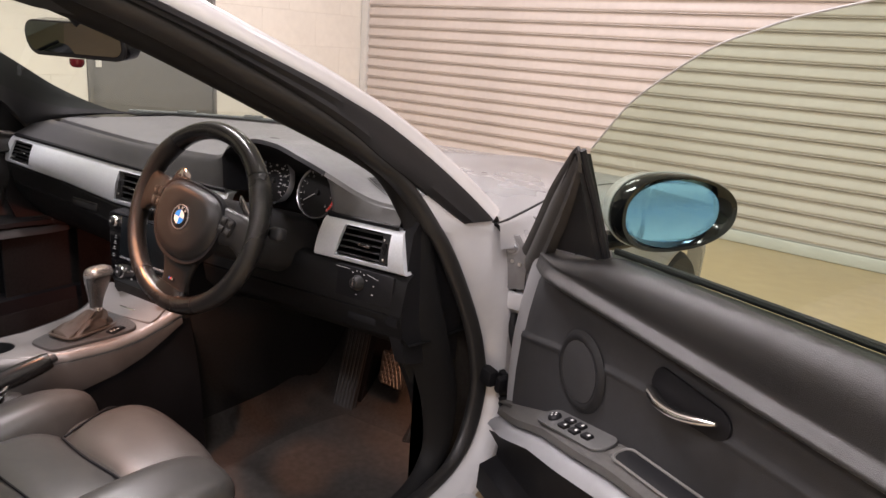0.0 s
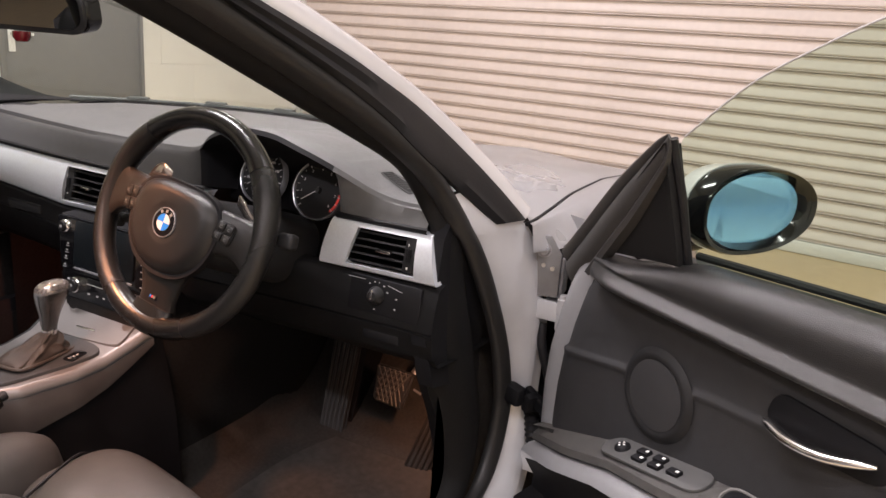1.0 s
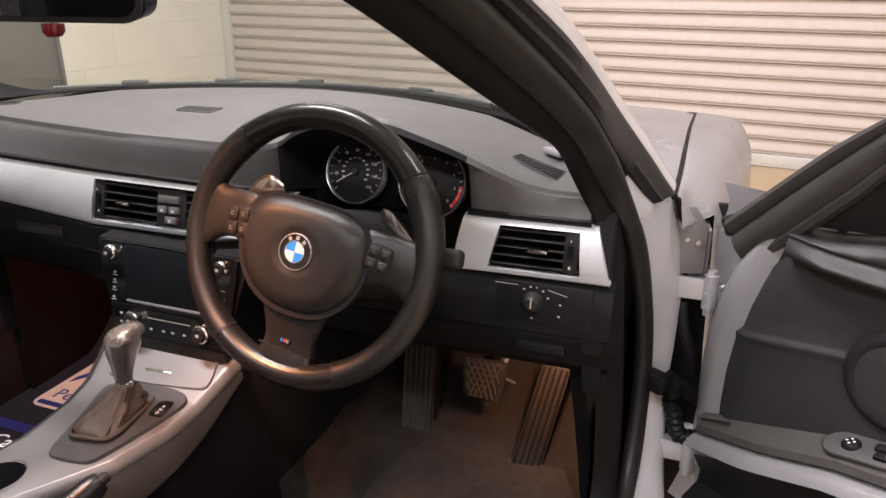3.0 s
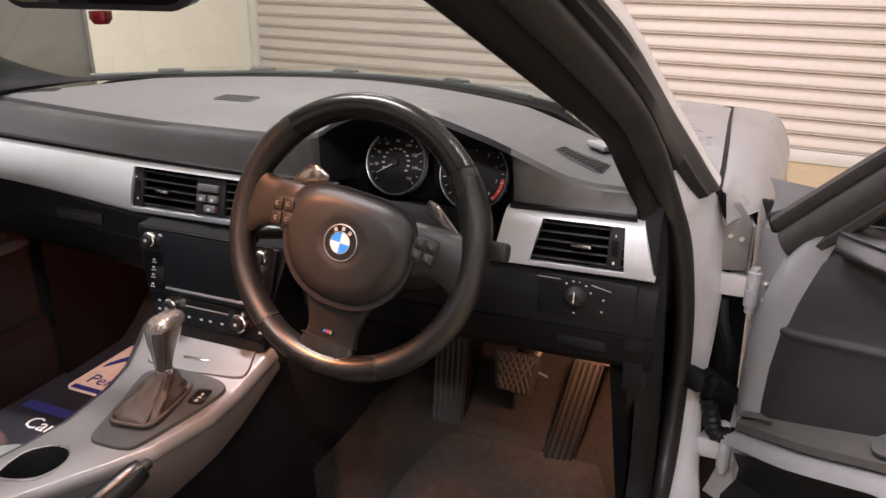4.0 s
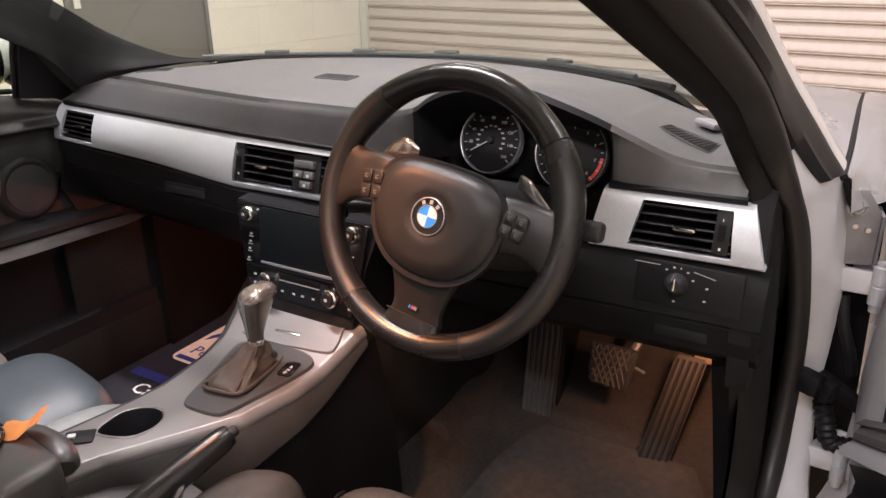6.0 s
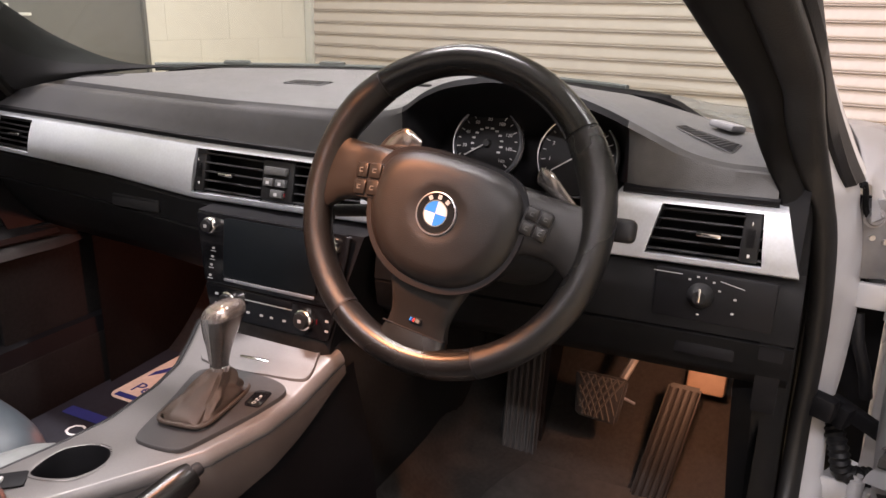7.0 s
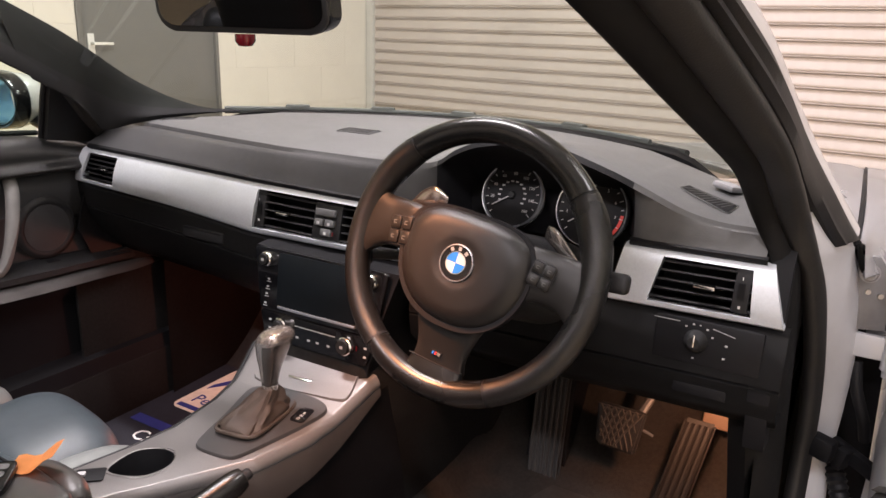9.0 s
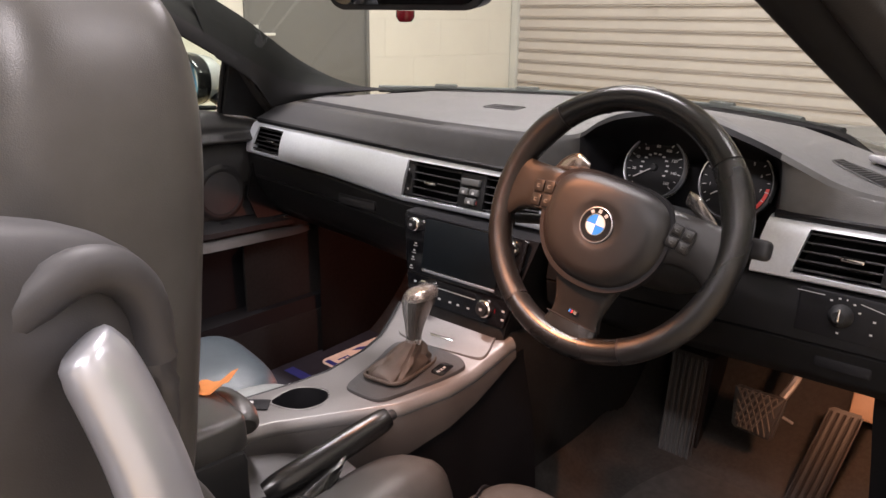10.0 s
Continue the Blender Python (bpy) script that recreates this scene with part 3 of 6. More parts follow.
for i in range(last):
    o, p = OU[i], TI[i]
    rows.append(spline([o + Vector((0.002, -0.004, -0.002)), o + Vector((0.006, 0.006, 0.008)), o + Vector((0.002, 0.026, 0.018)), o + Vector((-0.018, 0.050, 0.018)), o + Vector((-0.045, 0.075, -0.002))], 9))
part("pillar_skin", skin(rows), M_PAINT, car, "silver painted windscreen pillar")
part("wing_gap", tube([OU[i] + Vector((0.004, 0.004, 0)) for i in range(last, NP) if OU[i].z > 0.70], 0.0042, 8), M_DARK, car)
# the header bar between the pillars
rows = []
for k in range(33):
    f = -1 + 2 * k / 32
    x = f * 0.60
    bow = 1 - f * f
    o = Vector((x, -0.38 + 0.10 * bow, 1.285 + 0.045 * bow))
    rows.append([o + Vector(d) for d in ((0, -0.05, -0.025), (0, -0.055, 0.0), (0, -0.03, 0.016), (0, 0.03, 0.012), (0, 0.06, -0.008), (0, 0.03, -0.03))])
part("header_bar", skin(rows, ring=True, caps=True), M_PAINT, car, "silver header bar over the windscreen")
rows = []
for k in range(33):
    f = -1 + 2 * k / 32
    x = f * 0.575
    bow = 1 - f * f
    o = Vector((x, -0.36 + 0.10 * bow, 1.255 + 0.045 * bow))
    rows.append([o + Vector(d) for d in ((0, -0.06, 0.0), (0, 0.0, -0.014), (0, 0.07, -0.022), (0, 0.075, -0.010), (0, 0.0, 0.004))])
part("header_trim", skin(rows, ring=True, caps=True), M_PLASTIC, car, "black header trim")

# sills
bm = rbox(0.16, 2.2, 0.17, 0.03, m=Matrix.Translation((0.81, -0.72, 0.21)))
part("sill", bm, M_PAINT_IN, car)
part("sill", rbox(0.16, 2.2, 0.17, 0.03, m=Matrix.Translation((-0.81, -0.72, 0.21))), M_PAINT_IN, car)
# floor pan, bulkhead and rear bulkhead
rows = []
for y, z in ((-1.25, 0.24), (-0.6, 0.22), (0.0, 0.20), (0.42, 0.19), (0.55, 0.20), (0.66, 0.25), (0.78, 0.36), (0.84, 0.50), (0.86, 0.72), (0.86, 0.84)):
    rows.append([Vector((x, y, z + (0.16 * math.exp(-(x / 0.13) ** 4) if y < 0.6 else 0))) for x in np.linspace(-0.78, 0.78, 41)])
bm = skin([list(r) for r in zip(*[spline(c, 34) for c in zip(*rows)])])
bmesh.ops.solidify(bm, geom=bm.faces[:], thickness=0.01)
part("floor_pan", bm, M_CARPET, car, "dark worn carpet in the footwells")
for side in (1, -1):
    rows = [[Vector((side * ((0.728 + 0.02 * (y > 0.5)) if side > 0 else 0.702 + 0.07 * (y - 0.40)), y, z)) for y in np.linspace(0.30 if side > 0 else 0.40, 0.85, 8)] for z in (0.19, 0.4, 0.6, 0.84)]
    bm = skin(rows)
    bmesh.ops.solidify(bm, geom=bm.faces[:], thickness=0.008)
    # passenger side takes the darker carpet copy in place of shade
    part("kick_panel", bm, M_CARPET if side > 0 else M_SHADECARPET, car, "dark carpeted footwell side")
rows = [[Vector((x, y, z)) for x in np.linspace(-0.8, 0.8, 17)] for y, z in ((-1.2, 0.24), (-1.25, 0.5), (-1.32, 0.9), (-1.45, 0.95), (-2.3, 0.93), (-2.45, 0.7), (-2.45, 0.3))]
bm = skin(rows)
bmesh.ops.solidify(bm, geom=bm.faces[:], thickness=0.02)
part("rear_deck", bm, M_PAINT, car)
for side in (1, -1):
    rows = [[Vector((side * x, y, z)) for x, z in ((0.80, 0.90), (0.86, 0.86), (0.885, 0.74), (0.885, 0.5), (0.86, 0.24))] for y in (-1.0, -1.1)] + [[Vector((side * x, y, z)) for x, z in ((0.80, 0.91), (0.86, 0.88), (0.89, 0.76), (0.885, 0.66), (0.87, 0.64))] for y in (-1.2, -1.5, -1.8)] + [[Vector((side * x, y, z)) for x, z in ((0.76, 0.91), (0.83, 0.86), (0.86, 0.74), (0.85, 0.5), (0.82, 0.26))] for y in (-1.9, -2.4)]
    bm = skin(rows)
    bmesh.ops.solidify(bm, geom=bm.faces[:], thickness=0.01)
    part("rear_wing", bm, M_PAINT, car)

# thin black sheet added for the shade in the gap behind the hinges
part("hinge_shade_sheet", rbox(0.16, 0.012, 0.66, 0.004, m=Matrix.Translation((0.872, 0.60, 0.500))), M_DARK, car, "black sheet added as shade behind the hinges")
# tunnel and added sill sheets share the carpet copy darkened for shade
part("tunnel_wall", rbox(0.25, 0.68, 0.42, 0.03, m=Matrix.Translation((0.0, 0.49, 0.40))), M_SHADECARPET, car)
part("sill_carpet", rbox(0.012, 0.26, 0.44, 0.004, m=Matrix.Translation((-0.740, 0.31, 0.41))), M_SHADECARPET, car)
part("sill_carpet", rbox(0.012, 1.48, 0.16, 0.004, m=Matrix.Translation((-0.722, -0.30, 0.265))), M_SHADECARPET, car)
# hinges, check strap and wiring at the open door
def hinge(z):
    h = part("door_hinge", merge(rbox(0.060, 0.012, 0.040, 0.004, m=Matrix.Translation((0.852, 0.500, z))), rbox(0.03, 0.09, 0.035, 0.006, m=pose(0.862, 0.540, z, 0, 0, -30)), rbox(0.030, 0.020, 0.032, 0.005, m=pose(0.905, 0.500, z - 0.004, 0, 0, -40))), M_PAINT_IN, car, "silver painted door hinge")
    part("hinge_pin", lathe(((0.0, -0.046), (0.008, -0.045), (0.008, -0.034), (0.012, -0.032), (0.012, -0.002), (0.0105, -0.001), (0.0105, 0.001), (0.012, 0.002), (0.012, 0.030), (0.008, 0.032), (0.008, 0.038), (0.0, 0.039)), Matrix.Translation((0.882, 0.496, z)), 18), M_PAINT_IN, h)
    for dz in (0.012, -0.018):
        part("bolt", lathe(((0, 0.006), (0.005, 0.006), (0.007, 0.003), (0.007, 0)), frame_at((0.902, 0.489, z + dz), (1, 0.4, 0), (0, 0, 1)), 12), M_STEEL, h)
hinge(0.700)
hinge(0.365)
part("wiring_hose", tube(spline(((0.838, 0.515, 0.665), (0.846, 0.505, 0.62), (0.862, 0.505, 0.575), (0.872, 0.515, 0.53)), 18), 0.0095, 10), M_RUBBER, car, "black wiring hose")
plate = part("hinge_bracket", merge(prism([(-0.030, 0.056), (0.000, 0.058), (0.024, 0.024), (0.024, -0.060), (-0.020, -0.064), (-0.028, 0.0)], 0.006, 0.001, frame_at((0.842, 0.500, 0.790), (1, 0.12, 0), (0, 0, 1))), rbox(0.006, 0.06, 0.080, 0.002, m=pose(0.866, 0.530, 0.768, 0, 0, 8))), M_DULLSTEEL, car, "dull grey steel hinge bracket")
part("bolt", lathe(((0, 0.010), (0.009, 0.010), (0.011, 0.007), (0.011, 0.003), (0.015, 0.003), (0.015, 0)), frame_at((0.832, 0.494, 0.820), (1, 0.2, 0), (0, 0, 1)), 18), M_BRACKET, plate)
for bx, bz in ((0.834, 0.790), (0.852, 0.786)):
    part("bolt", lathe(((0, 0.004), (0.004, 0.004), (0.005, 0)), frame_at((bx, 0.4945, bz), (1, 0.2, 0), (0, 0, 1)), 12), M_STEEL, plate)
part("check_strap", merge(rbox(0.044, 0.03, 0.040, 0.009, m=pose(0.812, 0.472, 0.520, 0, 6, -20)), rbox(0.10, 0.016, 0.026, 0.004, m=pose(0.868, 0.478, 0.508, 0, 14, -30)), rbox(0.02, 0.03, 0.04, 0.006, m=pose(0.845, 0.478, 0.508, 0, 14, -30))), M_DARK, car, "black door check strap")
part("wiring_gaiter", tube(spline(((0.835, 0.52, 0.47), (0.848, 0.50, 0.44), (0.862, 0.50, 0.40), (0.90, 0.52, 0.39)), 25), [0.017, 0.0135] * 12 + [0.017], 12), M_RUBBER, car)

# wipers lying at the foot of the screen
def wiper(x0, x1, arm):
    w = thing("windscreen_wiper", ((x0 + x1) / 2, FAR((x0 + x1) / 2) + 0.07, 0.975), "black windscreen wiper resting at the foot of the glass", "wiper", "windscreen wipers")
    path = [Vector((x, FAR(x) + 0.085, 0.960)) for x in np.linspace(x0, x1, 14)]
    part("blade", tube(path, 0.006, 8, flat=1.5), M_WIPER, w)
    part("arm", tube([Vector((x, FAR(x) + 0.115, 0.952)) for x in np.linspace(x0 + 0.1, arm, 8)], 0.007, 8), M_PLASTIC, w)
    for f in (0.3, 0.72):
        x = x0 + (x1 - x0) * f
        part("clip", rbox(0.06, 0.022, 0.016, 0.004, m=pose(x, FAR(x) + 0.092, 0.966, 0, 0, -math.degrees(math.atan(1.6 * x)))), M_DASH, w)
wiper(-0.30, 0.42, 0.50)
wiper(-0.60, -0.16, -0.05)

# ---------------------------------------------------------------- dashboard
dash = thing("dashboard", (0, 0.3, 0.87), "dark grey soft-touch dashboard with brushed silver trim strip", "dashboard")
XT = (-0.76, -0.45, -0.21, 0.01, 0.25, 0.51, 0.73, 0.76)
ZTOP = (0.886, 0.878, 0.871, 0.867, 0.868, 0.872, 0.875, 0.875)
ZBOT = (0.808, 0.793, 0.772, 0.772, 0.780, 0.788, 0.792, 0.792)
CX = (-0.77, -0.65, -0.38, -0.17, 0.05, 0.155, 0.200, 0.228, 0.275, 0.345, 0.41, 0.46, 0.50, 0.55, 0.595, 0.64, 0.69, 0.77)
CY = (0.368, 0.348, 0.302, 0.276, 0.270, 0.262, 0.245, 0.225, 0.215, 0.21, 0.21, 0.213, 0.222, 0.242, 0.258, 0.265, 0.27, 0.28)
CZ = (0.936, 0.939, 0.940, 0.940, 0.941, 0.946, 0.958, 0.978, 0.999, 1.012, 1.008, 0.992, 0.977, 0.951, 0.927, 0.917, 0.916, 0.908)
GX = np.linspace(-0.90, 0.90, 601)
BELL = np.exp(-0.5 * (np.arange(-20, 21) * 0.003 / 0.013) ** 2)
BELL /= BELL.sum()
SY = np.convolve(np.interp(GX, CX, CY), BELL, "same")
SZ = np.convolve(np.interp(GX, CX, CZ), BELL, "same")


def pad_far(x):
    yc = lerp(x, GX, SY)
    return max(FAR(x), yc + 0.10), lerp(abs(x), (0, 0.45, 0.7, 0.77), (0.965, 0.962, 0.935, 0.925))


def pad_top(x, y):
    """Height of the upper pad over a place."""
    yc, zc = lerp(x, GX, SY), lerp(x, GX, SZ)
    yf, zf = pad_far(x)
    f = min(1.0, max(0.0, (y - yc - 0.014) / (yf - yc - 0.014)))
    return zf + (zc + 0.004 - zf) * ((1 - f) ** (1.6 if zc - zf > 0.01 else 1)) + 0.006 * math.sin(math.pi * f)


rows = []
for k in range(215):
    x = -0.745 + 1.452 * k / 214
    zt = lerp(x, XT, ZTOP) + 0.008
    yc, zc = lerp(x, GX, SY), lerp(x, GX, SZ)
    hood = 1 / (1 + math.exp(-(x - 0.212) / 0.004)) * (1 / (1 + math.exp((x - 0.512) / 0.006)))
    yf = max(FAR(x), yc + 0.10)
    zf = lerp(abs(x), (0, 0.45, 0.7, 0.77), (0.965, 0.962, 0.935, 0.925))
    a = Vector((x, 0.250 + 0.075 * hood, zt - 0.012 * hood))
    lip = 0.028 * hood
    b = Vector((x, yc, zc))
    p = [a, a.lerp(b, 0.3) + Vector((0, 0.045 * hood, 0)), a.lerp(b, 0.62) + Vector((0, 0.045 * hood, 0.006)), a.lerp(b, 0.86) + Vector((0, 0.03 * hood, 0)), b + Vector((0, -0.001, -0.008)), b + Vector((0, 0.004, 0.0)), b + Vector((0, 0.014, 0.004))]
    h = max(0, zc - zf)
    for f in (0.12, 0.25, 0.4, 0.55, 0.7, 0.85, 1.0):
        p.append(Vector((x, yc + 0.014 + (yf - yc - 0.014) * f, zf + (zc + 0.004 - zf) * ((1 - f) ** (1.6 if h > 0.01 else 1)) + 0.006 * math.sin(math.pi * f))))
    p.append(Vector((x, yf + 0.004, zf - 0.05)))
    rows.append(p)
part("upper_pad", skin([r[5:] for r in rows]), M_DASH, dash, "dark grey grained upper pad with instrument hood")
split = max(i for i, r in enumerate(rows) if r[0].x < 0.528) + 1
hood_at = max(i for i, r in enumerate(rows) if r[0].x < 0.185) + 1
# face and end are coloured darker than the pad to stand for shade
part("front_face", skin([r[:6] for r in rows[:hood_at + 1]]), M_DASHFACE, dash, "face below the upper pad, toned down as shade")
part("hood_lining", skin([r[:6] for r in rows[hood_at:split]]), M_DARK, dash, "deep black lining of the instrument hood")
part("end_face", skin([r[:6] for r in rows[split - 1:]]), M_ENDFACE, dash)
rows = []
for k in range(78):
    x = -0.735 + 1.445 * k / 77
    zt = lerp(x, XT, ZTOP)
    if 0.210 < x < 0.515:
        continue
    rows.append([Vector((x, 0.2535, zt - 0.004)), Vector((x, 0.2455, zt + 0.001)), Vector((x, 0.2455, zt + 0.006)), Vector((x, 0.252, zt + 0.0095))])
cut = max(i for i, r in enumerate(rows) if r[0].x < 0.3) + 1
part("shadow_gap", merge(skin(rows[:cut]), skin(rows[cut:])), M_DARK, dash)


def trim_y(x, v):
    return 0.226 + 0.022 * v - 0.006 * math.sin(math.pi * v)


def trim_panel(cols, holes):
    """Silver strip; cols are (x at the foot, x at the top); holes are spans of columns."""
    bm = bmesh.new()
    vs = [0, 0.04, 0.12, 0.33, 0.55, 0.78, 0.88, 0.96, 1.0]
    grid = []
    for xb, xt in cols:
        col = []
        for v in vs:
            x = xb + (xt - xb) * v
            zb, zt = lerp(x, XT, ZBOT), lerp(x, XT, ZTOP)
            e = 0.006 if v in (0, 1.0) else (0.0015 if v in (0.04, 0.96) else 0)
            col.append(bm.verts.new((x, trim_y(x, v) + e, zb + (zt - zb) * v)))
        grid.append(col)
    for i in range(len(cols) - 1):
        for j in range(len(vs) - 1):
            if any(a <= i < b for a, b in holes) and 2 <= j < 6:
                continue
            bm.faces.new((grid[i][j], grid[i + 1][j], grid[i + 1][j + 1], grid[i][j + 1]))
    edges = [e for e in bm.edges if len(e.link_faces) == 1]
    ext = bmesh.ops.extrude_edge_only(bm, edges=edges)
    for v in [g for g in ext["geom"] if isinstance(g, bmesh.types.BMVert)]:
        v.co.y += 0.02
    return bm


span = lambda a, b, n: [a + (b - a) * i / n for i in range(n + 1)]
cols = [(-0.765, -0.752), (-0.752, -0.742), (-0.746, -0.722)] + [(x, x + 0.006) for x in span(-0.632, -0.222, 12)] + [(-0.214, -0.206)] + [(x, x) for x in span(0.13, 0.212, 4)]
trim = part("trim_strip", trim_panel(cols, [(2, 3), (16, 17)]), M_ALU, dash, "brushed silver trim strip")
cols = [(0.503, 0.516), (0.525, 0.54), (0.558, 0.577), (0.702, 0.694), (0.728, 0.712), (0.744, 0.720)]
part("trim_strip", trim_panel(cols, [(2, 3)]), M_ALU, dash, "brushed silver trim strip")


def vent(x0b, x0t, x1b, x1t, slats, tab, dial=None):
    """Louvred air vent set in the trim."""
    zb = lerp(x0b, XT, ZBOT) + 0.12 * (lerp(x0b, XT, ZTOP) - lerp(x0b, XT, ZBOT))
    zt = lerp(x0b, XT, ZBOT) + 0.88 * (lerp(x0b, XT, ZTOP) - lerp(x0b, XT, ZBOT))
    zb2 = lerp(x1b, XT, ZBOT) + 0.12 * (lerp(x1b, XT, ZTOP) - lerp(x1b, XT, ZBOT))
    zt2 = lerp(x1b, XT, ZBOT) + 0.88 * (lerp(x1b, XT, ZTOP) - lerp(x1b, XT, ZBOT))
    f = [Vector((x0b, 0.232, zb)), Vector((x1b, 0.232, zb2)), Vector((x1t, 0.246, zt2)), Vector((x0t, 0.246, zt))]
    b = [p + Vector((0, 0.05, 0)) for p in f]
    bm = skin([f, b], ring=True)
    bm.faces.ensure_lookup_table()
    bm.verts.ensure_lookup_table()
    bm.faces.new([bm.verts[i] for i in (4, 5, 6, 7)])
    v = part("air_vent", bm, M_DARK, dash, "black louvred air vent")
    for i in range(slats):
        g = (i + 0.5) / slats
        l, r = f[0].lerp(f[3], g), f[1].lerp(f[2], g)
        s = skin([[q + Vector((0, dy, dz)) for dy, dz in ((0.0, 0.0018), (-0.0015, 0.0), (0.0, -0.0018), (0.022, -0.007), (0.022, -0.004))] for q in (l, r)], ring=True, caps=True)
        part("slat", s, M_PLASTIC, v)
    c = f[0].lerp(f[3], 0.5).lerp(f[1].lerp(f[2], 0.5), tab)
    part("tab", rbox(0.030, 0.012, 0.006, 0.002, m=Matrix.Translation(c + Vector((0, -0.004, 0)))), M_CHROME, v, "silver tab")
    if dial is not None:
        c = f[0].lerp(f[3], 0.5).lerp(f[1].lerp(f[2], 0.5), dial)
        part("vent_dial_plate", rbox(0.022, 0.012, zt - zb - 0.002, 0.003, m=pose(c.x, c.y + 0.004, c.z, -14, 0, 0)), M_PLASTIC, v)
        ring = []
        for i in range(12):
            ring.append(rbox(0.009, 0.004, 0.0016, 0, m=pose(c.x, c.y - 0.003, c.z - 0.012 + 0.0022 * i, -14, 0, 0)))
        part("thumb_wheel", merge(*ring), M_DARK, v)
        pieces("dial_mark", [rbox(0.001, 0.001, 0.004, 0, m=Matrix.Translation((c.x, c.y - 0.004, c.z + 0.020))), rbox(0.003, 0.001, 0.004, 0, m=Matrix.Translation((c.x, c.y - 0.008, c.z - 0.020)))], M_WHITE, v)
    return v


vent(-0.744, -0.722, -0.634, -0.628, 6, 0.6)
vent(-0.212, -0.206, -0.068, -0.064, 5, 0.5, 0.08)
vent(0.0, 0.0, 0.128, 0.128, 5, 0.5)
vent(0.560, 0.578, 0.701, 0.693, 5, 0.52, 0.90)
# hazard and lock buttons between the vents
part("button_panel", rbox(0.064, 0.012, 0.066, 0.003, m=pose(-0.034, 0.243, 0.8195, -14, 0, 0)), M_PLASTIC, dash)
for bx, bz, bw in ((-0.034, 0.838, 0.044), (-0.046, 0.820, 0.020), (-0.022, 0.820, 0.020), (-0.028, 0.803, 0.024)):
    k = part("push_button", rbox(bw, 0.010, 0.013, 0.002, m=pose(bx, 0.2365 - (0.838 - bz) * 0.25, bz, -14, 0, 0)), M_DASH, dash)
    if bw < 0.03:
        part("button_mark", rbox(0.006, 0.0006, 0.005, 0, m=pose(bx, 0.2311 - (0.838 - bz) * 0.25, bz, -14, 0, 0)), M_MARK, k)
part("warning_mark", merge(rbox(0.003, 0.0006, 0.006, 0, m=pose(-0.012, 0.2255, 0.803, -14, 0, 0))), M_REDLENS, dash)


def lower_panel(x0, x1, prof, name, label):
    rows = []
    n = 24
    for k in range(n + 1):
        x = x0 + (x1 - x0) * k / n
        zb = lerp(x, XT, ZBOT)
        rows.append([Vector((x, y, zb + dz)) for y, dz in prof])
    bm = skin(rows)
    bmesh.ops.solidify(bm, geom=bm.faces[:], thickness=0.006)
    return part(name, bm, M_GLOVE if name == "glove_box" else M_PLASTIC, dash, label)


lower_panel(-0.765, -0.17, ((0.250, 0.001), (0.236, -0.003), (0.232, -0.008), (0.236, -0.054), (0.241, -0.057), (0.237, -0.060), (0.245, -0.080), (0.285, -0.140), (0.33, -0.180), (0.5, -0.215), (0.7, -0.215)), "glove_box", "black glove box lid under the trim")
lower_panel(0.165, 0.752, ((0.250, 0.001), (0.236, -0.003), (0.226, -0.010), (0.214, -0.050), (0.210, -0.078), (0.216, -0.080), (0.211, -0.083), (0.218, -0.122), (0.245, -0.150), (0.36, -0.165), (0.60, -0.18)), "knee_panel", "black knee panel under the trim")
part("tray_pull", rbox(0.118, 0.008, 0.023, 0.003, m=pose(-0.357, 0.2335, 0.745, 0, 0, 0)), M_GLOVE, dash, "black pull of the small tray")
part("tray_slot", rbox(0.110, 0.003, 0.0025, 0.001, m=pose(-0.357, 0.2290, 0.7535, 0, 0, 0)), M_DARK, dash)
part("knee_flap", rbox(0.075, 0.008, 0.020, 0.004, m=pose(0.650, 0.217, 0.686, 0, 0, 0)), M_DARK, dash)
for side in (1, -1):
    pr = [(0.236, 0.79), (0.25, 0.87), (0.28, 0.905), (0.36, 0.925), (0.44, 0.92), (0.44, 0.55), (0.25, 0.60), (0.21, 0.70)]
    part("end_panel", skin([[Vector((side * x, y, z)) for y, z in pr] for x in ((0.7135, 0.742) if side > 0 else (0.746, 0.752))], ring=True, caps=True), M_DARK, dash)

# light switch
part("light_switch_plate", rbox(0.145, 0.008, 0.064, 0.006, m=pose(0.652, 0.2185, 0.755, -8, 0, 0)), M_DARK, dash)
m = frame_at((0.637, 0.2145, 0.758), (1, 0, 0), (0, 0.14, 1))
knob = part("light_switch", lathe(((0.0, 0.016), (0.008, 0.016), (0.011, 0.013), (0.015, 0.004), (0.0165, 0.0)), m, 28), M_PLASTIC, dash, "round light switch")
part("pointer", rbox(0.004, 0.018, 0.004, 0.0015, m=m @ pose(0, 0.003, 0.0165)), M_CHROME, knob)
pieces("switch_mark", [*[rbox(0.0032 if i != 2 else 0.0016, 0.0022, 0.0006, 0, m=m @ pose(0.024 * math.sin(radians(a)), 0.024 * math.cos(radians(a)), 0.0012)) for i, a in enumerate((-38, -12, 10, 36, 66, 180))], rbox(0.036, 0.0009, 0.0006, 0, m=m @ pose(-0.042, 0.024, 0.001, 0, 0, 0)), rbox(0.030, 0.0009, 0.0006, 0, m=m @ pose(0.036, 0.019, 0.001, 0, 0, -12)), rbox(0.0036, 0.0024, 0.0006, 0, m=m @ pose(0.041, 0.002, 0.001)), rbox(0.0036, 0.0024, 0.0006, 0, m=m @ pose(0.040, -0.016, 0.001))], M_MARK, dash)

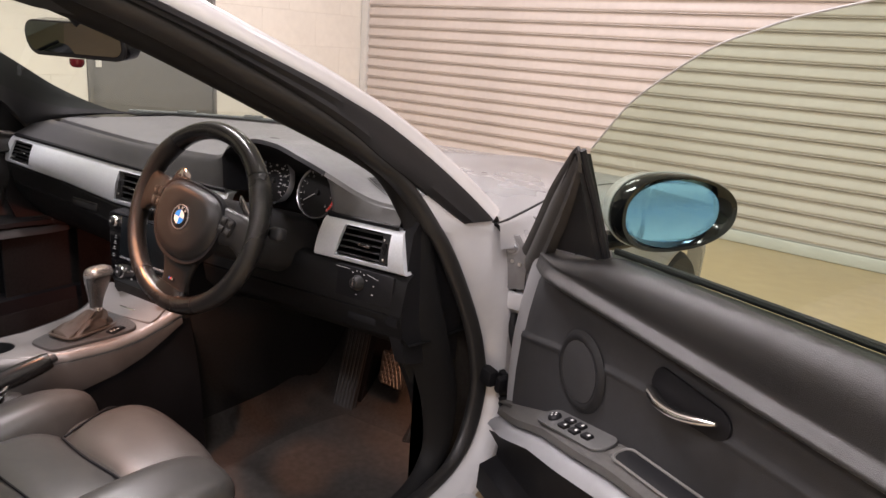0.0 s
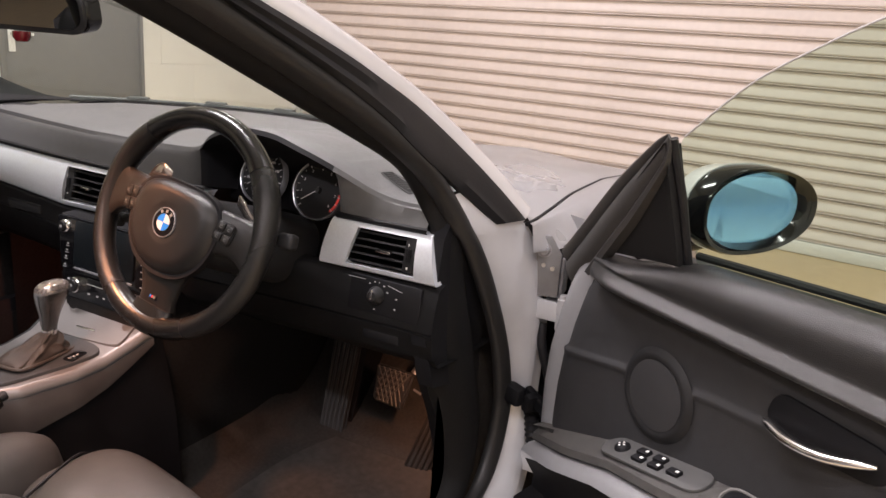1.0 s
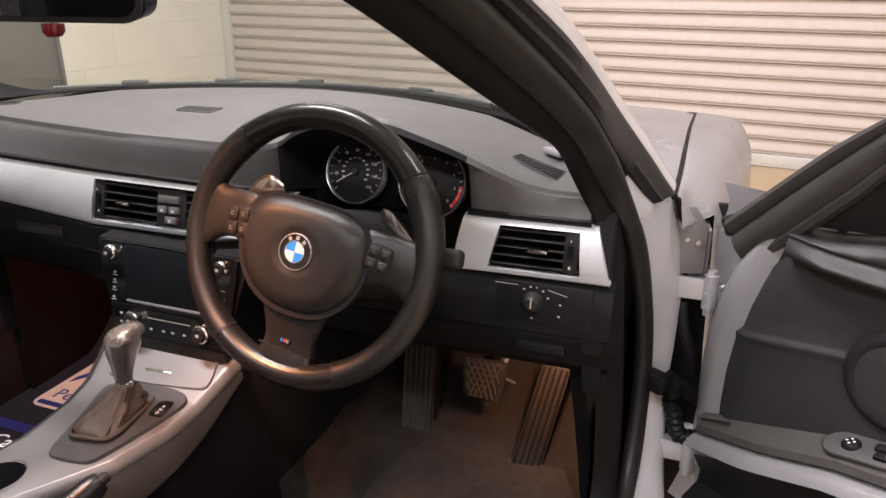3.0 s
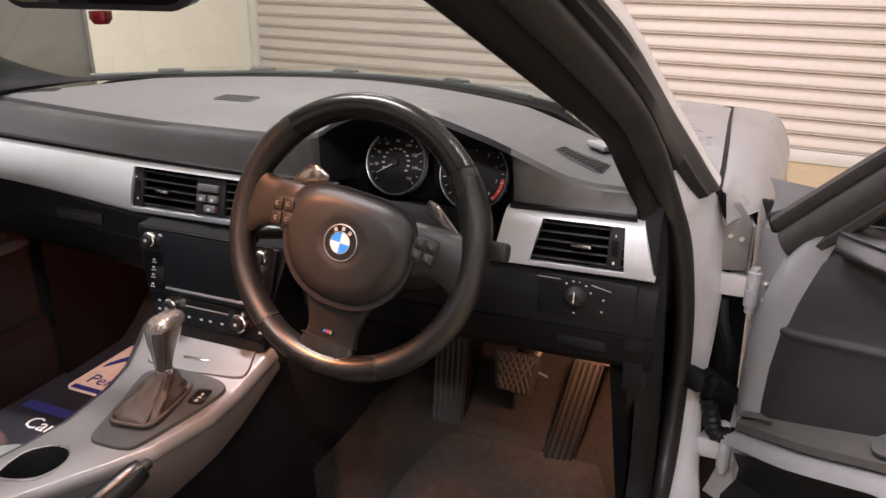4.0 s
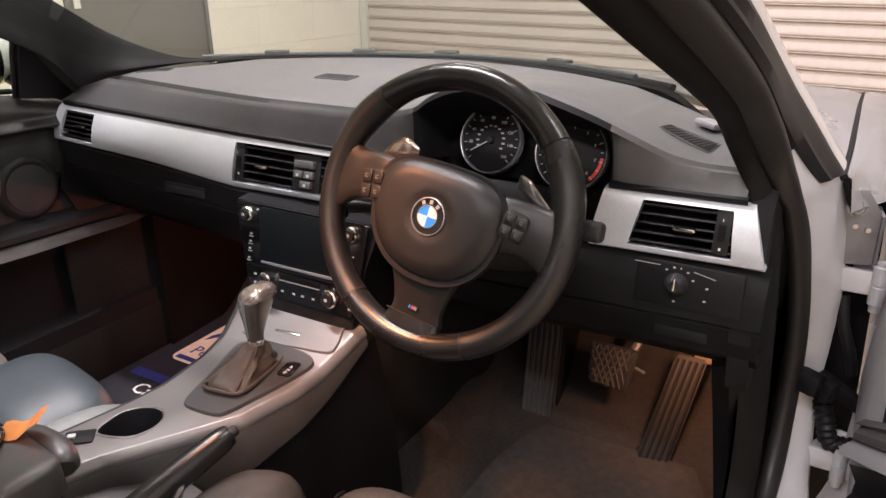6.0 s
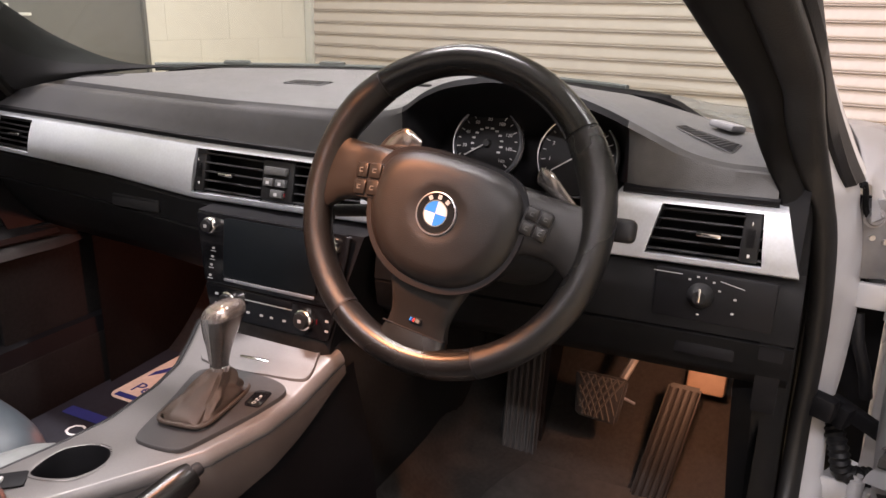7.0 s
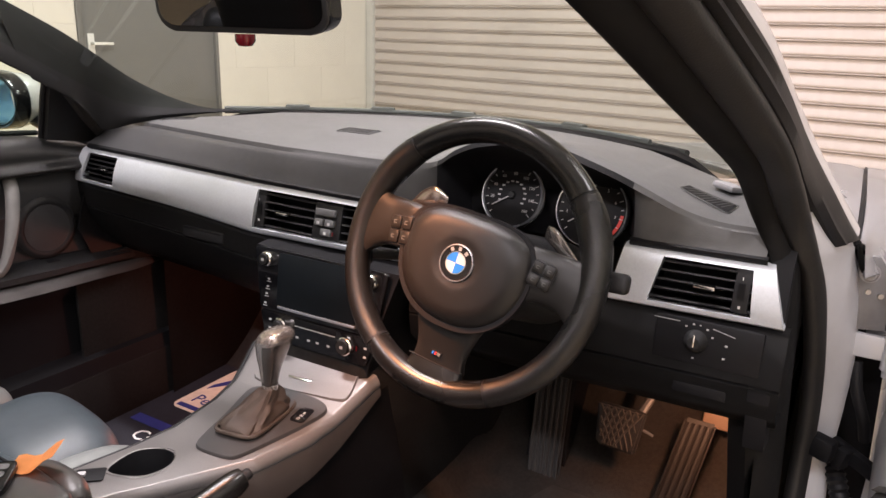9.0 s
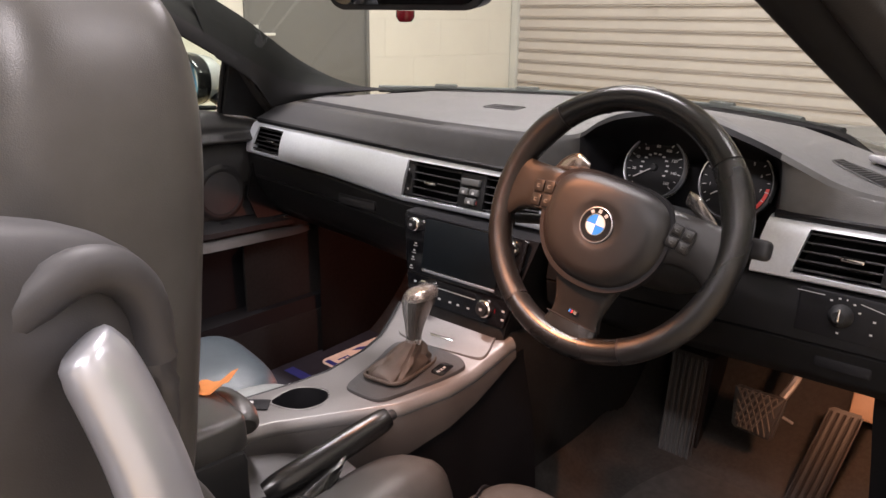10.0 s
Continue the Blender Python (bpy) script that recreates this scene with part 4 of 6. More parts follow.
# defroster and demister slots on top
def slots(cx, cy, w, d, n, rz, across, name):
    """Black slots let into the pad, following its slope."""
    c, s = math.cos(radians(rz)), math.sin(radians(rz))

    def at(u, v, up):
        x, y = cx + u * c - v * s, cy + u * s + v * c
        return Vector((x, y, pad_top(x, y) + up))

    ring = [at(u, v, 0.0004) for u, v in rounded(w, d, 0.004)]
    b = part(name, tube(ring + ring[:1], 0.0011, 6), M_ENDFACE if across else M_DASHFACE, dash)
    for i in range(n):
        f = (i + 0.5) / n - 0.5
        if across:
            quad = [(f * w * 0.84 + q * 0.0009 + r * 0.005, r * d * 0.36) for r in (-1, 1) for q in (-1, 1)]
        else:
            quad = [(r * w * 0.44, f * d * 0.9 + q * d / n * 0.30) for r in (-1, 1) for q in (-1, 1)]
        up = 0.0030 if across else 0.0020
        part("slat" if across else "slot", skin([[at(*quad[0], up), at(*quad[1], up)], [at(*quad[2], up), at(*quad[3], up)]]), M_DASHFACE if across else M_DARK, b)
    if across:
        part("recess", skin([[at(u, v, 0.0020) for u in np.linspace(-w * 0.47, w * 0.47, 9)] for v in (-d * 0.40, 0, d * 0.40)]), M_DARK, b)


slots(-0.125, 0.455, 0.085, 0.042, 5, 0, False, "defroster_grille")
slots(0.611, 0.318, 0.080, 0.030, 9, -16, True, "demister_grille")
slots(-0.60, 0.395, 0.085, 0.024, 5, 20, False, "demister_grille")

part("sun_sensor", puff(0.030, 0.018, 0.006, 0.6, pose(0.095, 0.50, pad_top(0.095, 0.50) + 0.001), 20, 8), M_PLASTIC, dash, "small black light sensor")

# instruments
gm = lambda x, z: frame_at((x, 0.300, z), (1, 0, 0), (0, 0.30, 0.954))
rows = [[Vector((x, 0.315, 0.845)), Vector((x, 0.325, 0.90)), Vector((x, 0.335, 0.955))] for x in np.linspace(0.205, 0.517, 12)]
bm = skin(rows)
bmesh.ops.solidify(bm, geom=bm.faces[:], thickness=0.004)
part("instrument_panel", bm, M_DARK, dash, "black instrument panel")


def gauge(cx, cz, r, a0, a1, count, labels, needle, red):
    m = gm(cx, cz)
    g = part("dial", lathe(((0.0, 0.0), (r - 0.004, 0.0), (r - 0.003, -0.006)), m, 48), M_DARK, dash, "black dial with white figures")
    part("dial_ring", lathe(((r - 0.0028, -0.004), (r - 0.0024, 0.004), (r - 0.001, 0.005), (r + 0.0002, 0.003), (r, -0.012)), m, 56), M_LEVER, g)
    ticks = []
    for i in range(count * 2 + 1):
        a = radians(a0 + (a1 - a0) * i / (count * 2))
        k = 0.006 if i % 2 == 0 else 0.004
        ticks.append(rbox(k, 0.0011, 0.0006, 0, m=m @ pose((r - 0.009) * math.cos(a), (r - 0.009) * math.sin(a), 0.001, 0, 0, math.degrees(a))))
    pieces("tick_mark", [*ticks], M_MARK, g)
    pieces("figure", [*[words(t, 0.0070, m @ pose((r - 0.0185) * math.cos(radians(a0 + (a1 - a0) * f)), (r - 0.0185) * math.sin(radians(a0 + (a1 - a0) * f)), 0.001)) for t, f in labels]], M_MARK, g)
    part("needle", merge(rbox(r * 0.72, 0.0016, 0.001, 0, m=m @ pose(0, 0, 0.004, 0, 0, needle) @ pose(r * 0.34, 0, 0)), lathe(((0, 0.003), (0.0015, 0.003), (0.002, 0.0)), m, 12)), M_MARK, g)
    part("needle_hub", lathe(((0, 0.006), (0.005, 0.006), (0.007, 0.0)), m, 20), M_PLASTIC, g)
    if red:
        arc = [[m @ Vector((q * math.cos(radians(a)), q * math.sin(radians(a)), 0.0008)) for q in (r - 0.011, r - 0.006)] for a in np.linspace(-2, -46, 14)]
        part("red_zone", skin(arc), M_RED, g)
    else:
        pieces("inner_figure", [*[rbox(0.005, 0.0026, 0.0006, 0, m=m @ pose((r - 0.031) * math.cos(radians(a)), (r - 0.031) * math.sin(radians(a)), 0.001)) for a in np.linspace(205, -30, 12)]], M_MARK, g)
    return g


gauge(0.306, 0.906, 0.054, 222, -42, 8, [(str(20 * i), i / 8) for i in range(1, 9)], 212, False)
gauge(0.443, 0.900, 0.058, 222, -42, 8, [(str(i), i / 8) for i in range(1, 9)], 214, True)
part("lcd_panel", rbox(0.05, 0.002, 0.012, 0.001, m=pose(0.45, 0.302, 0.872, -17, 0, 0)), M_SCREEN, dash)

# ---------------------------------------------------------------- centre stack
SM = frame_at((0.0, 0.169, 0.690), (1, 0, 0), (0, 0.12, 1.0))   # local x right, y up the face, z to the cabin
stack = thing("centre_stack", (0, 0.2, 0.6), "black centre stack with dark screen, knobs and climate controls", "car stereo")
rows = []
for f in (-1.0, -0.97, 0.97, 1.0):
    rows.append([Vector((f * w - 0.002, y, z)) for y, z, w in ((0.235, 0.770, 0.166), (0.190, 0.768, 0.162), (0.172, 0.69, 0.140), (0.160, 0.60, 0.118), (0.158, 0.575, 0.116), (0.42, 0.50, 0.116), (0.42, 0.770, 0.166))])
part("stack_body", skin(rows, ring=True, caps=True), M_DARK, stack)


def taper(w0, w1, y0, y1, n=10):
    """Outline narrowing from w1 at the top y1 to w0 at the foot y0, with soft corners."""
    out = []
    for x, y in rounded(2.0, 2.0, 0.10):
        f = (y + 1) / 2
        out.append((x * (w0 + (w1 - w0) * f), y0 + (y1 - y0) * f))
    return out


part("radio_fascia", prism(taper(0.131, 0.150, -0.034, 0.082), 0.006, 0.002, SM @ pose(-0.002, 0, -0.001)), M_GLOSS, stack)
part("display", prism(taper(0.091, 0.091, -0.019, 0.078), 0.003, 0.001, SM @ pose(0.0, 0, 0.0055)), M_SCREEN, stack, "switched-off display")
part("display_lip", rbox(0.178, 0.006, 0.005, 0.002, m=SM @ pose(0.0, -0.0235, 0.007)), M_LEVER, stack, "silver lip under the display")


def stack_knob(x, y, r):
    m = SM @ pose(x, y, 0.005)
    k = part("knob", lathe(((0.0, 0.016), (r * 0.72, 0.016), (r * 0.80, 0.013), (r * 0.84, 0.0)), m, 28), M_PLASTIC, stack, "black knob with a bright rim")
    part("knob_ring", lathe(((r * 0.84, 0.0), (r * 0.86, 0.011), (r, 0.009), (r * 1.04, 0.0)), m, 32), M_CHROME, k)
    part("knob_mark", rbox(0.006, 0.005, 0.0008, 0, m=m @ pose(0, 0, 0.0162)), M_MARK, k)


stack_knob(-0.118, 0.062, 0.0135)
stack_knob(0.117, 0.063, 0.0135)
for y in (0.0225, 0.008, -0.006, -0.024):
    x = -0.114 + 0.14 * (y - 0.0225)
    pieces("side_key_mark", [rbox(0.010, 0.0012, 0.0008, 0, m=SM @ pose(x, y - 0.003, 0.0055)), rbox(0.005, 0.0032, 0.0008, 0, m=SM @ pose(x, y + 0.002, 0.0055))], M_MARK, stack)
    part("side_key_mark", rbox(0.010, 0.0012, 0.0008, 0, m=SM @ pose(0.115, y, 0.0055)), M_MARK, stack)
part("climate_panel", prism(taper(0.116, 0.130, -0.088, -0.036), 0.006, 0.002, SM @ pose(-0.002, 0, -0.001)), M_GLOSS, stack)
part("disc_slot", rbox(0.092, 0.011, 0.004, 0.001, m=SM @ pose(0.0, -0.043, 0.0045)), M_DARK, stack)
part("climate_strip", rbox(0.092, 0.0012, 0.003, 0, m=SM @ pose(0.0, -0.0505, 0.0055)), M_MARK, stack)
stack_knob(-0.077, -0.058, 0.0165)
stack_knob(0.072, -0.060, 0.0165)
pieces("climate_mark", [*[rbox(0.006, 0.0035, 0.0008, 0, m=SM @ pose(x, -0.071, 0.0055)) for x in (-0.040, -0.013, 0.007, 0.032)], *[rbox(0.006, 0.0035, 0.0008, 0, m=SM @ pose(0.112, y, 0.0055)) for y in (-0.056, -0.072)], *[rbox(0.006, 0.0035, 0.0008, 0, m=SM @ pose(-0.106, y, 0.0055)) for y in (-0.051, -0.067)]], M_MARK, stack)
part("warm_mark", rbox(0.0015, 0.009, 0.0008, 0, m=SM @ pose(0.0935, -0.060, 0.0055)), M_REDLENS, stack)

# ---------------------------------------------------------------- steering wheel and column
WC = Vector((0.37, 0.0, 0.88))
RAKE = radians(19)
WM0 = frame_at(WC, (1, 0, 0), (0, math.sin(RAKE), math.cos(RAKE)))      # x right, y up the wheel, z to the driver
WR = WM0 @ pose(0.0, 0.004, 0, 0, 0, -9)
WM = WM0 @ pose(0.006, -0.002, -0.011, 0, 0, -9)
wheel = thing("steering_wheel", WC, "black leather three-spoke sports steering wheel, worn and glossy", "steering wheel")
RR = 0.1745


def rim_arc(a0, a1, n, tube_r, mat, label):
    rows = []
    for i in range(n + 1):
        a = radians(a0 + (a1 - a0) * i / n)
        d = math.degrees(a) % 360
        grip = sum(math.exp(-((d - g) / 16) ** 2) for g in (32, 148)) * 0.0030
        c = Vector((RR * math.cos(a), RR * math.sin(a), -0.034))
        o = Vector((math.cos(a), math.sin(a), 0))
        r = tube_r + grip
        rows.append([WR @ (c + o * (r * math.cos(b) * 1.0) + Vector((0, 0, r * 1.08 * math.sin(b)))) for b in (2 * math.pi * k / 18 for k in range(18))])
    return part("rim_section", skin(rows, ring=True, caps=True), mat, wheel, label)


rim_arc(45, 135, 40, 0.0178, M_LEATHER_W, "smooth black leather rim")
rim_arc(-58, 44.2, 44, 0.0178, M_LEATHER_P, "perforated black leather grip")
rim_arc(135.8, 238, 44, 0.0178, M_LEATHER_P, "perforated black leather grip")
rim_arc(238.8, 301.2, 30, 0.0178, M_LEATHER_W, "smooth black leather rim")
for a in (44.6, 135.4, 238.4, -58.4):
    rows = []
    for da in (-0.5, 0.0, 0.5):
        aa = radians(a + da)
        c = Vector((RR * math.cos(aa), RR * math.sin(aa), -0.034))
        o = Vector((math.cos(aa), math.sin(aa), 0))
        rows.append([WR @ (c + o * (0.0184 * math.cos(b)) + Vector((0, 0, 0.0199 * math.sin(b)))) for b in (2 * math.pi * k / 18 for k in range(18))])
    part("seam", skin(rows, ring=True), M_RUBBER, wheel)


def blade(rows, mat, name, label=""):
    """A spoke: rows of (centre, half width way, thickness)."""
    out = []
    for c, w, t in rows:
        c, w = Vector(c), Vector(w)
        ring = []
        for k in range(16):
            a = 2 * math.pi * k / 16
            ca, sa = math.cos(a), math.sin(a)
            ring.append(WM @ (c + w * math.copysign(abs(ca) ** 0.6, ca) + Vector((0, 0, t * math.copysign(abs(sa) ** 0.7, sa)))))
        out.append(ring)
    return part(name, skin([list(r) for r in zip(*[spline(c, 16) for c in zip(*out)])], ring=True, caps=True), mat, wheel, label)


for s in (-1, 1):
    blade([((s * 0.055, 0.000, -0.010), (0, 0.052, 0), 0.012), ((s * 0.092, 0.018, -0.012), (0, 0.036, 0), 0.013), ((s * 0.125, 0.020, -0.020), (0, 0.034, 0), 0.013), ((s * 0.150, 0.014, -0.022), (0, 0.040, 0), 0.013), ((s * 0.168, 0.008, -0.024), (0, 0.052, 0), 0.013)], M_AIRBAG, "spoke", "black horizontal spoke with switches")
blade([((0, -0.055, -0.014), (0.062, 0, 0), 0.012), ((0, -0.090, -0.020), (0.046, 0, 0), 0.012), ((0, -0.120, -0.026), (0.038, 0, 0), 0.011), ((0, -0.140, -0.030), (0.040, 0, 0), 0.012)], M_AIRBAG, "spoke", "black lower spoke")
blade([((0, -0.137, -0.026), (0.040, 0, 0), 0.0125), ((0, -0.150, -0.025), (0.044, 0, 0), 0.0135), ((0, -0.160, -0.025), (0.055, 0, 0), 0.014), ((0, -0.170, -0.024), (0.075, 0, 0), 0.013)], M_LEATHER_W, "spoke_foot", "smooth leather at the lower spoke")
line = [WM @ Vector((x, -0.1365 - 0.000 * x, -0.0135 - abs(x) * 0.05)) for x in np.linspace(-0.040, 0.040, 12)]
part("spoke_edge", tube(line, 0.0009, 6), M_RUBBER, wheel)

# airbag cover: shield shape, domed, with a dished ring round the badge
rows = []
for j in range(15):
    f = j / 14
    ring = []
    for k in range(56):
        a = 2 * math.pi * k / 56
        ca, sa = math.cos(a), math.sin(a)
        rx = 0.094 if sa > 0 else 0.094 - 0.010 * abs(sa)
        ry = 0.066 if sa > 0 else 0.080
        e = 0.62 if sa > 0 else 0.86
        r = f
        x, y = rx * math.copysign(abs(ca) ** e, ca) * r, ry * math.copysign(abs(sa) ** e, sa) * r
        d = math.hypot(x, y)
        z = 0.0185 - 0.004 * f * f - 0.015 * max(0, (f - 0.72) / 0.28) ** 2.2 - 0.0022 / (1 + math.exp((d - 0.0285) / 0.0012))
        ring.append(WM @ Vector((x, y, z)))
    rows.append(ring)
rim = [r.copy() for r in rows[-1]]
rows.append([p - (WM.to_3x3() @ Vector((0, 0, 0.012))) for p in rim])
bm = skin(rows, ring=True)
bmesh.ops.remove_doubles(bm, verts=bm.verts, dist=1e-6)
part("airbag_cover", bm, M_AIRBAG, wheel, "grained black airbag cover")
gap = [[WM @ Vector(((0.098 - 0.010 * max(0, -math.sin(a))) * f * math.copysign(abs(math.cos(a)) ** (0.62 if math.sin(a) > 0 else 0.86), math.cos(a)), (0.069 if math.sin(a) > 0 else 0.086) * f * math.copysign(abs(math.sin(a)) ** (0.62 if math.sin(a) > 0 else 0.86), math.sin(a)), z)) for a in (2 * math.pi * k / 56 for k in range(56))] for f, z in ((0.9, 0.001), (1.0, 0.0015), (1.0, -0.012))]
part("airbag_gap", skin(gap, ring=True), M_DARK, wheel)
bm = WM @ pose(0, 0, 0.0155)
badge = part("badge", lathe(((0.0, 0.0035), (0.0215, 0.003), (0.0228, 0.0015), (0.0232, 0.0)), bm, 40), M_GLOSS, wheel, "round badge, blue and white quarters in a black ring")
part("badge_ring", lathe(((0.0226, 0.0018), (0.0230, 0.0032), (0.0240, 0.003), (0.0243, -0.001)), bm, 44), M_LEVER, badge)
part("badge_ring", lathe(((0.0136, 0.003), (0.0138, 0.0042), (0.0146, 0.0042), (0.0148, 0.003)), bm, 40), M_CHROME, badge)
for q in range(4):
    fan = [(0, 0)] + [(0.0136 * math.cos(radians(90 * q + 15 * i)), 0.0136 * math.sin(radians(90 * q + 15 * i))) for i in range(7)]
    part("badge_quarter", prism(fan, 0.0008, 0, bm @ pose(0, 0, 0.0032)), M_BLUE if q in (1, 3) else M_ENAMEL, badge)
for i, a in enumerate((125, 90, 55)):
    part("badge_mark", rbox(0.0045, 0.0050, 0.0006, 0, m=bm @ pose(0.0183 * math.cos(radians(a)), 0.0183 * math.sin(radians(a)), 0.0033, 0, 0, a - 90)), M_STEEL, badge)


def switch_block(cx, cy, cz, turn, roll, wide=1.0, tall=1.0):
    m = WM @ pose(cx, cy, cz, 0, turn, roll) @ Matrix.Diagonal((wide, tall, 1.0, 1.0))
    b = part("switch_pad", prism(rounded(0.044, 0.042, 0.009), 0.004, 0.001, m), M_PLASTIC, wheel)
    for x in (-0.0105, 0.0105):
        for y in (-0.010, 0.010):
            k = part("switch", rbox(0.0185, 0.0175, 0.005, 0.002, m=m @ pose(x, y, 0.0045)), M_AIRBAG, b)
            part("switch_mark", merge(rbox(0.0055, 0.0010, 0.0006, 0, m=m @ pose(x, y + 0.002, 0.0072)), rbox(0.0055, 0.0010, 0.0006, 0, m=m @ pose(x, y - 0.002, 0.0072)), rbox(0.0010, 0.004, 0.0006, 0, m=m @ pose(x - 0.0025, y, 0.0072))), M_DIMMARK, k)


switch_block(-0.103, 0.013, -0.0025, -14, 8)
switch_block(0.106, 0.022, -0.0030, 14, -6, 0.72, 0.82)
part("spoke_badge", rbox(0.016, 0.0070, 0.002, 0.0008, m=WM @ pose(0.0, -0.124, -0.0145)), M_DARK, wheel, "small tri-colour badge")
for dx, c in ((-0.0055, M_BLUE), (-0.0032, M_NAVY), (-0.0009, M_RED), (0.0036, M_DIMMARK)):
    part("stripe", rbox(0.0017 if c is not M_DIMMARK else 0.005, 0.0042, 0.0008, 0, m=WM @ pose(dx, -0.124, -0.0133, 0, 0, -12)), c, wheel)


def paddle(s, pts, w):
    rows = []
    for (x, y, z), q in zip(pts, w):
        rows.append([WM @ (Vector((x, y, z)) + Vector((q * 0.35 * math.cos(a), q * math.sin(a), q * 0.35 * math.sin(a + 0.9)))) for a in (2 * math.pi * k / 14 for k in range(14))])
    return part("shift_paddle", skin([list(r) for r in zip(*[spline(c, 12) for c in zip(*rows)])], ring=True, caps=True), M_PADDLE, wheel, "dark polished shift paddle")


paddle(-1, ((-0.124, 0.048, -0.034), (-0.108, 0.060, -0.029), (-0.088, 0.069, -0.026), (-0.069, 0.066, -0.030)), (0.005, 0.0125, 0.0145, 0.010))
paddle(1, ((0.084, 0.074, -0.030), (0.097, 0.070, -0.027), (0.113, 0.060, -0.028), (0.140, 0.044, -0.032)), (0.009, 0.011, 0.010, 0.005))

column = thing("steering_column", WC + Vector((0, 0.2, -0.05)), "black steering column shroud with stalks", "steering column")
rows = []
for z, w, h in ((-0.040, 0.040, 0.040), (-0.055, 0.052, 0.052), (-0.12, 0.062, 0.060), (-0.20, 0.075, 0.066), (-0.30, 0.085, 0.070)):
    rows.append([WM0 @ Vector((w * math.copysign(abs(math.cos(a)) ** 0.6, math.cos(a)), -0.006 + h * math.copysign(abs(math.sin(a)) ** 0.6, math.sin(a)), z)) for a in (2 * math.pi * k / 24 for k in range(24))])
part("shroud", skin(rows, ring=True, caps=True), M_PLASTIC, column)
for s, tip in ((1, 0.205), (-1, 0.20)):
    path = [WM0 @ Vector((s * x, 0.012 + (0.0 if s > 0 else -0.03) * x / 0.2, z)) for x, z in ((0.055, -0.090), (0.11, -0.080), (tip - 0.03, -0.070))]
    st = part("stalk", tube(spline(path, 10), 0.008, 10), M_PLASTIC, column, "black column stalk")
    part("stalk_end", rbox(0.030, 0.026, 0.022, 0.007, 3, m=WM0 @ pose(s * (tip - 0.012), 0.012 + (0.0 if s > 0 else -0.03), -0.068)), M_PLASTIC, st)

# ---------------------------------------------------------------- rear view mirror
rv = thing("rear_view_mirror", (-0.04, 0.06, 1.21), "black framed rear view mirror with a red sensor foot", "mirror")
MM = pose(-0.035, 0.045, 1.188, 99, 0, 8)
outl = [(x, y * (1 - 0.12 * abs(x) / 0.125)) for x, y in rounded(0.305, 0.086, 0.030, 7)]
part("housing", prism(outl, 0.036, 0.012, MM @ pose(0, 0, -0.036) , 4), M_GLOSS, rv)
part("bezel", prism(outl, 0.006, 0.003, MM @ pose(0, 0, -0.001), 2), M_PLASTIC, rv)
part("mirror_glass", prism([(x * 0.955, y * 0.84) for x, y in outl], 0.0015, 0, MM @ pose(0, 0.003, 0.005)), M_MIRROR, rv)
part("sensor_foot", lathe(((0.0, -0.012), (0.010, -0.011), (0.015, -0.004), (0.015, 0.006), (0.0, 0.006)), pose(-0.016, 0.036, 1.143), 20), M_REDLENS, rv, "dark red sensor foot")
part("mount", tube(spline(((-0.02, 0.07, 1.20), (-0.01, 0.03, 1.25), (0, -0.08, 1.315), (0, -0.2, 1.34)), 14), [0.02] * 6 + [0.026] * 8, 12), M_PLASTIC, rv)

# ---------------------------------------------------------------- centre console
con = thing("centre_console", (0, -0.05, 0.2), "silver-topped centre console with black sides between the seats", "console")
CYS = (-0.33, -0.255, -0.15, -0.085, 0.01, 0.07, 0.125, 0.16, 0.20)
CXL = (-0.130, -0.122, -0.097, -0.088, -0.098, -0.112, -0.135, -0.150, -0.165)
CXR = (-0.050, -0.022, 0.045, 0.085, 0.107, 0.112, 0.118, 0.124, 0.135)
CZS = (0.531, 0.533, 0.536, 0.538, 0.542, 0.549, 0.566, 0.580, 0.598)


def con_z(y):
    return lerp(y, CYS, CZS)


rows = []
for i in range(150):
    y = -0.33 + 0.50 * i / 149
    l, r, z = lerp(y, CYS, CXL), lerp(y, CYS, CXR), con_z(y)
    row = [Vector((l - 0.004, y, z - 0.030)), Vector((l - 0.003, y, z - 0.006)), Vector((l, y, z - 0.001))]
    row += [Vector((l + (r - l) * k / 64, y, z + 0.003 * math.sin(math.pi * k / 64))) for k in range(1, 64)]
    row += [Vector((r, y, z - 0.001)), Vector((r + 0.006, y, z - 0.010)), Vector((r + 0.008, y, z - 0.016)), Vector((r + 0.007, y, z - 0.020))]
    rows.append(row)
part("edge_piping", tube([r[0] + Vector((-0.002, 0, 0.024)) for r in rows[::4]], 0.0042, 8), M_PLASTIC, con, "black piping along the silver top")
bm = skin(rows)
CUP = (-0.046, -0.181, 0.041, 0.030, radians(48))
def in_cup(p):
    c, s = math.cos(radians(-30)), math.sin(radians(-30))
    dx, dy = p.x - CUP[0], p.y - CUP[1]
    u, v = dx * c + dy * s, -dx * s + dy * c
    return (u / (0.0375 * (1 - 0.45 * max(0, -v / 0.0475) ** 1.5))) ** 2 + (v / 0.0475) ** 2 < 1


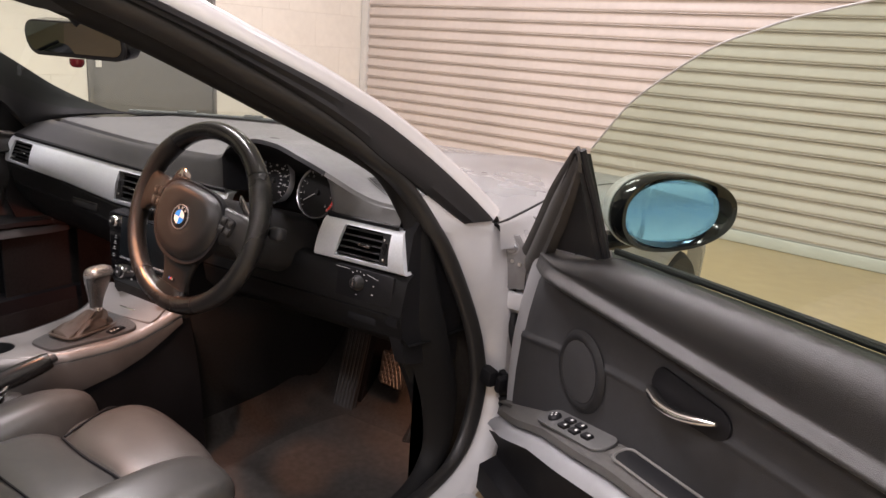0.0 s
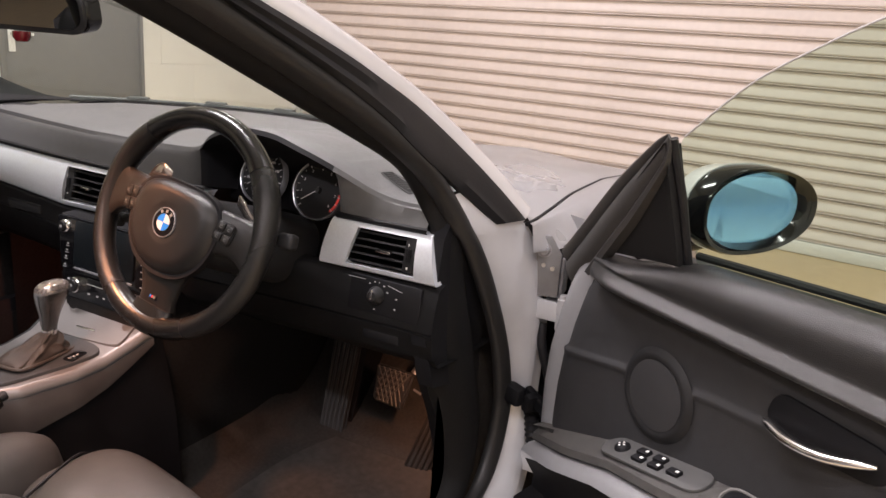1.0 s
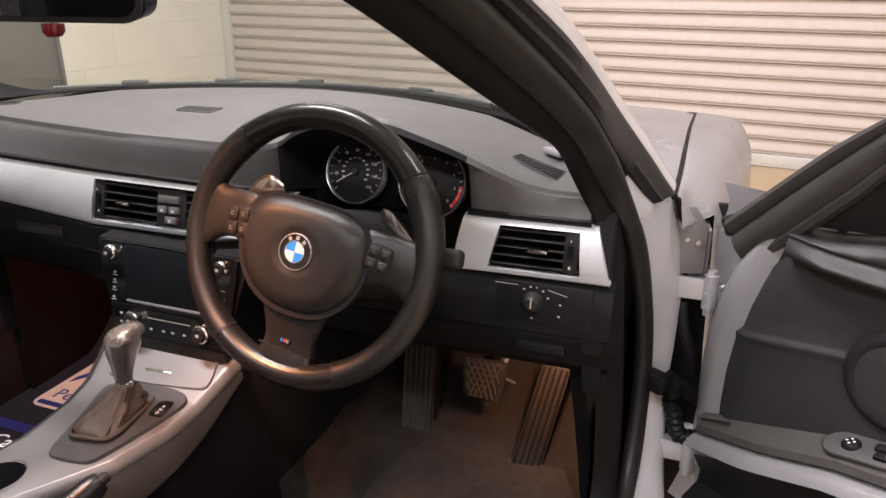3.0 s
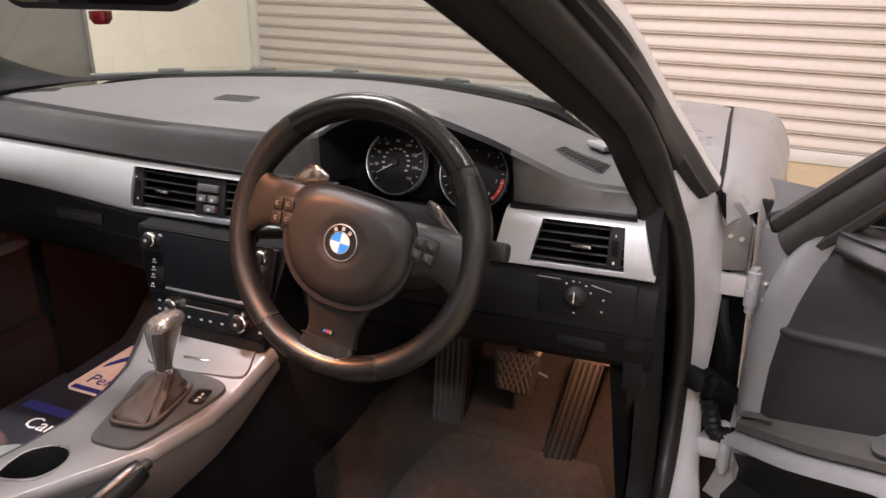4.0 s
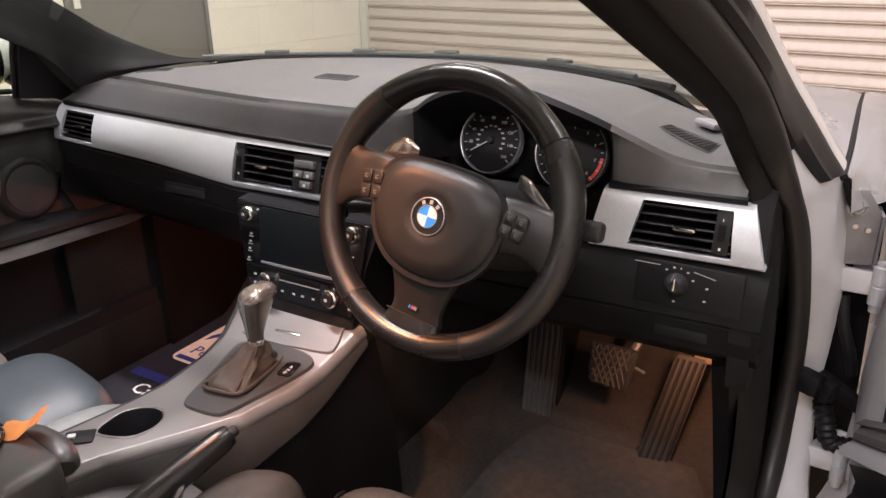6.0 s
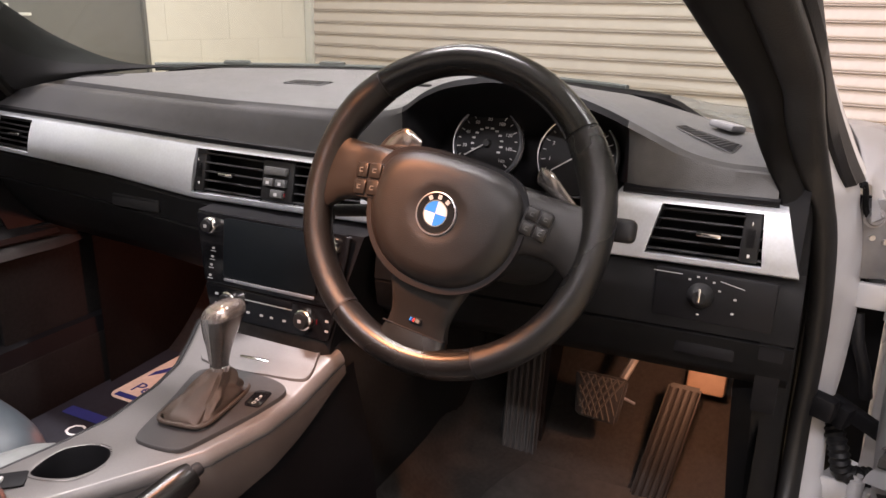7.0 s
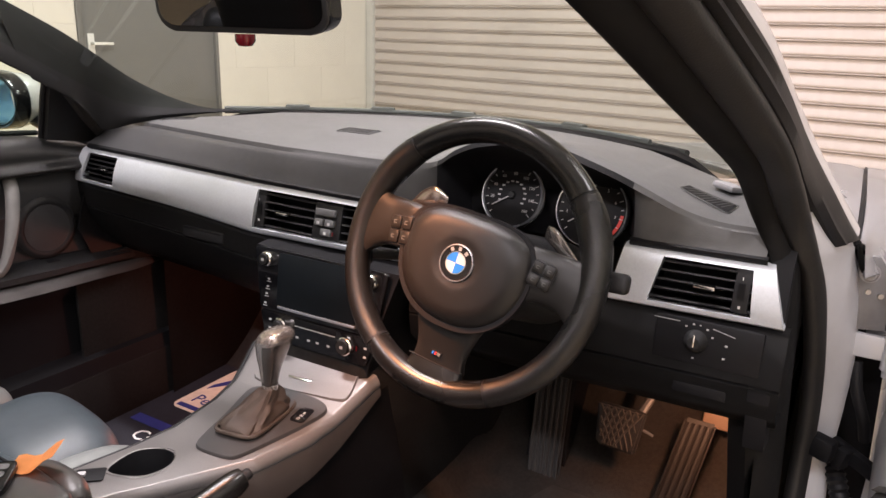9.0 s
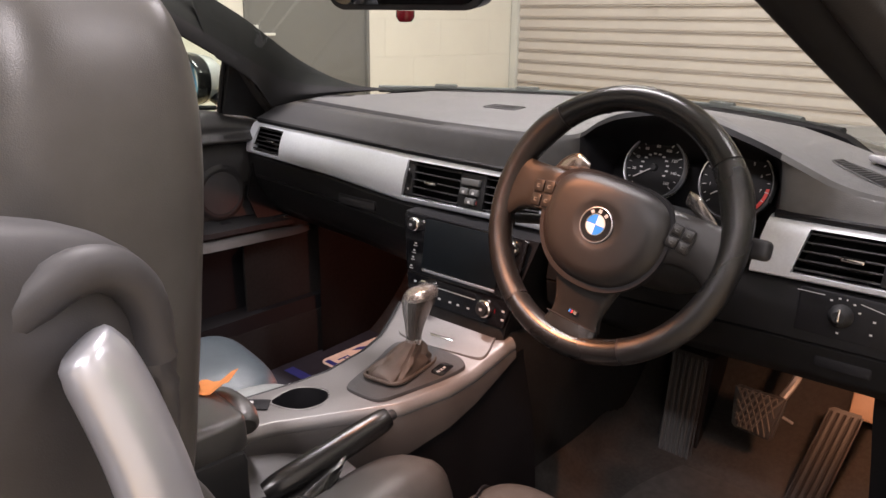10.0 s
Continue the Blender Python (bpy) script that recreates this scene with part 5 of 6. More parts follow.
dele = [f for f in bm.faces if in_cup(f.calc_center_median())]
bmesh.ops.delete(bm, geom=dele, context="FACES")
bmesh.ops.solidify(bm, geom=bm.faces[:], thickness=0.003)
part("silver_top", bm, M_CONSOLE, con, "satin silver console top")
cm = pose(-0.046, -0.181, con_z(-0.18) - 0.001, 0, 0, -30)
oval = lambda a, b, n=40: [(a * math.cos(2 * math.pi * k / n), b * math.sin(2 * math.pi * k / n)) for k in range(n)]
ring = skin([[cm @ Vector((x * (1 - 0.45 * max(0, -y / (b or 1)) ** 1.5), y, z)) for x, y in oval(a, b)] for a, b, z in ((0.036, 0.046, 0.0035), (0.0345, 0.0445, -0.004), (0.033, 0.043, -0.06), (0.0, 0.0, -0.062))], ring=True)
bmesh.ops.remove_doubles(ring, verts=ring.verts, dist=1e-6)
part("cup_holder", ring, M_DARK, con, "black oval cup holder")
lip = skin([[cm @ Vector((x * (1 - 0.45 * max(0, -y / (b or 1)) ** 1.5), y, z)) for x, y in oval(a, b)] for a, b, z in ((0.0415, 0.0515, 0.0030), (0.0405, 0.0505, 0.0040), (0.0380, 0.0480, 0.0040), (0.036, 0.046, 0.0035), (0.0358, 0.0458, -0.004))], ring=True)
part("cup_rim", lip, M_CONSOLE, con)
rows = []
for i in range(40):
    y = -0.33 + 0.50 * i / 39
    r, z = lerp(y, CYS, CXR), con_z(y)
    low = lerp(y, (-0.33, -0.1, 0.1, 0.17), (0.12, 0.10, 0.055, 0.036))
    rows.append([Vector((r + 0.003, y, z - 0.014)), Vector((r + 0.0055, y, z - 0.0205)), Vector((r + 0.008, y, z - 0.024)), Vector((r + 0.010, y, z - low))])
part("flank_trim", skin(rows), M_FLANK, con, "grey soft flank under the silver top")
# sides
for sgn in (1, -1):
    rows = []
    for i in range(30):
        y = -0.33 + 0.52 * i / 29
        x = lerp(y, CYS, CXR) + 0.006 if sgn > 0 else lerp(y, CYS, CXL) - 0.003
        z = con_z(y) - (0.036 if sgn < 0 else lerp(y, (-0.33, -0.1, 0.1, 0.17), (0.112, 0.092, 0.05, 0.032)))
        out = 0.012 if sgn > 0 else -0.012
        rows.append([Vector((x, y, z)), Vector((x + out * 0.3, y, z - 0.03)), Vector((x + out + 0.02 * sgn, y, z - 0.16)), Vector((x + out + 0.035 * sgn, y, 0.22))])
    bm = skin([spline(r, 9) for r in rows])
    bmesh.ops.solidify(bm, geom=bm.faces[:], thickness=0.004)
    part("side_panel", bm, M_DARK, con, "black console flank")
# folding lid in front of the selector
lid = [(-0.072, 0.158), (0.088, 0.172), (0.112, 0.112), (0.100, 0.098), (0.0, 0.083), (-0.09, 0.088)]


def draped(outline, up, name, mat, parent, label="", n=40, r=0.002):
    """A thin plate that follows the slope of the console."""
    pts = spline([(x, y, 0) for x, y in outline], n, closed=True)
    cx, cy = sum(p.x for p in pts) / n, sum(p.y for p in pts) / n
    rings = []
    for f, h in ((1.0, -0.003), (1.0, up - r), (0.985, up), (0.7, up), (0.35, up), (0.0, up)):
        rings.append([Vector((cx + (p.x - cx) * f, cy + (p.y - cy) * f, con_z(cy + (p.y - cy) * f) + 0.003 * 1 + h)) for p in pts])
    b = skin(rings, ring=True)
    bmesh.ops.remove_doubles(b, verts=b.verts, dist=1e-6)
    return part(name, b, mat, parent, label)


pts = [(-0.072, 0.158), (0.01, 0.165), (0.088, 0.172), (0.103, 0.142), (0.112, 0.108), (0.098, 0.096), (0.045, 0.089), (0.0, 0.084), (-0.08, 0.086), (-0.085, 0.12)]
draped(pts, 0.0022, "ash_tray_lid", M_CONSOLE, con, "silver ash tray lid")
part("lid_pull", rbox(0.052, 0.005, 0.004, 0.0015, m=pose(0.005, 0.112, con_z(0.112) + 0.005, 14, 0, 6)), M_CHROME, con, "bright pull tab")
SEL = [(-0.060, 0.062), (-0.03, 0.077), (0.020, 0.084), (0.070, 0.083), (0.094, 0.074), (0.100, 0.056), (0.092, 0.015), (0.080, -0.04), (0.066, -0.094), (0.050, -0.109), (0.010, -0.115), (-0.012, -0.110), (-0.024, -0.085), (-0.042, -0.02), (-0.058, 0.03)]
sel = draped(SEL, 0.004, "selector_plate", M_SELPLATE, con, "dark grey selector surround", 64)
part("gear_display", prism(rounded(0.026, 0.040, 0.006), 0.002, 0.0008, pose(0.074, 0.036, con_z(0.036) + 0.0065, 4, 0, 8)), M_GLOSS, sel)
pieces("gear_mark", [*[words(t, 0.008, pose(0.074 + 0.0012 * i, 0.049 - 0.009 * i, con_z(0.036) + 0.0092, 4, 0, 8), 0.0002) for i, t in enumerate("PRND")]], M_GUIDE, sel)

gear = thing("gear_selector", (0.0, 0.01, 0.55), "polished silver and black automatic gear selector with leather boot", "gear lever")
boot = []
TILT = radians(-9)
for f, (cx, cy, a, b, z) in enumerate(((0.013, -0.004, 0.037, 0.064, 0.552), (0.013, -0.004, 0.034, 0.060, 0.557), (0.013, 0.004, 0.029, 0.048, 0.565), (0.013, 0.014, 0.023, 0.032, 0.572), (0.013, 0.024, 0.0165, 0.020, 0.583), (0.013, 0.028, 0.0125, 0.0145, 0.590))):
    ring = []
    for k in range(56):
        t = 2 * math.pi * k / 56
        fold = (0.0034 * math.sin(5 * t + 1.3 * f) + 0.002 * math.sin(9 * t - f)) * (0 < f < 5)
        x, y = (a + fold) * math.copysign(abs(math.cos(t)) ** 0.5, math.cos(t)), (b + fold) * math.copysign(abs(math.sin(t)) ** 0.5, math.sin(t))
        ring.append(Vector((cx + x * math.cos(TILT) + y * math.sin(-TILT) * -1, cy + y * math.cos(TILT) - x * math.sin(-TILT) * -1, z + 0.004 * math.sin(3 * t + f) * (0 < f < 5))))
    boot.append(ring)
part("boot", skin([list(r) for r in zip(*[spline(c, 30) for c in zip(*boot)])], ring=True, caps=True), M_BOOT, gear, "creased dark brown leather boot")
edge = []
for k in range(61):
    t = 2 * math.pi * k / 60
    x, y = 0.040 * math.copysign(abs(math.cos(t)) ** 0.4, math.cos(t)), 0.067 * math.copysign(abs(math.sin(t)) ** 0.4, math.sin(t))
    edge.append(Vector((0.013 + x * math.cos(TILT) - y * math.sin(-TILT), -0.004 + y * math.cos(TILT) + x * math.sin(-TILT), 0.5525)))
part("boot_frame", tube(edge, 0.0034, 8), M_BOOT, gear)
kn = []
for cx, cy, a, b, z in ((0.013, 0.028, 0.0105, 0.012, 0.580), (0.0135, 0.028, 0.0108, 0.013, 0.600), (0.0155, 0.029, 0.0140, 0.0165, 0.624), (0.0195, 0.030, 0.0195, 0.0225, 0.646), (0.0235, 0.031, 0.0230, 0.0275, 0.666), (0.0260, 0.031, 0.0235, 0.0290, 0.680), (0.0270, 0.031, 0.0190, 0.0240, 0.691), (0.0270, 0.031, 0.0110, 0.0150, 0.6955), (0.0270, 0.031, 0.003, 0.004, 0.697)):
    kn.append([Vector((cx + a * math.copysign(abs(math.cos(t)) ** 0.62, math.cos(t)), cy + b * math.copysign(abs(math.sin(t)) ** 0.62, math.sin(t)), z + 0.22 * (a * math.cos(t)) * (z > 0.63))) for t in (2 * math.pi * k / 28 for k in range(28))])
kn = [list(r) for r in zip(*[spline(c, 30) for c in zip(*kn)])]
part("grip", skin(kn[:], ring=True, caps=True), M_GRIPMETAL, gear, "dark satin metal grip")
cap = [[p + (p - Vector((0.029, 0.032, p.z))).normalized() * 0.0012 if q[0].z < 0.694 else p + Vector((0, 0, 0.0012)) for p in q] for q in kn[16:]]
part("cap", skin(cap, ring=True, caps=True), M_KNOB, gear, "polished silver knob cap")
part("collar", lathe(((0.0118, -0.005), (0.0138, -0.004), (0.0138, 0.004), (0.0118, 0.005)), Matrix.Translation((0.013, 0.028, 0.5915)), 24), M_CHROME, gear, "bright collar above the boot")
for s in (-1,):
    st = [[p + Vector((s * 0.0012, -0.0006, 0)) for p in (q[(14 + d) % 28] if s < 0 else q[d % 28] for d in range(-2, 8))] for q in kn[4:22]]
    part("side_strip", skin(st), M_KNOB, gear)

part("console_switch", prism(rounded(0.042, 0.032, 0.003), 0.002, 0.0008, pose(-0.080, -0.243, con_z(-0.24) + 0.0035, 0, 0, 42)), M_DARK, con, "small black switch recess")
part("rocker", rbox(0.012, 0.010, 0.005, 0.002, m=pose(-0.088, -0.250, con_z(-0.24) + 0.007, 0, 0, 42)), M_MARK, con)

# handbrake
hb = thing("handbrake", (0.10, -0.25, 0.45), "black leather handbrake lever with gathered boot, released", "handbrake")
hp = [Vector(p) for p in ((0.070, -0.335, 0.487), (0.085, -0.290, 0.505), (0.103, -0.205, 0.530), (0.118, -0.140, 0.549))]
part("grip", tube(spline(hp, 16), [0.017, 0.0185, 0.020, 0.0205, 0.0205, 0.0205, 0.020, 0.020, 0.0195, 0.019, 0.019, 0.0185, 0.018, 0.0175, 0.0165, 0.014], 16, flat=1.15), M_LEATHER_W, hb)
d = (hp[3] - hp[2]).normalized()
part("release_button", tube([hp[3] + d * -0.004, hp[3] + d * 0.010, hp[3] + d * 0.013], [0.0085, 0.0085, 0.006], 12), M_PLASTIC, hb)
rows = []
for f in range(9):
    g = f / 8
    c = Vector((0.100 - 0.008 * g, -0.235 - 0.09 * g, 0.520 - 0.055 * g))
    a, b = 0.018 + 0.030 * g + 0.003 * (f % 2), 0.020 + 0.040 * g + 0.004 * (f % 2)
    rows.append([c + Vector((a * math.cos(t) * 1.0, b * 1.3 * math.sin(t), 0.012 * math.cos(t * 3 + f) * g + 0.01 * math.sin(t))) for t in (2 * math.pi * k / 28 for k in range(28))])
part("boot", skin(rows, ring=True, caps=True), M_LEATHER_W, hb, "gathered black leather boot")
part("boot_frame", prism(oval(0.062, 0.10), 0.012, 0.004, pose(0.092, -0.31, 0.448, 4, 0, -8)), M_PLASTIC, hb)
rows = [[Vector((x, y, z)) for x, z in ((-0.03, 0.49), (0.04, 0.462), (0.10, 0.448), (0.155, 0.440), (0.175, 0.38), (0.18, 0.22))] for y in np.linspace(-0.62, -0.17, 16)]
for i, r in enumerate(rows):
    for p in r:
        if p.y > -0.2:
            p.x += -0.02 * (p.y + 0.2)
part("tunnel_tray", skin(rows), M_FLANK, con, "black tray beside the handbrake")

# armrest box with the keys
arm = thing("armrest_box", (-0.03, -0.42, 0.3), "black padded armrest box behind the console", "armrest")
part("lid", puff(0.155, 0.22, 0.060, 0.25, pose(-0.058, -0.425, 0.562, 3, 0, -6)), M_LEATHER, arm)
part("box", rbox(0.15, 0.21, 0.26, 0.02, m=pose(-0.045, -0.43, 0.42, 0, 0, -6)), M_PLASTIC, arm)
part("front_roll", tube(spline(((-0.120, -0.308, 0.560), (-0.08, -0.300, 0.568), (-0.03, -0.302, 0.566), (-0.004, -0.314, 0.558)), 12), [0.012] + [0.021] * 10 + [0.016], 14), M_LEATHER, arm)


def key(x, y, z, rz, name, label):
    k = thing(name, (x, y, z), label, "car key", "keys on the armrest")
    m = pose(x, y, z, 4, 0, rz)
    part("fob", puff(0.034, 0.066, 0.014, 0.45, m, 24, 10), M_GLOSS, k)
    for i, (dy, w) in enumerate(((0.016, 0.018), (0.0, 0.016), (-0.016, 0.014))):
        part("key_button", prism(rounded(w, 0.011, 0.003), 0.002, 0.0006, m @ pose(0, dy, 0.0055)), M_WHITE if i == 2 else M_DASH, k)


key(-0.076, -0.366, 0.6015, 42, "car_key", "black car key with pale buttons on the armrest")
key(-0.102, -0.402, 0.6015, 30, "car_key", "black car key with pale buttons on the armrest")
tagm = thing("key_tag", (-0.06, -0.30, 0.59), "creased orange card key tag on the armrest", "tag")
rows = [[Vector((x, y, z)) for x, y, z in ((-0.112 + 0.010 * i, -0.318 + 0.005 * i, 0.5985 + h), (-0.086 + 0.010 * i, -0.352 + 0.005 * i, 0.5975 + h))] for i, h in enumerate((0.0, 0.003, 0.001, 0.004, 0.014, 0.024, 0.030))]
bm = skin(rows)
bmesh.ops.solidify(bm, geom=bm.faces[:], thickness=0.0008)
part("card", bm, M_ORANGE, tagm)

# ---------------------------------------------------------------- pedals and footwell
def plate_between(name, tl, tr, bl, br, thick, mat, parent, ribs=0, label=""):
    tl, tr, bl, br = (Vector(p) for p in (tl, tr, bl, br))
    nrm = (tr - tl).cross(bl - tl).normalized()
    if nrm.y > 0:
        nrm = -nrm
    rows = []
    for a, b, o in ((tl, tr, 0), (tl, tr, 1), (bl, br, 1), (bl, br, 0)):
        rows.append([a + nrm * thick * o, b + nrm * thick * o])
    bm = skin([[r[0], r[1]] for r in rows], loop=True)
    bmesh.ops.holes_fill(bm, edges=bm.edges[:], sides=8)
    bmesh.ops.bevel(bm, geom=bm.edges[:], offset=thick * 0.4, segments=2, affect="EDGES")
    ob = part(name, bm, mat, parent, label)
    for i in range(ribs):
        f = (i + 0.5) / ribs
        a, b = tl.lerp(tr, f) + nrm * thick, bl.lerp(br, f) + nrm * thick
        part("rib", tube([a.lerp(b, 0.04), a.lerp(b, 0.96)], 0.0035, 6), mat, ob)
    return nrm


brake = thing("brake_pedal", (0.435, 0.66, 0.36), "black rubber brake pedal with a diamond grid", "pedal")
n = plate_between("pad", (0.380, 0.648, 0.402), (0.487, 0.651, 0.400), (0.392, 0.616, 0.318), (0.476, 0.618, 0.312), 0.014, M_PEDAL, brake)
TL, TR, BL, BR = (Vector(p) + n * 0.0145 for p in ((0.388, 0.647, 0.398), (0.480, 0.650, 0.396), (0.398, 0.617, 0.323), (0.470, 0.619, 0.317)))
quad = lambda u, v: TL.lerp(TR, u).lerp(BL.lerp(BR, u), v)
for i in range(-3, 7):
    for sgn in (1, -1):
        u0, u1 = i / 6, i / 6 + sgn * 0.55
        pts = [(u0 + (u1 - u0) * k / 6, k / 6) for k in range(7)]
        pts = [quad(u, v) for u, v in pts if 0 <= u <= 1]
        if len(pts) > 1:
            part("grid_rib", tube(pts, 0.0024, 6), M_GRID, brake)
part("pedal_arm", tube(spline(((0.47, 0.67, 0.39), (0.49, 0.70, 0.46), (0.48, 0.74, 0.60)), 10), 0.009, 8), M_STEEL, brake)
part("pedal_pin", tube([(0.478, 0.66, 0.352), (0.500, 0.657, 0.347)], 0.003, 8), M_STEEL, brake)
acc = thing("accelerator_pedal", (0.56, 0.62, 0.25), "black ribbed floor-hinged accelerator pedal", "pedal")
plate_between("pad", (0.560, 0.672, 0.404), (0.622, 0.676, 0.402), (0.524, 0.552, 0.204), (0.588, 0.560, 0.198), 0.012, M_ACC, acc, 5)
part("heel_hinge", rbox(0.075, 0.05, 0.02, 0.006, m=pose(0.556, 0.560, 0.203, 20, 0, 5)), M_PLASTIC, acc)
part("pedal_box", rbox(0.074, 0.05, 0.065, 0.008, m=pose(0.624, 0.728, 0.404, -20, 0, 0)), M_TAN, acc, "tan pedal housing behind the pad")
rest = thing("foot_rest", (0.27, 0.65, 0.2), "black ribbed foot rest beside the brake pedal", "foot rest")
plate_between("pad", (0.215, 0.700, 0.415), (0.300, 0.695, 0.415), (0.245, 0.600, 0.200), (0.322, 0.600, 0.195), 0.014, M_PEDAL, rest, 6)
part("foot_rest_base", skin([[Vector(p) for p in ((0.23, 0.605, 0.19), (0.325, 0.605, 0.19), (0.305, 0.71, 0.41), (0.22, 0.71, 0.41))], [Vector(p) for p in ((0.23, 0.66, 0.15), (0.325, 0.66, 0.15), (0.305, 0.86, 0.41), (0.22, 0.86, 0.41))]], ring=True, caps=True), M_DARK, rest)
mat1 = thing("floor_mat", (0.42, 0.25, 0.21), "dark grey carpet mat in the footwell, tone lifted for haze", "floor mat")
rows = [[Vector((x, y, z + 0.006 + 0.002 * math.sin(9 * x + 14 * y))) for x in np.linspace(0.27 + 0.05 * max(0, (y - 0.38) / 0.18) ** 2, 0.70 - 0.06 * max(0, (y - 0.38) / 0.18) ** 2, 14)] for y, z in ((-0.05, 0.207), (0.1, 0.203), (0.25, 0.20), (0.38, 0.197), (0.44, 0.198), (0.50, 0.203), (0.54, 0.208), (0.56, 0.212))]
bm = skin(rows)
bmesh.ops.solidify(bm, geom=bm.faces[:], thickness=-0.007)
part("mat", bm, M_FLOORMAT, mat1)

# printed paper mat in the passenger footwell
pm = thing("paper_mat", (-0.53, 0.30, 0.25), "black printed paper mat with a cream and navy sign panel", "paper mat")
PMM = frame_at((-0.655, 0.350, 0.214), (1, 0, 0), (0, 1, 0.01))       # the sign's lower corner
part("sheet", prism(rounded(0.46, 0.62, 0.01), 0.002, 0, PMM @ pose(0.17, 0.00, -0.003)), M_MATPAPER, pm)
sign = part("sign_panel", prism(rounded(0.250, 0.245, 0.025), 0.001, 0, PMM @ pose(0.122, 0.122, 0.0)), M_CREAM, pm, "cream sign panel")
part("sign_border", prism(rounded(0.225, 0.016, 0.002), 0.001, 0, PMM @ pose(0.124, 0.016, 0.0012)), M_NAVY, sign)
part("sign_wedge", prism([(0.012, 0.110), (0.012, 0.135), (0.060, 0.232), (0.100, 0.232)], 0.001, 0, PMM @ pose(0, 0, 0.0012)), M_NAVY, sign)
part("sign_wedge", prism([(0.090, 0.095), (0.20, 0.095), (0.20, 0.200)], 0.001, 0, PMM @ pose(0, 0, 0.0012)), M_NAVY, sign)
part("sign_word", words("Perfo", 0.056, PMM @ pose(0.085, 0.058, 0.0014)), M_NAVY, sign)
part("blue_band", prism(rounded(0.24, 0.030, 0.002), 0.001, 0, PMM @ pose(0.09, -0.085, 0.0)), M_NAVY, pm)
part("word", words("Car", 0.058, PMM @ pose(0.082, -0.140, 0.0002)), M_WHITE, pm)

# ---------------------------------------------------------------- seats
def seat(cx, label, side_mat, pad_mat, thigh=(0.345, 0.055)):
    s = thing("sports_seat", (cx, -0.35, 0.22), label, "seat", "front seats")
    part("seat_base", rbox(0.44, 0.46, 0.20, 0.03, m=pose(cx, -0.37, 0.29, 3, 0, 0)), M_PLASTIC, s)
    part("cushion_centre", puff(0.34, 0.42, 0.16, 0.42, pose(cx + 0.02, -0.420, 0.408, 3, 0, 0), 40, 20), pad_mat, s, "pleated leather seat centre")
    for k in (-1, 1):
        part("cushion_bolster", puff(0.155, 0.50, 0.19, 0.60, pose(cx + k * 0.190 + 0.01, -0.335, 0.408, 4, k * 14, k * -4), 36, 20), side_mat, s, "raised leather side bolster")
    part("thigh_pad", puff(thigh[0], 0.215, 0.185, 0.62, pose(cx + thigh[1], -0.150, 0.405, 4, 4, -7), 44, 22), pad_mat, s, "plump leather thigh support")
    part("front_seam", tube(spline([Vector((cx - 0.105, -0.075, 0.462)), Vector((cx - 0.085, -0.12, 0.490)), Vector((cx - 0.06, -0.19, 0.492)), Vector((cx - 0.05, -0.23, 0.487))], 14), 0.0026, 6), M_DARK, s)
    part("front_seam", tube(spline([Vector((cx - 0.05, -0.235, 0.487)), Vector((cx + 0.04, -0.247, 0.490)), Vector((cx + 0.13, -0.245, 0.487)), Vector((cx + 0.19, -0.235, 0.475))], 14), 0.0026, 6), M_DARK, s)
    for i in range(4):
        y = -0.32 - 0.05 * i
        part("pleat_seam", tube([Vector((cx + 0.02 + x, y, 0.4895 + 0.003 * i - 0.35 * x * x)) for x in np.linspace(-0.115, 0.115, 12)], 0.0024, 6), M_DARK, s)
    bk = pose(cx, -0.665, 0.50, 16, 0, 0)
    part("backrest_centre", puff(0.30, 0.12, 0.54, 0.42, bk @ pose(0, 0, 0.25), 36, 24), M_LEATHER, s)
    for k in (-1, 1):
        part("backrest_bolster", puff(0.125, 0.15, 0.50, 0.5, bk @ pose(k * 0.195, 0.012, 0.235, 0, k * -2, k * 10), 32, 24), M_LEATHER, s)
    part("backrest_shell", puff(0.47, 0.09, 0.56, 0.35, bk @ pose(0, -0.065, 0.26), 36, 20), M_PLASTIC, s)
    part("head_restraint", puff(0.300, 0.130, 0.37, 0.50, pose(cx + 0.005, -0.712, 0.985, -7, 0, 0), 48, 32), M_LEATHER, s, "tall padded leather head restraint")
    for k in (-1, 1):
        part("restraint_post", tube([bk @ Vector((k * 0.06, 0, 0.46)), Vector((cx + k * 0.06, -0.74, 1.0))], 0.007, 10), M_CHROME, s)
    return s


seat(0.372, "dark grey leather sports seat with deep bolsters, well used", M_LEATHER, M_LEATHER)
seat(-0.372, "slate blue leather sports seat with pale grey bolsters", M_SEATPALE, M_SEATBLUE, (0.29, 0.0))

# ---------------------------------------------------------------- doors
HG = Vector((0.885, 0.54, 0))
def door_place(side, angle):
    """Turns (s along the door, n towards the cabin, z) into a place."""
    a = radians(angle)
    along, inward = Vector((math.sin(a), -math.cos(a), 0)), Vector((-math.cos(a), -math.sin(a), 0))
    def at(s, n, z):
        p = HG + along * s + inward * n + Vector((0, 0, z))
        return Vector((side * p.x, p.y, p.z))
    return at


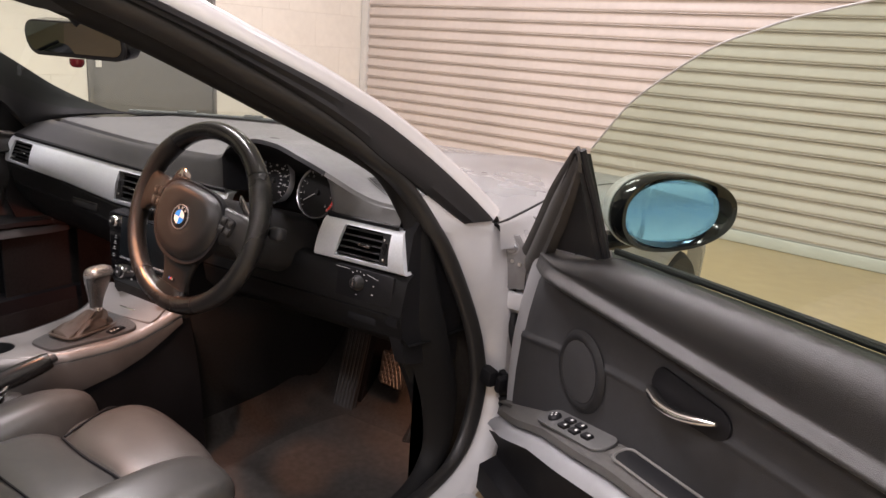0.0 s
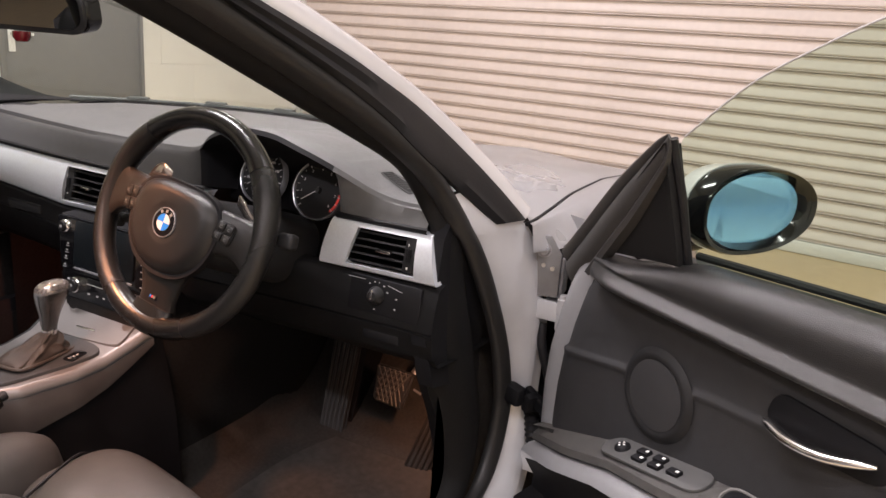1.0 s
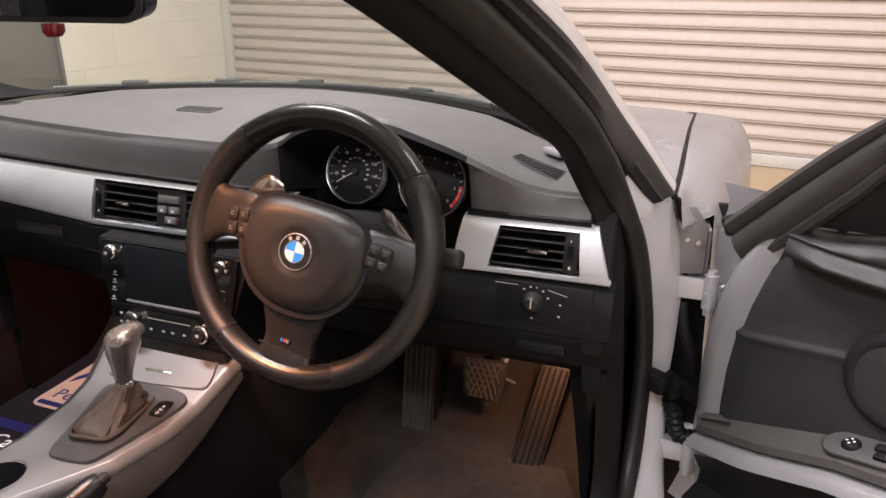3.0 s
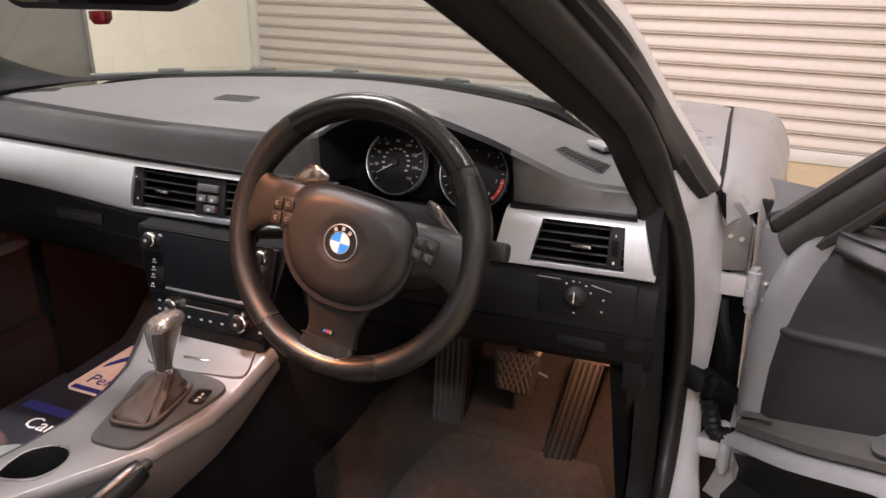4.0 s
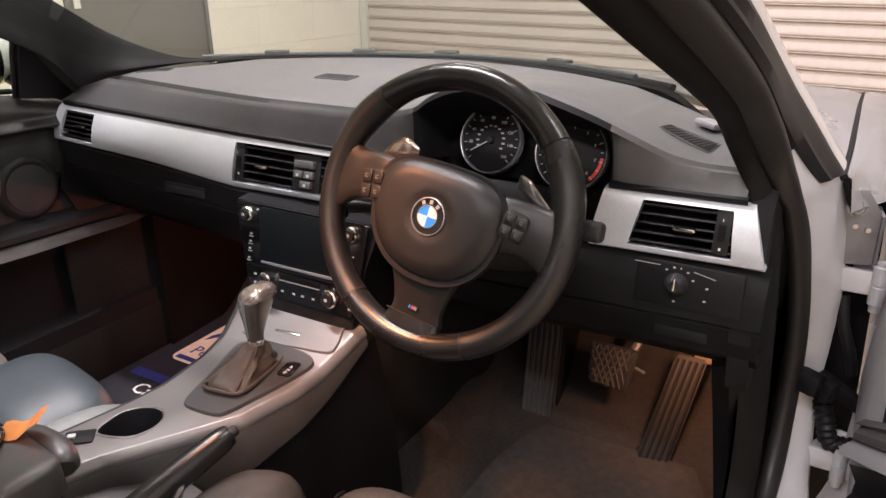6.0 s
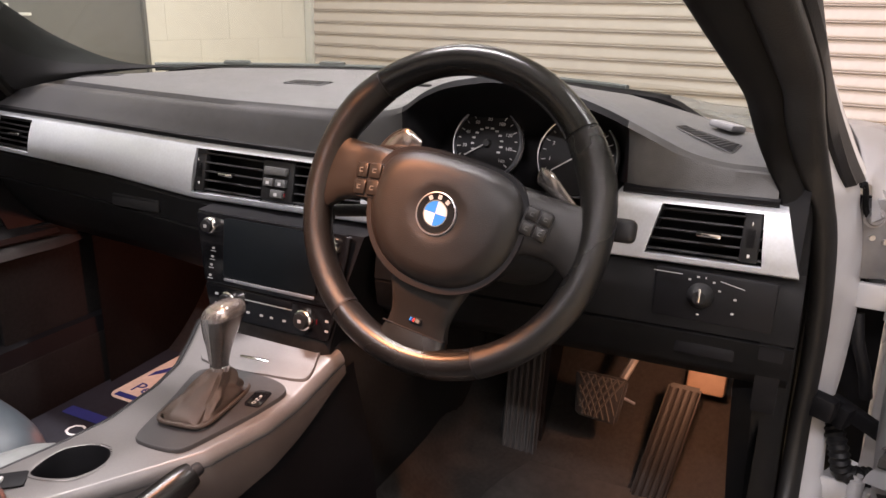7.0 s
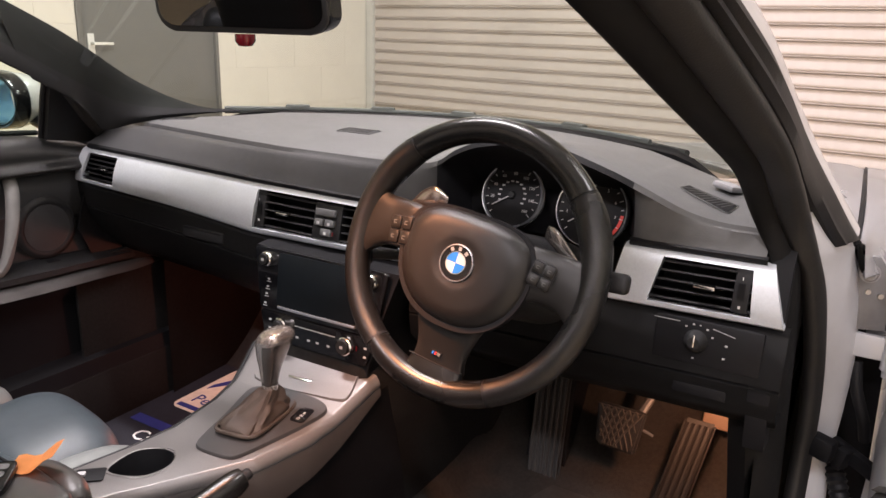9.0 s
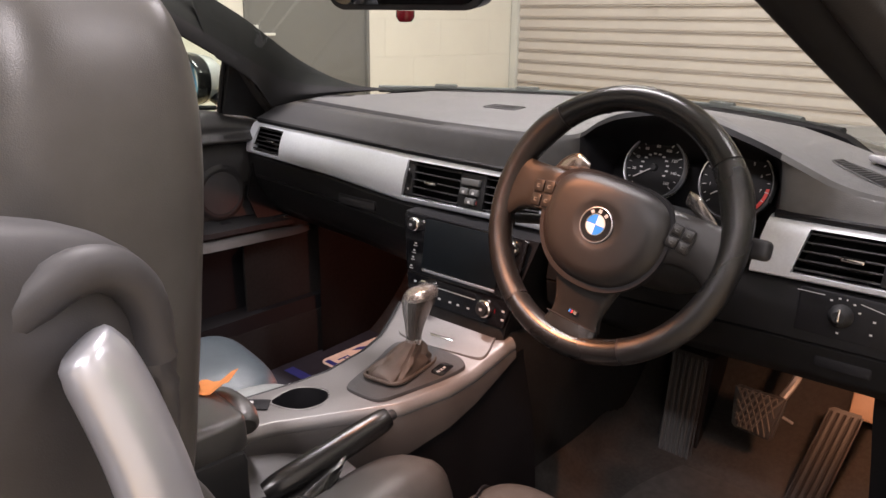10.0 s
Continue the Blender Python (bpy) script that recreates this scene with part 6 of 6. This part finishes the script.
def car_door(side, angle, label):
    D = door_place(side, angle)
    d = thing("side_door", D(0.6, 0.05, 0.25), label, "car door", "car doors")
    S = np.linspace(0.0, 1.0, 26)
    length = 1.20
    front = lambda z: lerp(z, (0.30, 0.50, 0.58, 0.66, 0.74, 0.84, 0.90), (0.118, 0.096, 0.092, 0.097, 0.116, 0.150, 0.172))
    sill = lambda s: lerp(s, (0.1, 0.387, 0.584, 0.761, 0.9, 1.25), (0.895, 0.916, 0.930, 0.942, 0.950, 0.962))
    # outer skin
    rows = []
    for f in S:
        r = []
        for z, n in ((0.27, 0.06), (0.34, 0.015), (0.5, 0.0), (0.66, 0.0), (0.78, 0.008), (0.86, 0.035), (0.90, 0.06)):
            r.append(D(0.0 + 0.03 * (z > 0.8) + (length) * f, n - 0.006, z + (0.03 * f if z > 0.7 else 0)))
        rows.append(r)
    bm = skin([spline(r, 16) for r in rows])
    bmesh.ops.solidify(bm, geom=bm.faces[:], thickness=0.004)
    part("door_skin", bm, M_PAINT, d, "silver painted outer skin")
    # painted inner frame edge at the hinge side
    rows = [[D(front(z) + e, n, z) for e, n in ((-0.044, 0.0), (-0.048, 0.045), (-0.038, 0.080), (-0.018, 0.098), (0.002, 0.104), (0.03, 0.100))] for z in np.linspace(0.30, 0.865, 24)]
    bm = skin([spline(r, 10) for r in rows])
    bmesh.ops.solidify(bm, geom=bm.faces[:], thickness=0.003)
    part("door_frame_edge", bm, M_PAINT_IN, d, "silver painted door edge")
    # door card
    rows = []
    for f in S:
        r = []
        for q in range(16):
            s = front(0.6) + (length - front(0.6)) * f
            seam = lerp(s, (0.06, 0.10, 0.285, 0.455, 0.56, 0.75, 1.2), (0.675, 0.683, 0.723, 0.753, 0.762, 0.775, 0.79))
            z = (0.30 + (seam - 0.315) * q / 6) if q <= 6 else (seam - 0.010, seam - 0.005, seam - 0.001, seam + 0.003, seam + 0.009)[q - 7] if q <= 11 else seam + 0.009 + (0.846 - seam - 0.009) * (q - 11) / 4
            s = front(z) + (length - front(z)) * f
            n = 0.112 + 0.004 * min(1, (seam - 0.015 - z) / 0.2 if z < seam - 0.015 else 0)
            n += (0.0045, 0.0065, 0.006, 0.002, 0.0)[q - 7] if 7 <= q <= 11 else (0.0035 if q < 7 else 0)
            n -= 0.012 * max(0, (z - 0.80) / 0.046) ** 2
            r.append(D(s, n - 0.03 * math.exp(-f / 0.012), z))
        rows.append(r)
    part("door_card", skin(rows), M_DOORCARD, d, "black fabric door card")
    # soft upper roll from the crease to the sill
    rows = []
    for f in np.linspace(0, 1, 30):
        s = 0.192 + (length - 0.192) * f
        zt = lerp(s, (0.19, 0.25, 0.33, 0.387), (0.874, 0.880, 0.900, 0.916)) if s < 0.387 else sill(s)
        zc = lerp(s, (0.14, 0.275, 0.487, 1.2), (0.846, 0.842, 0.845, 0.850))
        k = min(1, f / 0.06)
        h = zt - zc
        r = [D(s, 0.098, zc - 0.008), D(s, 0.118 + 0.012 * k, zc - 0.008), D(s, 0.124 + 0.020 * k, zc - 0.002), D(s, 0.124 + 0.021 * k, zc + 0.004), D(s, 0.122 + 0.014 * k, zc + 0.012), D(s, 0.119 + 0.010 * k, zc + 0.020), D(s, 0.119 + 0.011 * k, zc + max(0.024, 0.50 * h)), D(s, 0.116 + 0.008 * k, zc + max(0.026, 0.72 * h)), D(s, 0.106 + 0.003 * k, zc + max(0.027, 0.92 * h)), D(s, 0.086, zt), D(s, 0.066, zt - 0.004)]
        rows.append(spline(r, 31))
    part("upper_roll", skin(rows), M_DOORTOP, d, "dark grey soft door top")
    part("window_seal", tube([D(s, 0.070, sill(s) + 0.004) for s in np.linspace(0.36, length, 24)], 0.006, 8), M_RUBBER, d)
    # speaker in the card
    def disc(s, z, r, n, name, mat, prof, lab=""):
        o = D(s, n, z)
        m = frame_at(o, D(s + 1, n, z) - o, D(s, n, z + 1) - o)
        if (D(s, n + 1, z) - o).dot(m.to_3x3() @ Vector((0, 0, 1))) < 0:
            m = m @ pose(0, 0, 0, 180, 0, 0)
        return part(name, lathe([(r * a, b) for a, b in prof], m, 44), mat, d, lab)
    sp = (0.372, 0.712) if side > 0 else (0.400, 0.716)
    sr = 0.118 if side > 0 else 0.128
    disc(*sp, 0.066, sr, "speaker_bezel", M_PLASTIC, ((0.80, 0.005), (0.88, 0.0075), (0.97, 0.006), (1.08, 0.0)))
    disc(*sp, 0.066, sr, "speaker_grille", M_DOORCARD, ((0.0, 0.0085), (0.5, 0.008), (0.80, 0.006), (0.81, 0.0)), "round black speaker grille")
    # armrest: soft top, switches, silver strip and pull pocket
    top = lambda s: lerp(s, (0.05, 0.339, 0.56, 0.75, 1.2), (0.488, 0.598, 0.648, 0.668, 0.67))
    if side < 0:
        top = lambda s: lerp(s, (0.05, 0.30, 0.56, 1.2), (0.612, 0.628, 0.640, 0.655))
    rows = []
    for f in np.linspace(0, 1, 30):
        s = 0.090 + 0.918 * f
        z = top(s)
        w = 0.118 + lerp(f, (0, 0.15, 0.4, 1), (0.004, 0.040, 0.055, 0.055))
        rows.append([D(s, 0.105, z + 0.014), D(s, 0.125, z + 0.012), D(s, w - 0.012, z + 0.004), D(s, w, z - 0.004), D(s, w + 0.002, z - 0.016), D(s, w - 0.004, z - 0.022)])
    bm = skin(rows)
    bmesh.ops.solidify(bm, geom=bm.faces[:], thickness=0.004)
    # on the closed door the armrest is coloured darker in place of shade
    part("armrest", bm, M_ARM if side > 0 else M_DOORCARD, d, "dark grey soft armrest")
    rows = []
    for f in np.linspace(0, 1, 30):
        s = 0.084 + 0.918 * f
        z = top(s) - 0.022
        w = 0.120 + lerp(f, (0, 0.15, 0.4, 1), (0.004, 0.042, 0.058, 0.058))
        h = lerp(f, (0, 0.1, 0.5, 1), (0.016, 0.020, 0.022, 0.022))
        rows.append([D(s, w - 0.014, z - 0.002), D(s, w + 0.001, z - 0.003), D(s, w + 0.012, z - h * 0.5), D(s, w + 0.018, z - h), D(s, w - 0.01, z - h - 0.004)])
    bm = skin(rows)
    bmesh.ops.solidify(bm, geom=bm.faces[:], thickness=0.004)
    # the closed door's strip is likewise toned down for shade
    part("armrest_strip", bm, M_CONSOLE if side < 0 else M_PAINT_IN, d, "satin silver strip under the armrest")
    rows = [[D(s, 0.150, top(s) - 0.048), D(s, 0.125, top(s) - 0.09), D(s, 0.128, 0.40), D(s, 0.165, 0.385), D(s, 0.168, 0.33), D(s, 0.11, 0.30)] for s in np.linspace(0.11, 1.15, 20)]
    part("door_pocket", skin(rows), M_DARK, d, "black door bin")
    def on_arm(s, w, up):
        a, b = D(s, w, top(s) + up), D(s + 0.02, w, top(s + 0.02) + up)
        return frame_at(a, b - a, D(s, w - 0.02, top(s) + up + 0.005) - a)
    if side > 0:
        m = on_arm(0.405, 0.140, 0.010)
        pl = part("switch_panel", prism(rounded(0.205, 0.050, 0.022), 0.004, 0.0015, m @ pose(0.004, 0, 0)), M_ENDFACE, d, "black window switch panel")
        for i, (x, y) in enumerate(((-0.022, 0.008), (-0.016, -0.009), (0.012, 0.008), (0.018, -0.009), (0.052, -0.006))):
            k = part("window_switch", rbox(0.022, 0.014, 0.007, 0.002, m=m @ pose(x, y, 0.006)), M_DARK, pl)
            part("switch_light", rbox(0.005, 0.004, 0.0006, 0, m=m @ pose(x + 0.007, y, 0.0098)), M_WHITE, k)
        q = on_arm(0.66, 0.142, 0.006)
        pk = part("pull_pocket", prism(rounded(0.240, 0.030, 0.012), 0.007, 0.001, q), M_DARK, d, "deep black pull pocket in the armrest")
        part("pocket_lip", tube([q @ Vector((x, y, 0.007)) for x, y in rounded(0.246, 0.036, 0.014)], 0.0022, 6), M_ARM, pk)
        k = part("mirror_switch", lathe(((0, 0.008), (0.008, 0.008), (0.012, 0.005), (0.013, 0.0)), m @ pose(-0.062, 0.0, 0.003), 20), M_DARK, pl)
        for x, y in ((0.005, 0), (-0.005, 0), (0, 0.005), (0, -0.005)):
            part("mirror_arrow", rbox(0.003, 0.0025, 0.0006, 0, m=m @ pose(-0.062 + x, y, 0.0113)), M_WHITE, k)
    else:
        m = on_arm(0.40, 0.140, 0.010)
        part("window_switch", rbox(0.030, 0.014, 0.007, 0.002, m=m @ pose(0, 0, 0.004)), M_DARK, d)
    # inner release: cup and chrome lever
    o = D(0.635, 0.116, 0.782)
    m = frame_at(o, D(1.635, 0.116, 0.80) - o, D(0.635, 0.116, 1.782) - o)
    if (D(0.635, 1.116, 0.782) - o).dot(m.to_3x3() @ Vector((0, 0, 1))) < 0:
        m = m @ pose(0, 0, 0, 180, 0, 0)
    cup = part("release_cup", prism([(x * 1, y * (1 - 0.2 * x / 0.08)) for x, y in rounded(0.160, 0.052, 0.025, 6)], 0.004, 0.002, m @ pose(0, 0, -0.001)), M_DARK, d, "black release cup")
    lev = spline([D(0.560, 0.124, 0.772), D(0.60, 0.138, 0.770), D(0.65, 0.142, 0.776), D(0.705, 0.132, 0.792)], 16)
    part("release_lever", tube(lev, [0.007, 0.009, 0.010, 0.010, 0.010, 0.0105, 0.0105, 0.0105, 0.0105, 0.010, 0.010, 0.0095, 0.009, 0.008, 0.006, 0.004], 12, flat=0.7), M_CHROME, cup, "bright chrome release lever")
    if side < 0:
        gh = spline([D(0.462, 0.120, 0.83), D(0.477, 0.150, 0.80), D(0.497, 0.165, 0.73), D(0.52, 0.16, 0.66), D(0.55, 0.14, 0.63)], 18)
        part("grab_handle", tube(gh, 0.014, 10, flat=0.8), M_ARM, d, "pale curved grab handle")
    # sail panel at the front corner of the window
    tip = (0.372, 0.170, 1.082)
    A, B = D(0.130, 0.100, 0.872), D(0.362, 0.100, 0.905)
    T = D(*tip)
    rows = []
    for f in np.linspace(0, 1, 12):
        a, b = A.lerp(T, f), B.lerp(T, f)
        up = (D(0, 1, 0) - D(0, 0, 0))
        rows.append([a - up * 0.02, a + up * 0.004, a.lerp(b, 0.12) + up * 0.010, a.lerp(b, 0.25) + up * 0.003, a.lerp(b, 0.85) + up * 0.003, b + up * 0.008, b - up * 0.02])
    part("sail_panel", skin(rows), M_PLASTIC, d, "black triangular mirror sail panel")
    line = spline([(0.075, 0.082, 0.835), (0.15, 0.104, 0.905), (0.25, 0.136, 0.995), (0.33, 0.160, 1.060), (0.372, 0.174, 1.092)], 26)
    rows = []
    for i, q in enumerate(line):
        f = i / 25
        g = lerp(f, (0, 0.5, 0.85, 1.0), (1.0, 0.80, 0.42, 0.10))
        rows.append([D(q.x + 0.65 * u * g, q.y + n * g, q.z - 0.76 * u * g) for u, n in ((-0.016, -0.030), (-0.018, 0.002), (-0.010, 0.010), (0.002, 0.009), (0.008, 0.003), (0.014, 0.010), (0.030, 0.014), (0.044, 0.012), (0.053, 0.005), (0.059, 0.010), (0.070, 0.008), (0.074, -0.012), (0.035, -0.032))])
    part("sail_rail", skin(rows, ring=True, caps=True), M_SAILRAIL, d, "charcoal rubber rail along the sail panel")
    o = D(0.072, 0.050, 0.842)
    part("rail_cap", rbox(0.055, 0.040, 0.034, 0.007, 3, m=frame_at(o, D(0.072, 1, 0.842) - o, D(1.07, 0.05, 1.4) - o)), M_RUBBER, d, "black rubber cap on the rail's end")
    part("sail_rail", tube([D(0.366, 0.092, 0.905), D(0.374, 0.13, 1.0), D(0.376, 0.168, 1.088)], 0.006, 8), M_RUBBER, d)
    # window glass
    edge = [(0.385, 1.092), (0.49, 1.167), (0.584, 1.214), (0.664, 1.247), (0.734, 1.266), (0.80, 1.280), (0.95, 1.300), (1.1, 1.305), (1.19, 1.29)]
    rows = []
    for s, zt in [(0.372, 1.06)] + edge:
        zb = sill(s) - 0.02
        r = []
        for f in np.linspace(0, 1, 8):
            z = zb + (zt - zb) * f
            r.append(D(s, 0.070 + lerp(z, (0.88, 1.08, 1.31), (0.0, 0.085, 0.135)), z))
        rows.append(r)
    g = part("window_glass", skin([list(r) for r in zip(*[spline(c, 40) for c in zip(*rows)])]), M_DOORGLASS, d, "green tinted window glass, raised")
    g.visible_shadow = False
    gtop = [r for r in spline([D(s, 0.070 + lerp(z, (0.88, 1.08, 1.31), (0.0, 0.085, 0.135)), z) for s, z in edge], 50)]
    part("glass_edge", tube(gtop, 0.0013, 6), M_MARK, d)
    # mirror on its foot
    c0 = D(0.335, -0.058 if side > 0 else -0.135, 0.976)
    back = D(0.335, 0, 0) - D(1.335, 0, 0)          # away from the eye
    wide = D(0, -1, 0) - D(0, 0, 0)              # out from the car
    upv = Vector((0, 0, 1))
    sh = []
    for f, k in ((-0.012, 0.90), (-0.016, 0.97), (-0.010, 1.0), (0.02, 0.99), (0.06, 0.88), (0.09, 0.62), (0.105, 0.25), (0.108, 0.03)):
        sh.append([c0 + back * f + wide * (0.123 * k * math.copysign(abs(math.cos(t)) ** 0.9, math.cos(t)) + 0.012 * (1 - k)) + upv * (0.067 * k * math.copysign(abs(math.sin(t)) ** 0.85, math.sin(t)) * (1 - 0.12 * math.cos(t))) for t in (2 * math.pi * j / 48 for j in range(48))])
    inn = [[c0 + back * f + wide * (0.123 * k * math.cos(t) - off) + upv * (0.067 * k2 * math.copysign(abs(math.sin(t)) ** 0.85, math.sin(t))) for t in (2 * math.pi * j / 48 for j in range(48))] for f, k, k2, off in ((-0.012, 0.90, 0.90, 0), (-0.004, 0.82, 0.84, 0.006), (0.010, 0.78, 0.80, 0.008))]
    mir = part("mirror_shell", merge(skin(sh, ring=True, caps=False), skin(inn, ring=True)), M_GLOSS, d, "gloss black door mirror shell")
    sw = radians(MIRROR_AIM[0]), radians(MIRROR_AIM[1])
    nrm = (-back) * math.cos(sw[0]) - wide * math.sin(sw[0])
    gx = wide * math.cos(sw[0]) - back * math.sin(sw[0])
    nrm = (nrm * math.cos(sw[1]) + upv * math.sin(sw[1])).normalized()
    gy = nrm.cross(gx).normalized()
    cg = c0 + back * 0.006 - wide * 0.008
    fan = [cg + gx * (0.100 * math.cos(t)) + gy * (0.0555 * math.copysign(abs(math.sin(t)) ** 0.85, math.sin(t))) for t in (2 * math.pi * j / 48 for j in range(48))]
    bm = bmesh.new()
    bm.faces.new([bm.verts.new(p) for p in fan])
    bmesh.ops.solidify(bm, geom=bm.faces[:], thickness=0.002)
    part("mirror_glass", bm, M_BLUEMIRROR, mir, "blue tinted mirror glass")
    cap = [[p + (p - c0).normalized() * 0.002 for p in r] for r in sh[3:]]
    bm = skin(cap, ring=True, caps=True)
    part("mirror_cap", bm, M_PAINT, mir, "silver mirror cap")
    part("mirror_foot", tube(spline([D(0.235, 0.075, 0.895), D(0.25, 0.03, 0.905), D(0.27, -0.01, 0.915), D(0.285, -0.05, 0.935)], 12), 0.026, 14, flat=0.7), M_GLOSS, mir)
    return d


MIRROR_AIM = (4, 0)
car_door(1, 55, "open silver car door with black card and chrome release lever")
MIRROR_AIM = (20, 4)
car_door(-1, 0, "closed silver car door with black card and grab handle")

# belt guide beside the driver's seat
bg = thing("seat_lever", (0.60, -0.78, 0.95), "pale satin grey folding lever on the seat shoulder", "seat lever")
bp = [Vector(p) for p in ((0.616, -0.764, 1.034), (0.619, -0.760, 1.026), (0.625, -0.755, 1.005), (0.631, -0.751, 0.98), (0.638, -0.748, 0.945), (0.645, -0.748, 0.89), (0.648, -0.755, 0.82))]
part("lever", tube(spline(bp, 28), [0.0105, 0.0135, 0.0145, 0.015] + [0.0155] * 24, 16, flat=0.7), M_LEVER, bg)
part("belt_arm", tube(spline([(0.595, -0.815, 0.99), (0.597, -0.790, 1.030), (0.600, -0.767, 1.049), (0.600, -0.750, 1.053), (0.599, -0.737, 1.044), (0.597, -0.731, 1.024), (0.595, -0.732, 0.98), (0.590, -0.742, 0.92)], 30), 0.0085, 12), M_SHOULDER, bg, "dark grey arched belt arm")
part("lever_housing", puff(0.06, 0.15, 0.20, 0.6, pose(0.578, -0.80, 0.975, -16, 4, 8), 32, 20), M_SHOULDER, bg, "black plastic shoulder housing")

# clear ticket holder at the corner of the screen
tk = thing("ticket_holder", (0.625, 0.36, 0.945), "small pale plastic clip at the corner of the dashboard", "clip")
part("clip", rbox(0.039, 0.034, 0.010, 0.004, m=pose(0.628, 0.375, 0.949, -8, 6, -30)), M_BRACKET, tk)

# framed poster on the back wall
po = thing("framed_poster", room(4.3, VW - 0.02, 1.6), "dark framed poster with a red panel on the white wall", "poster")
def back_box(name, u0, u1, z0, z1, d0, d1, mat):
    bm = rbox(u1 - u0, d1 - d0, z1 - z0, 0.004, m=Matrix.Translation(((u0 + u1) / 2, VW - (d0 + d1) / 2, (z0 + z1) / 2)))
    for v in bm.verts:
        v.co = room(*v.co)
    return part(name, bm, mat, po)
back_box("poster_frame", 3.75, 4.85, 1.25, 2.0, 0.0, 0.03, M_DARK)
back_box("poster_sheet", 3.80, 4.80, 1.30, 1.95, 0.03, 0.034, M_GUIDE)
back_box("poster_panel", 4.4, 4.74, 1.36, 1.89, 0.034, 0.037, M_RED)

# ---------------------------------------------------------------- pieces of the walls
def wall_mesh(name, pts_rows, mat):
    bm = skin(pts_rows)
    bmesh.ops.recalc_face_normals(bm, faces=bm.faces)
    me = bpy.data.meshes.new(name)
    bm.to_mesh(me)
    bm.free()
    me.materials.append(mat)
    return me


PITCH = 0.098
prof = [(-0.012, 0.0), (-0.012, 0.003), (0.005, 0.0042), (0.0085, 0.0075), (0.0065, 0.0115), (-0.002, 0.0132), (0.005, 0.0160), (0.0095, 0.021), (0.008, 0.032), (0.003, 0.050), (-0.003, 0.068), (-0.0055, 0.080), (-0.003, 0.089), (0.003, 0.0945), (-0.012, 0.098)]
me = wall_mesh("slat", [[RU * u + RV * (-n) * -1 + Vector((0, 0, z)) for n, z in prof] for u in (SH0 - 0.02, SH1 + 0.02)], M_SHUTTER)
me.polygons.foreach_set("use_smooth", [True] * len(me.polygons))
me.set_sharp_from_angle(angle=radians(50))
for i in range(30):
    ob = new("slat", me)
    ob.parent = shutter
    ob.matrix_parent_inverse = Matrix.Translation(-shutter.location)
    ob.location = room(0, 0, 0.088 + PITCH * i)

bh = 0.301


def block_mesh(w):
    b = rbox(0.02, w, bh, 0.0012, 1)
    me = bpy.data.meshes.new("block")
    b.transform(Matrix(((RU.x, RV.x, 0, 0), (RU.y, RV.y, 0, 0), (0, 0, 1, 0), (0, 0, 0, 1))))
    b.to_mesh(me)
    b.free()
    me.materials.append(M_BLOCK)
    return me


cache = {}
for row in range(12):
    z = 0.075 + 0.305 * row
    v = -0.30 * (row % 2)
    while v < VW:
        v0, v1 = max(v + 0.0003, 0.004), min(v + 0.6097, VW - 0.004)
        spans = [(v0, v1)]
        if z - bh / 2 < DZ:
            spans = [(v0, min(v1, DV0 - 0.003)), (max(v0, DV1 + 0.003), v1)]
        for a, b in spans:
            if b - a > 0.03:
                key_w = round(b - a, 3)
                if key_w not in cache:
                    cache[key_w] = block_mesh(key_w)
                ob = new("block", cache[key_w])
                ob.parent = wall_left
                ob.matrix_parent_inverse = Matrix.Translation(-wall_left.location)
                ob.location = room(-0.0125 + random.uniform(0, 0.0010), (a + b) / 2, z)
        v += 0.61
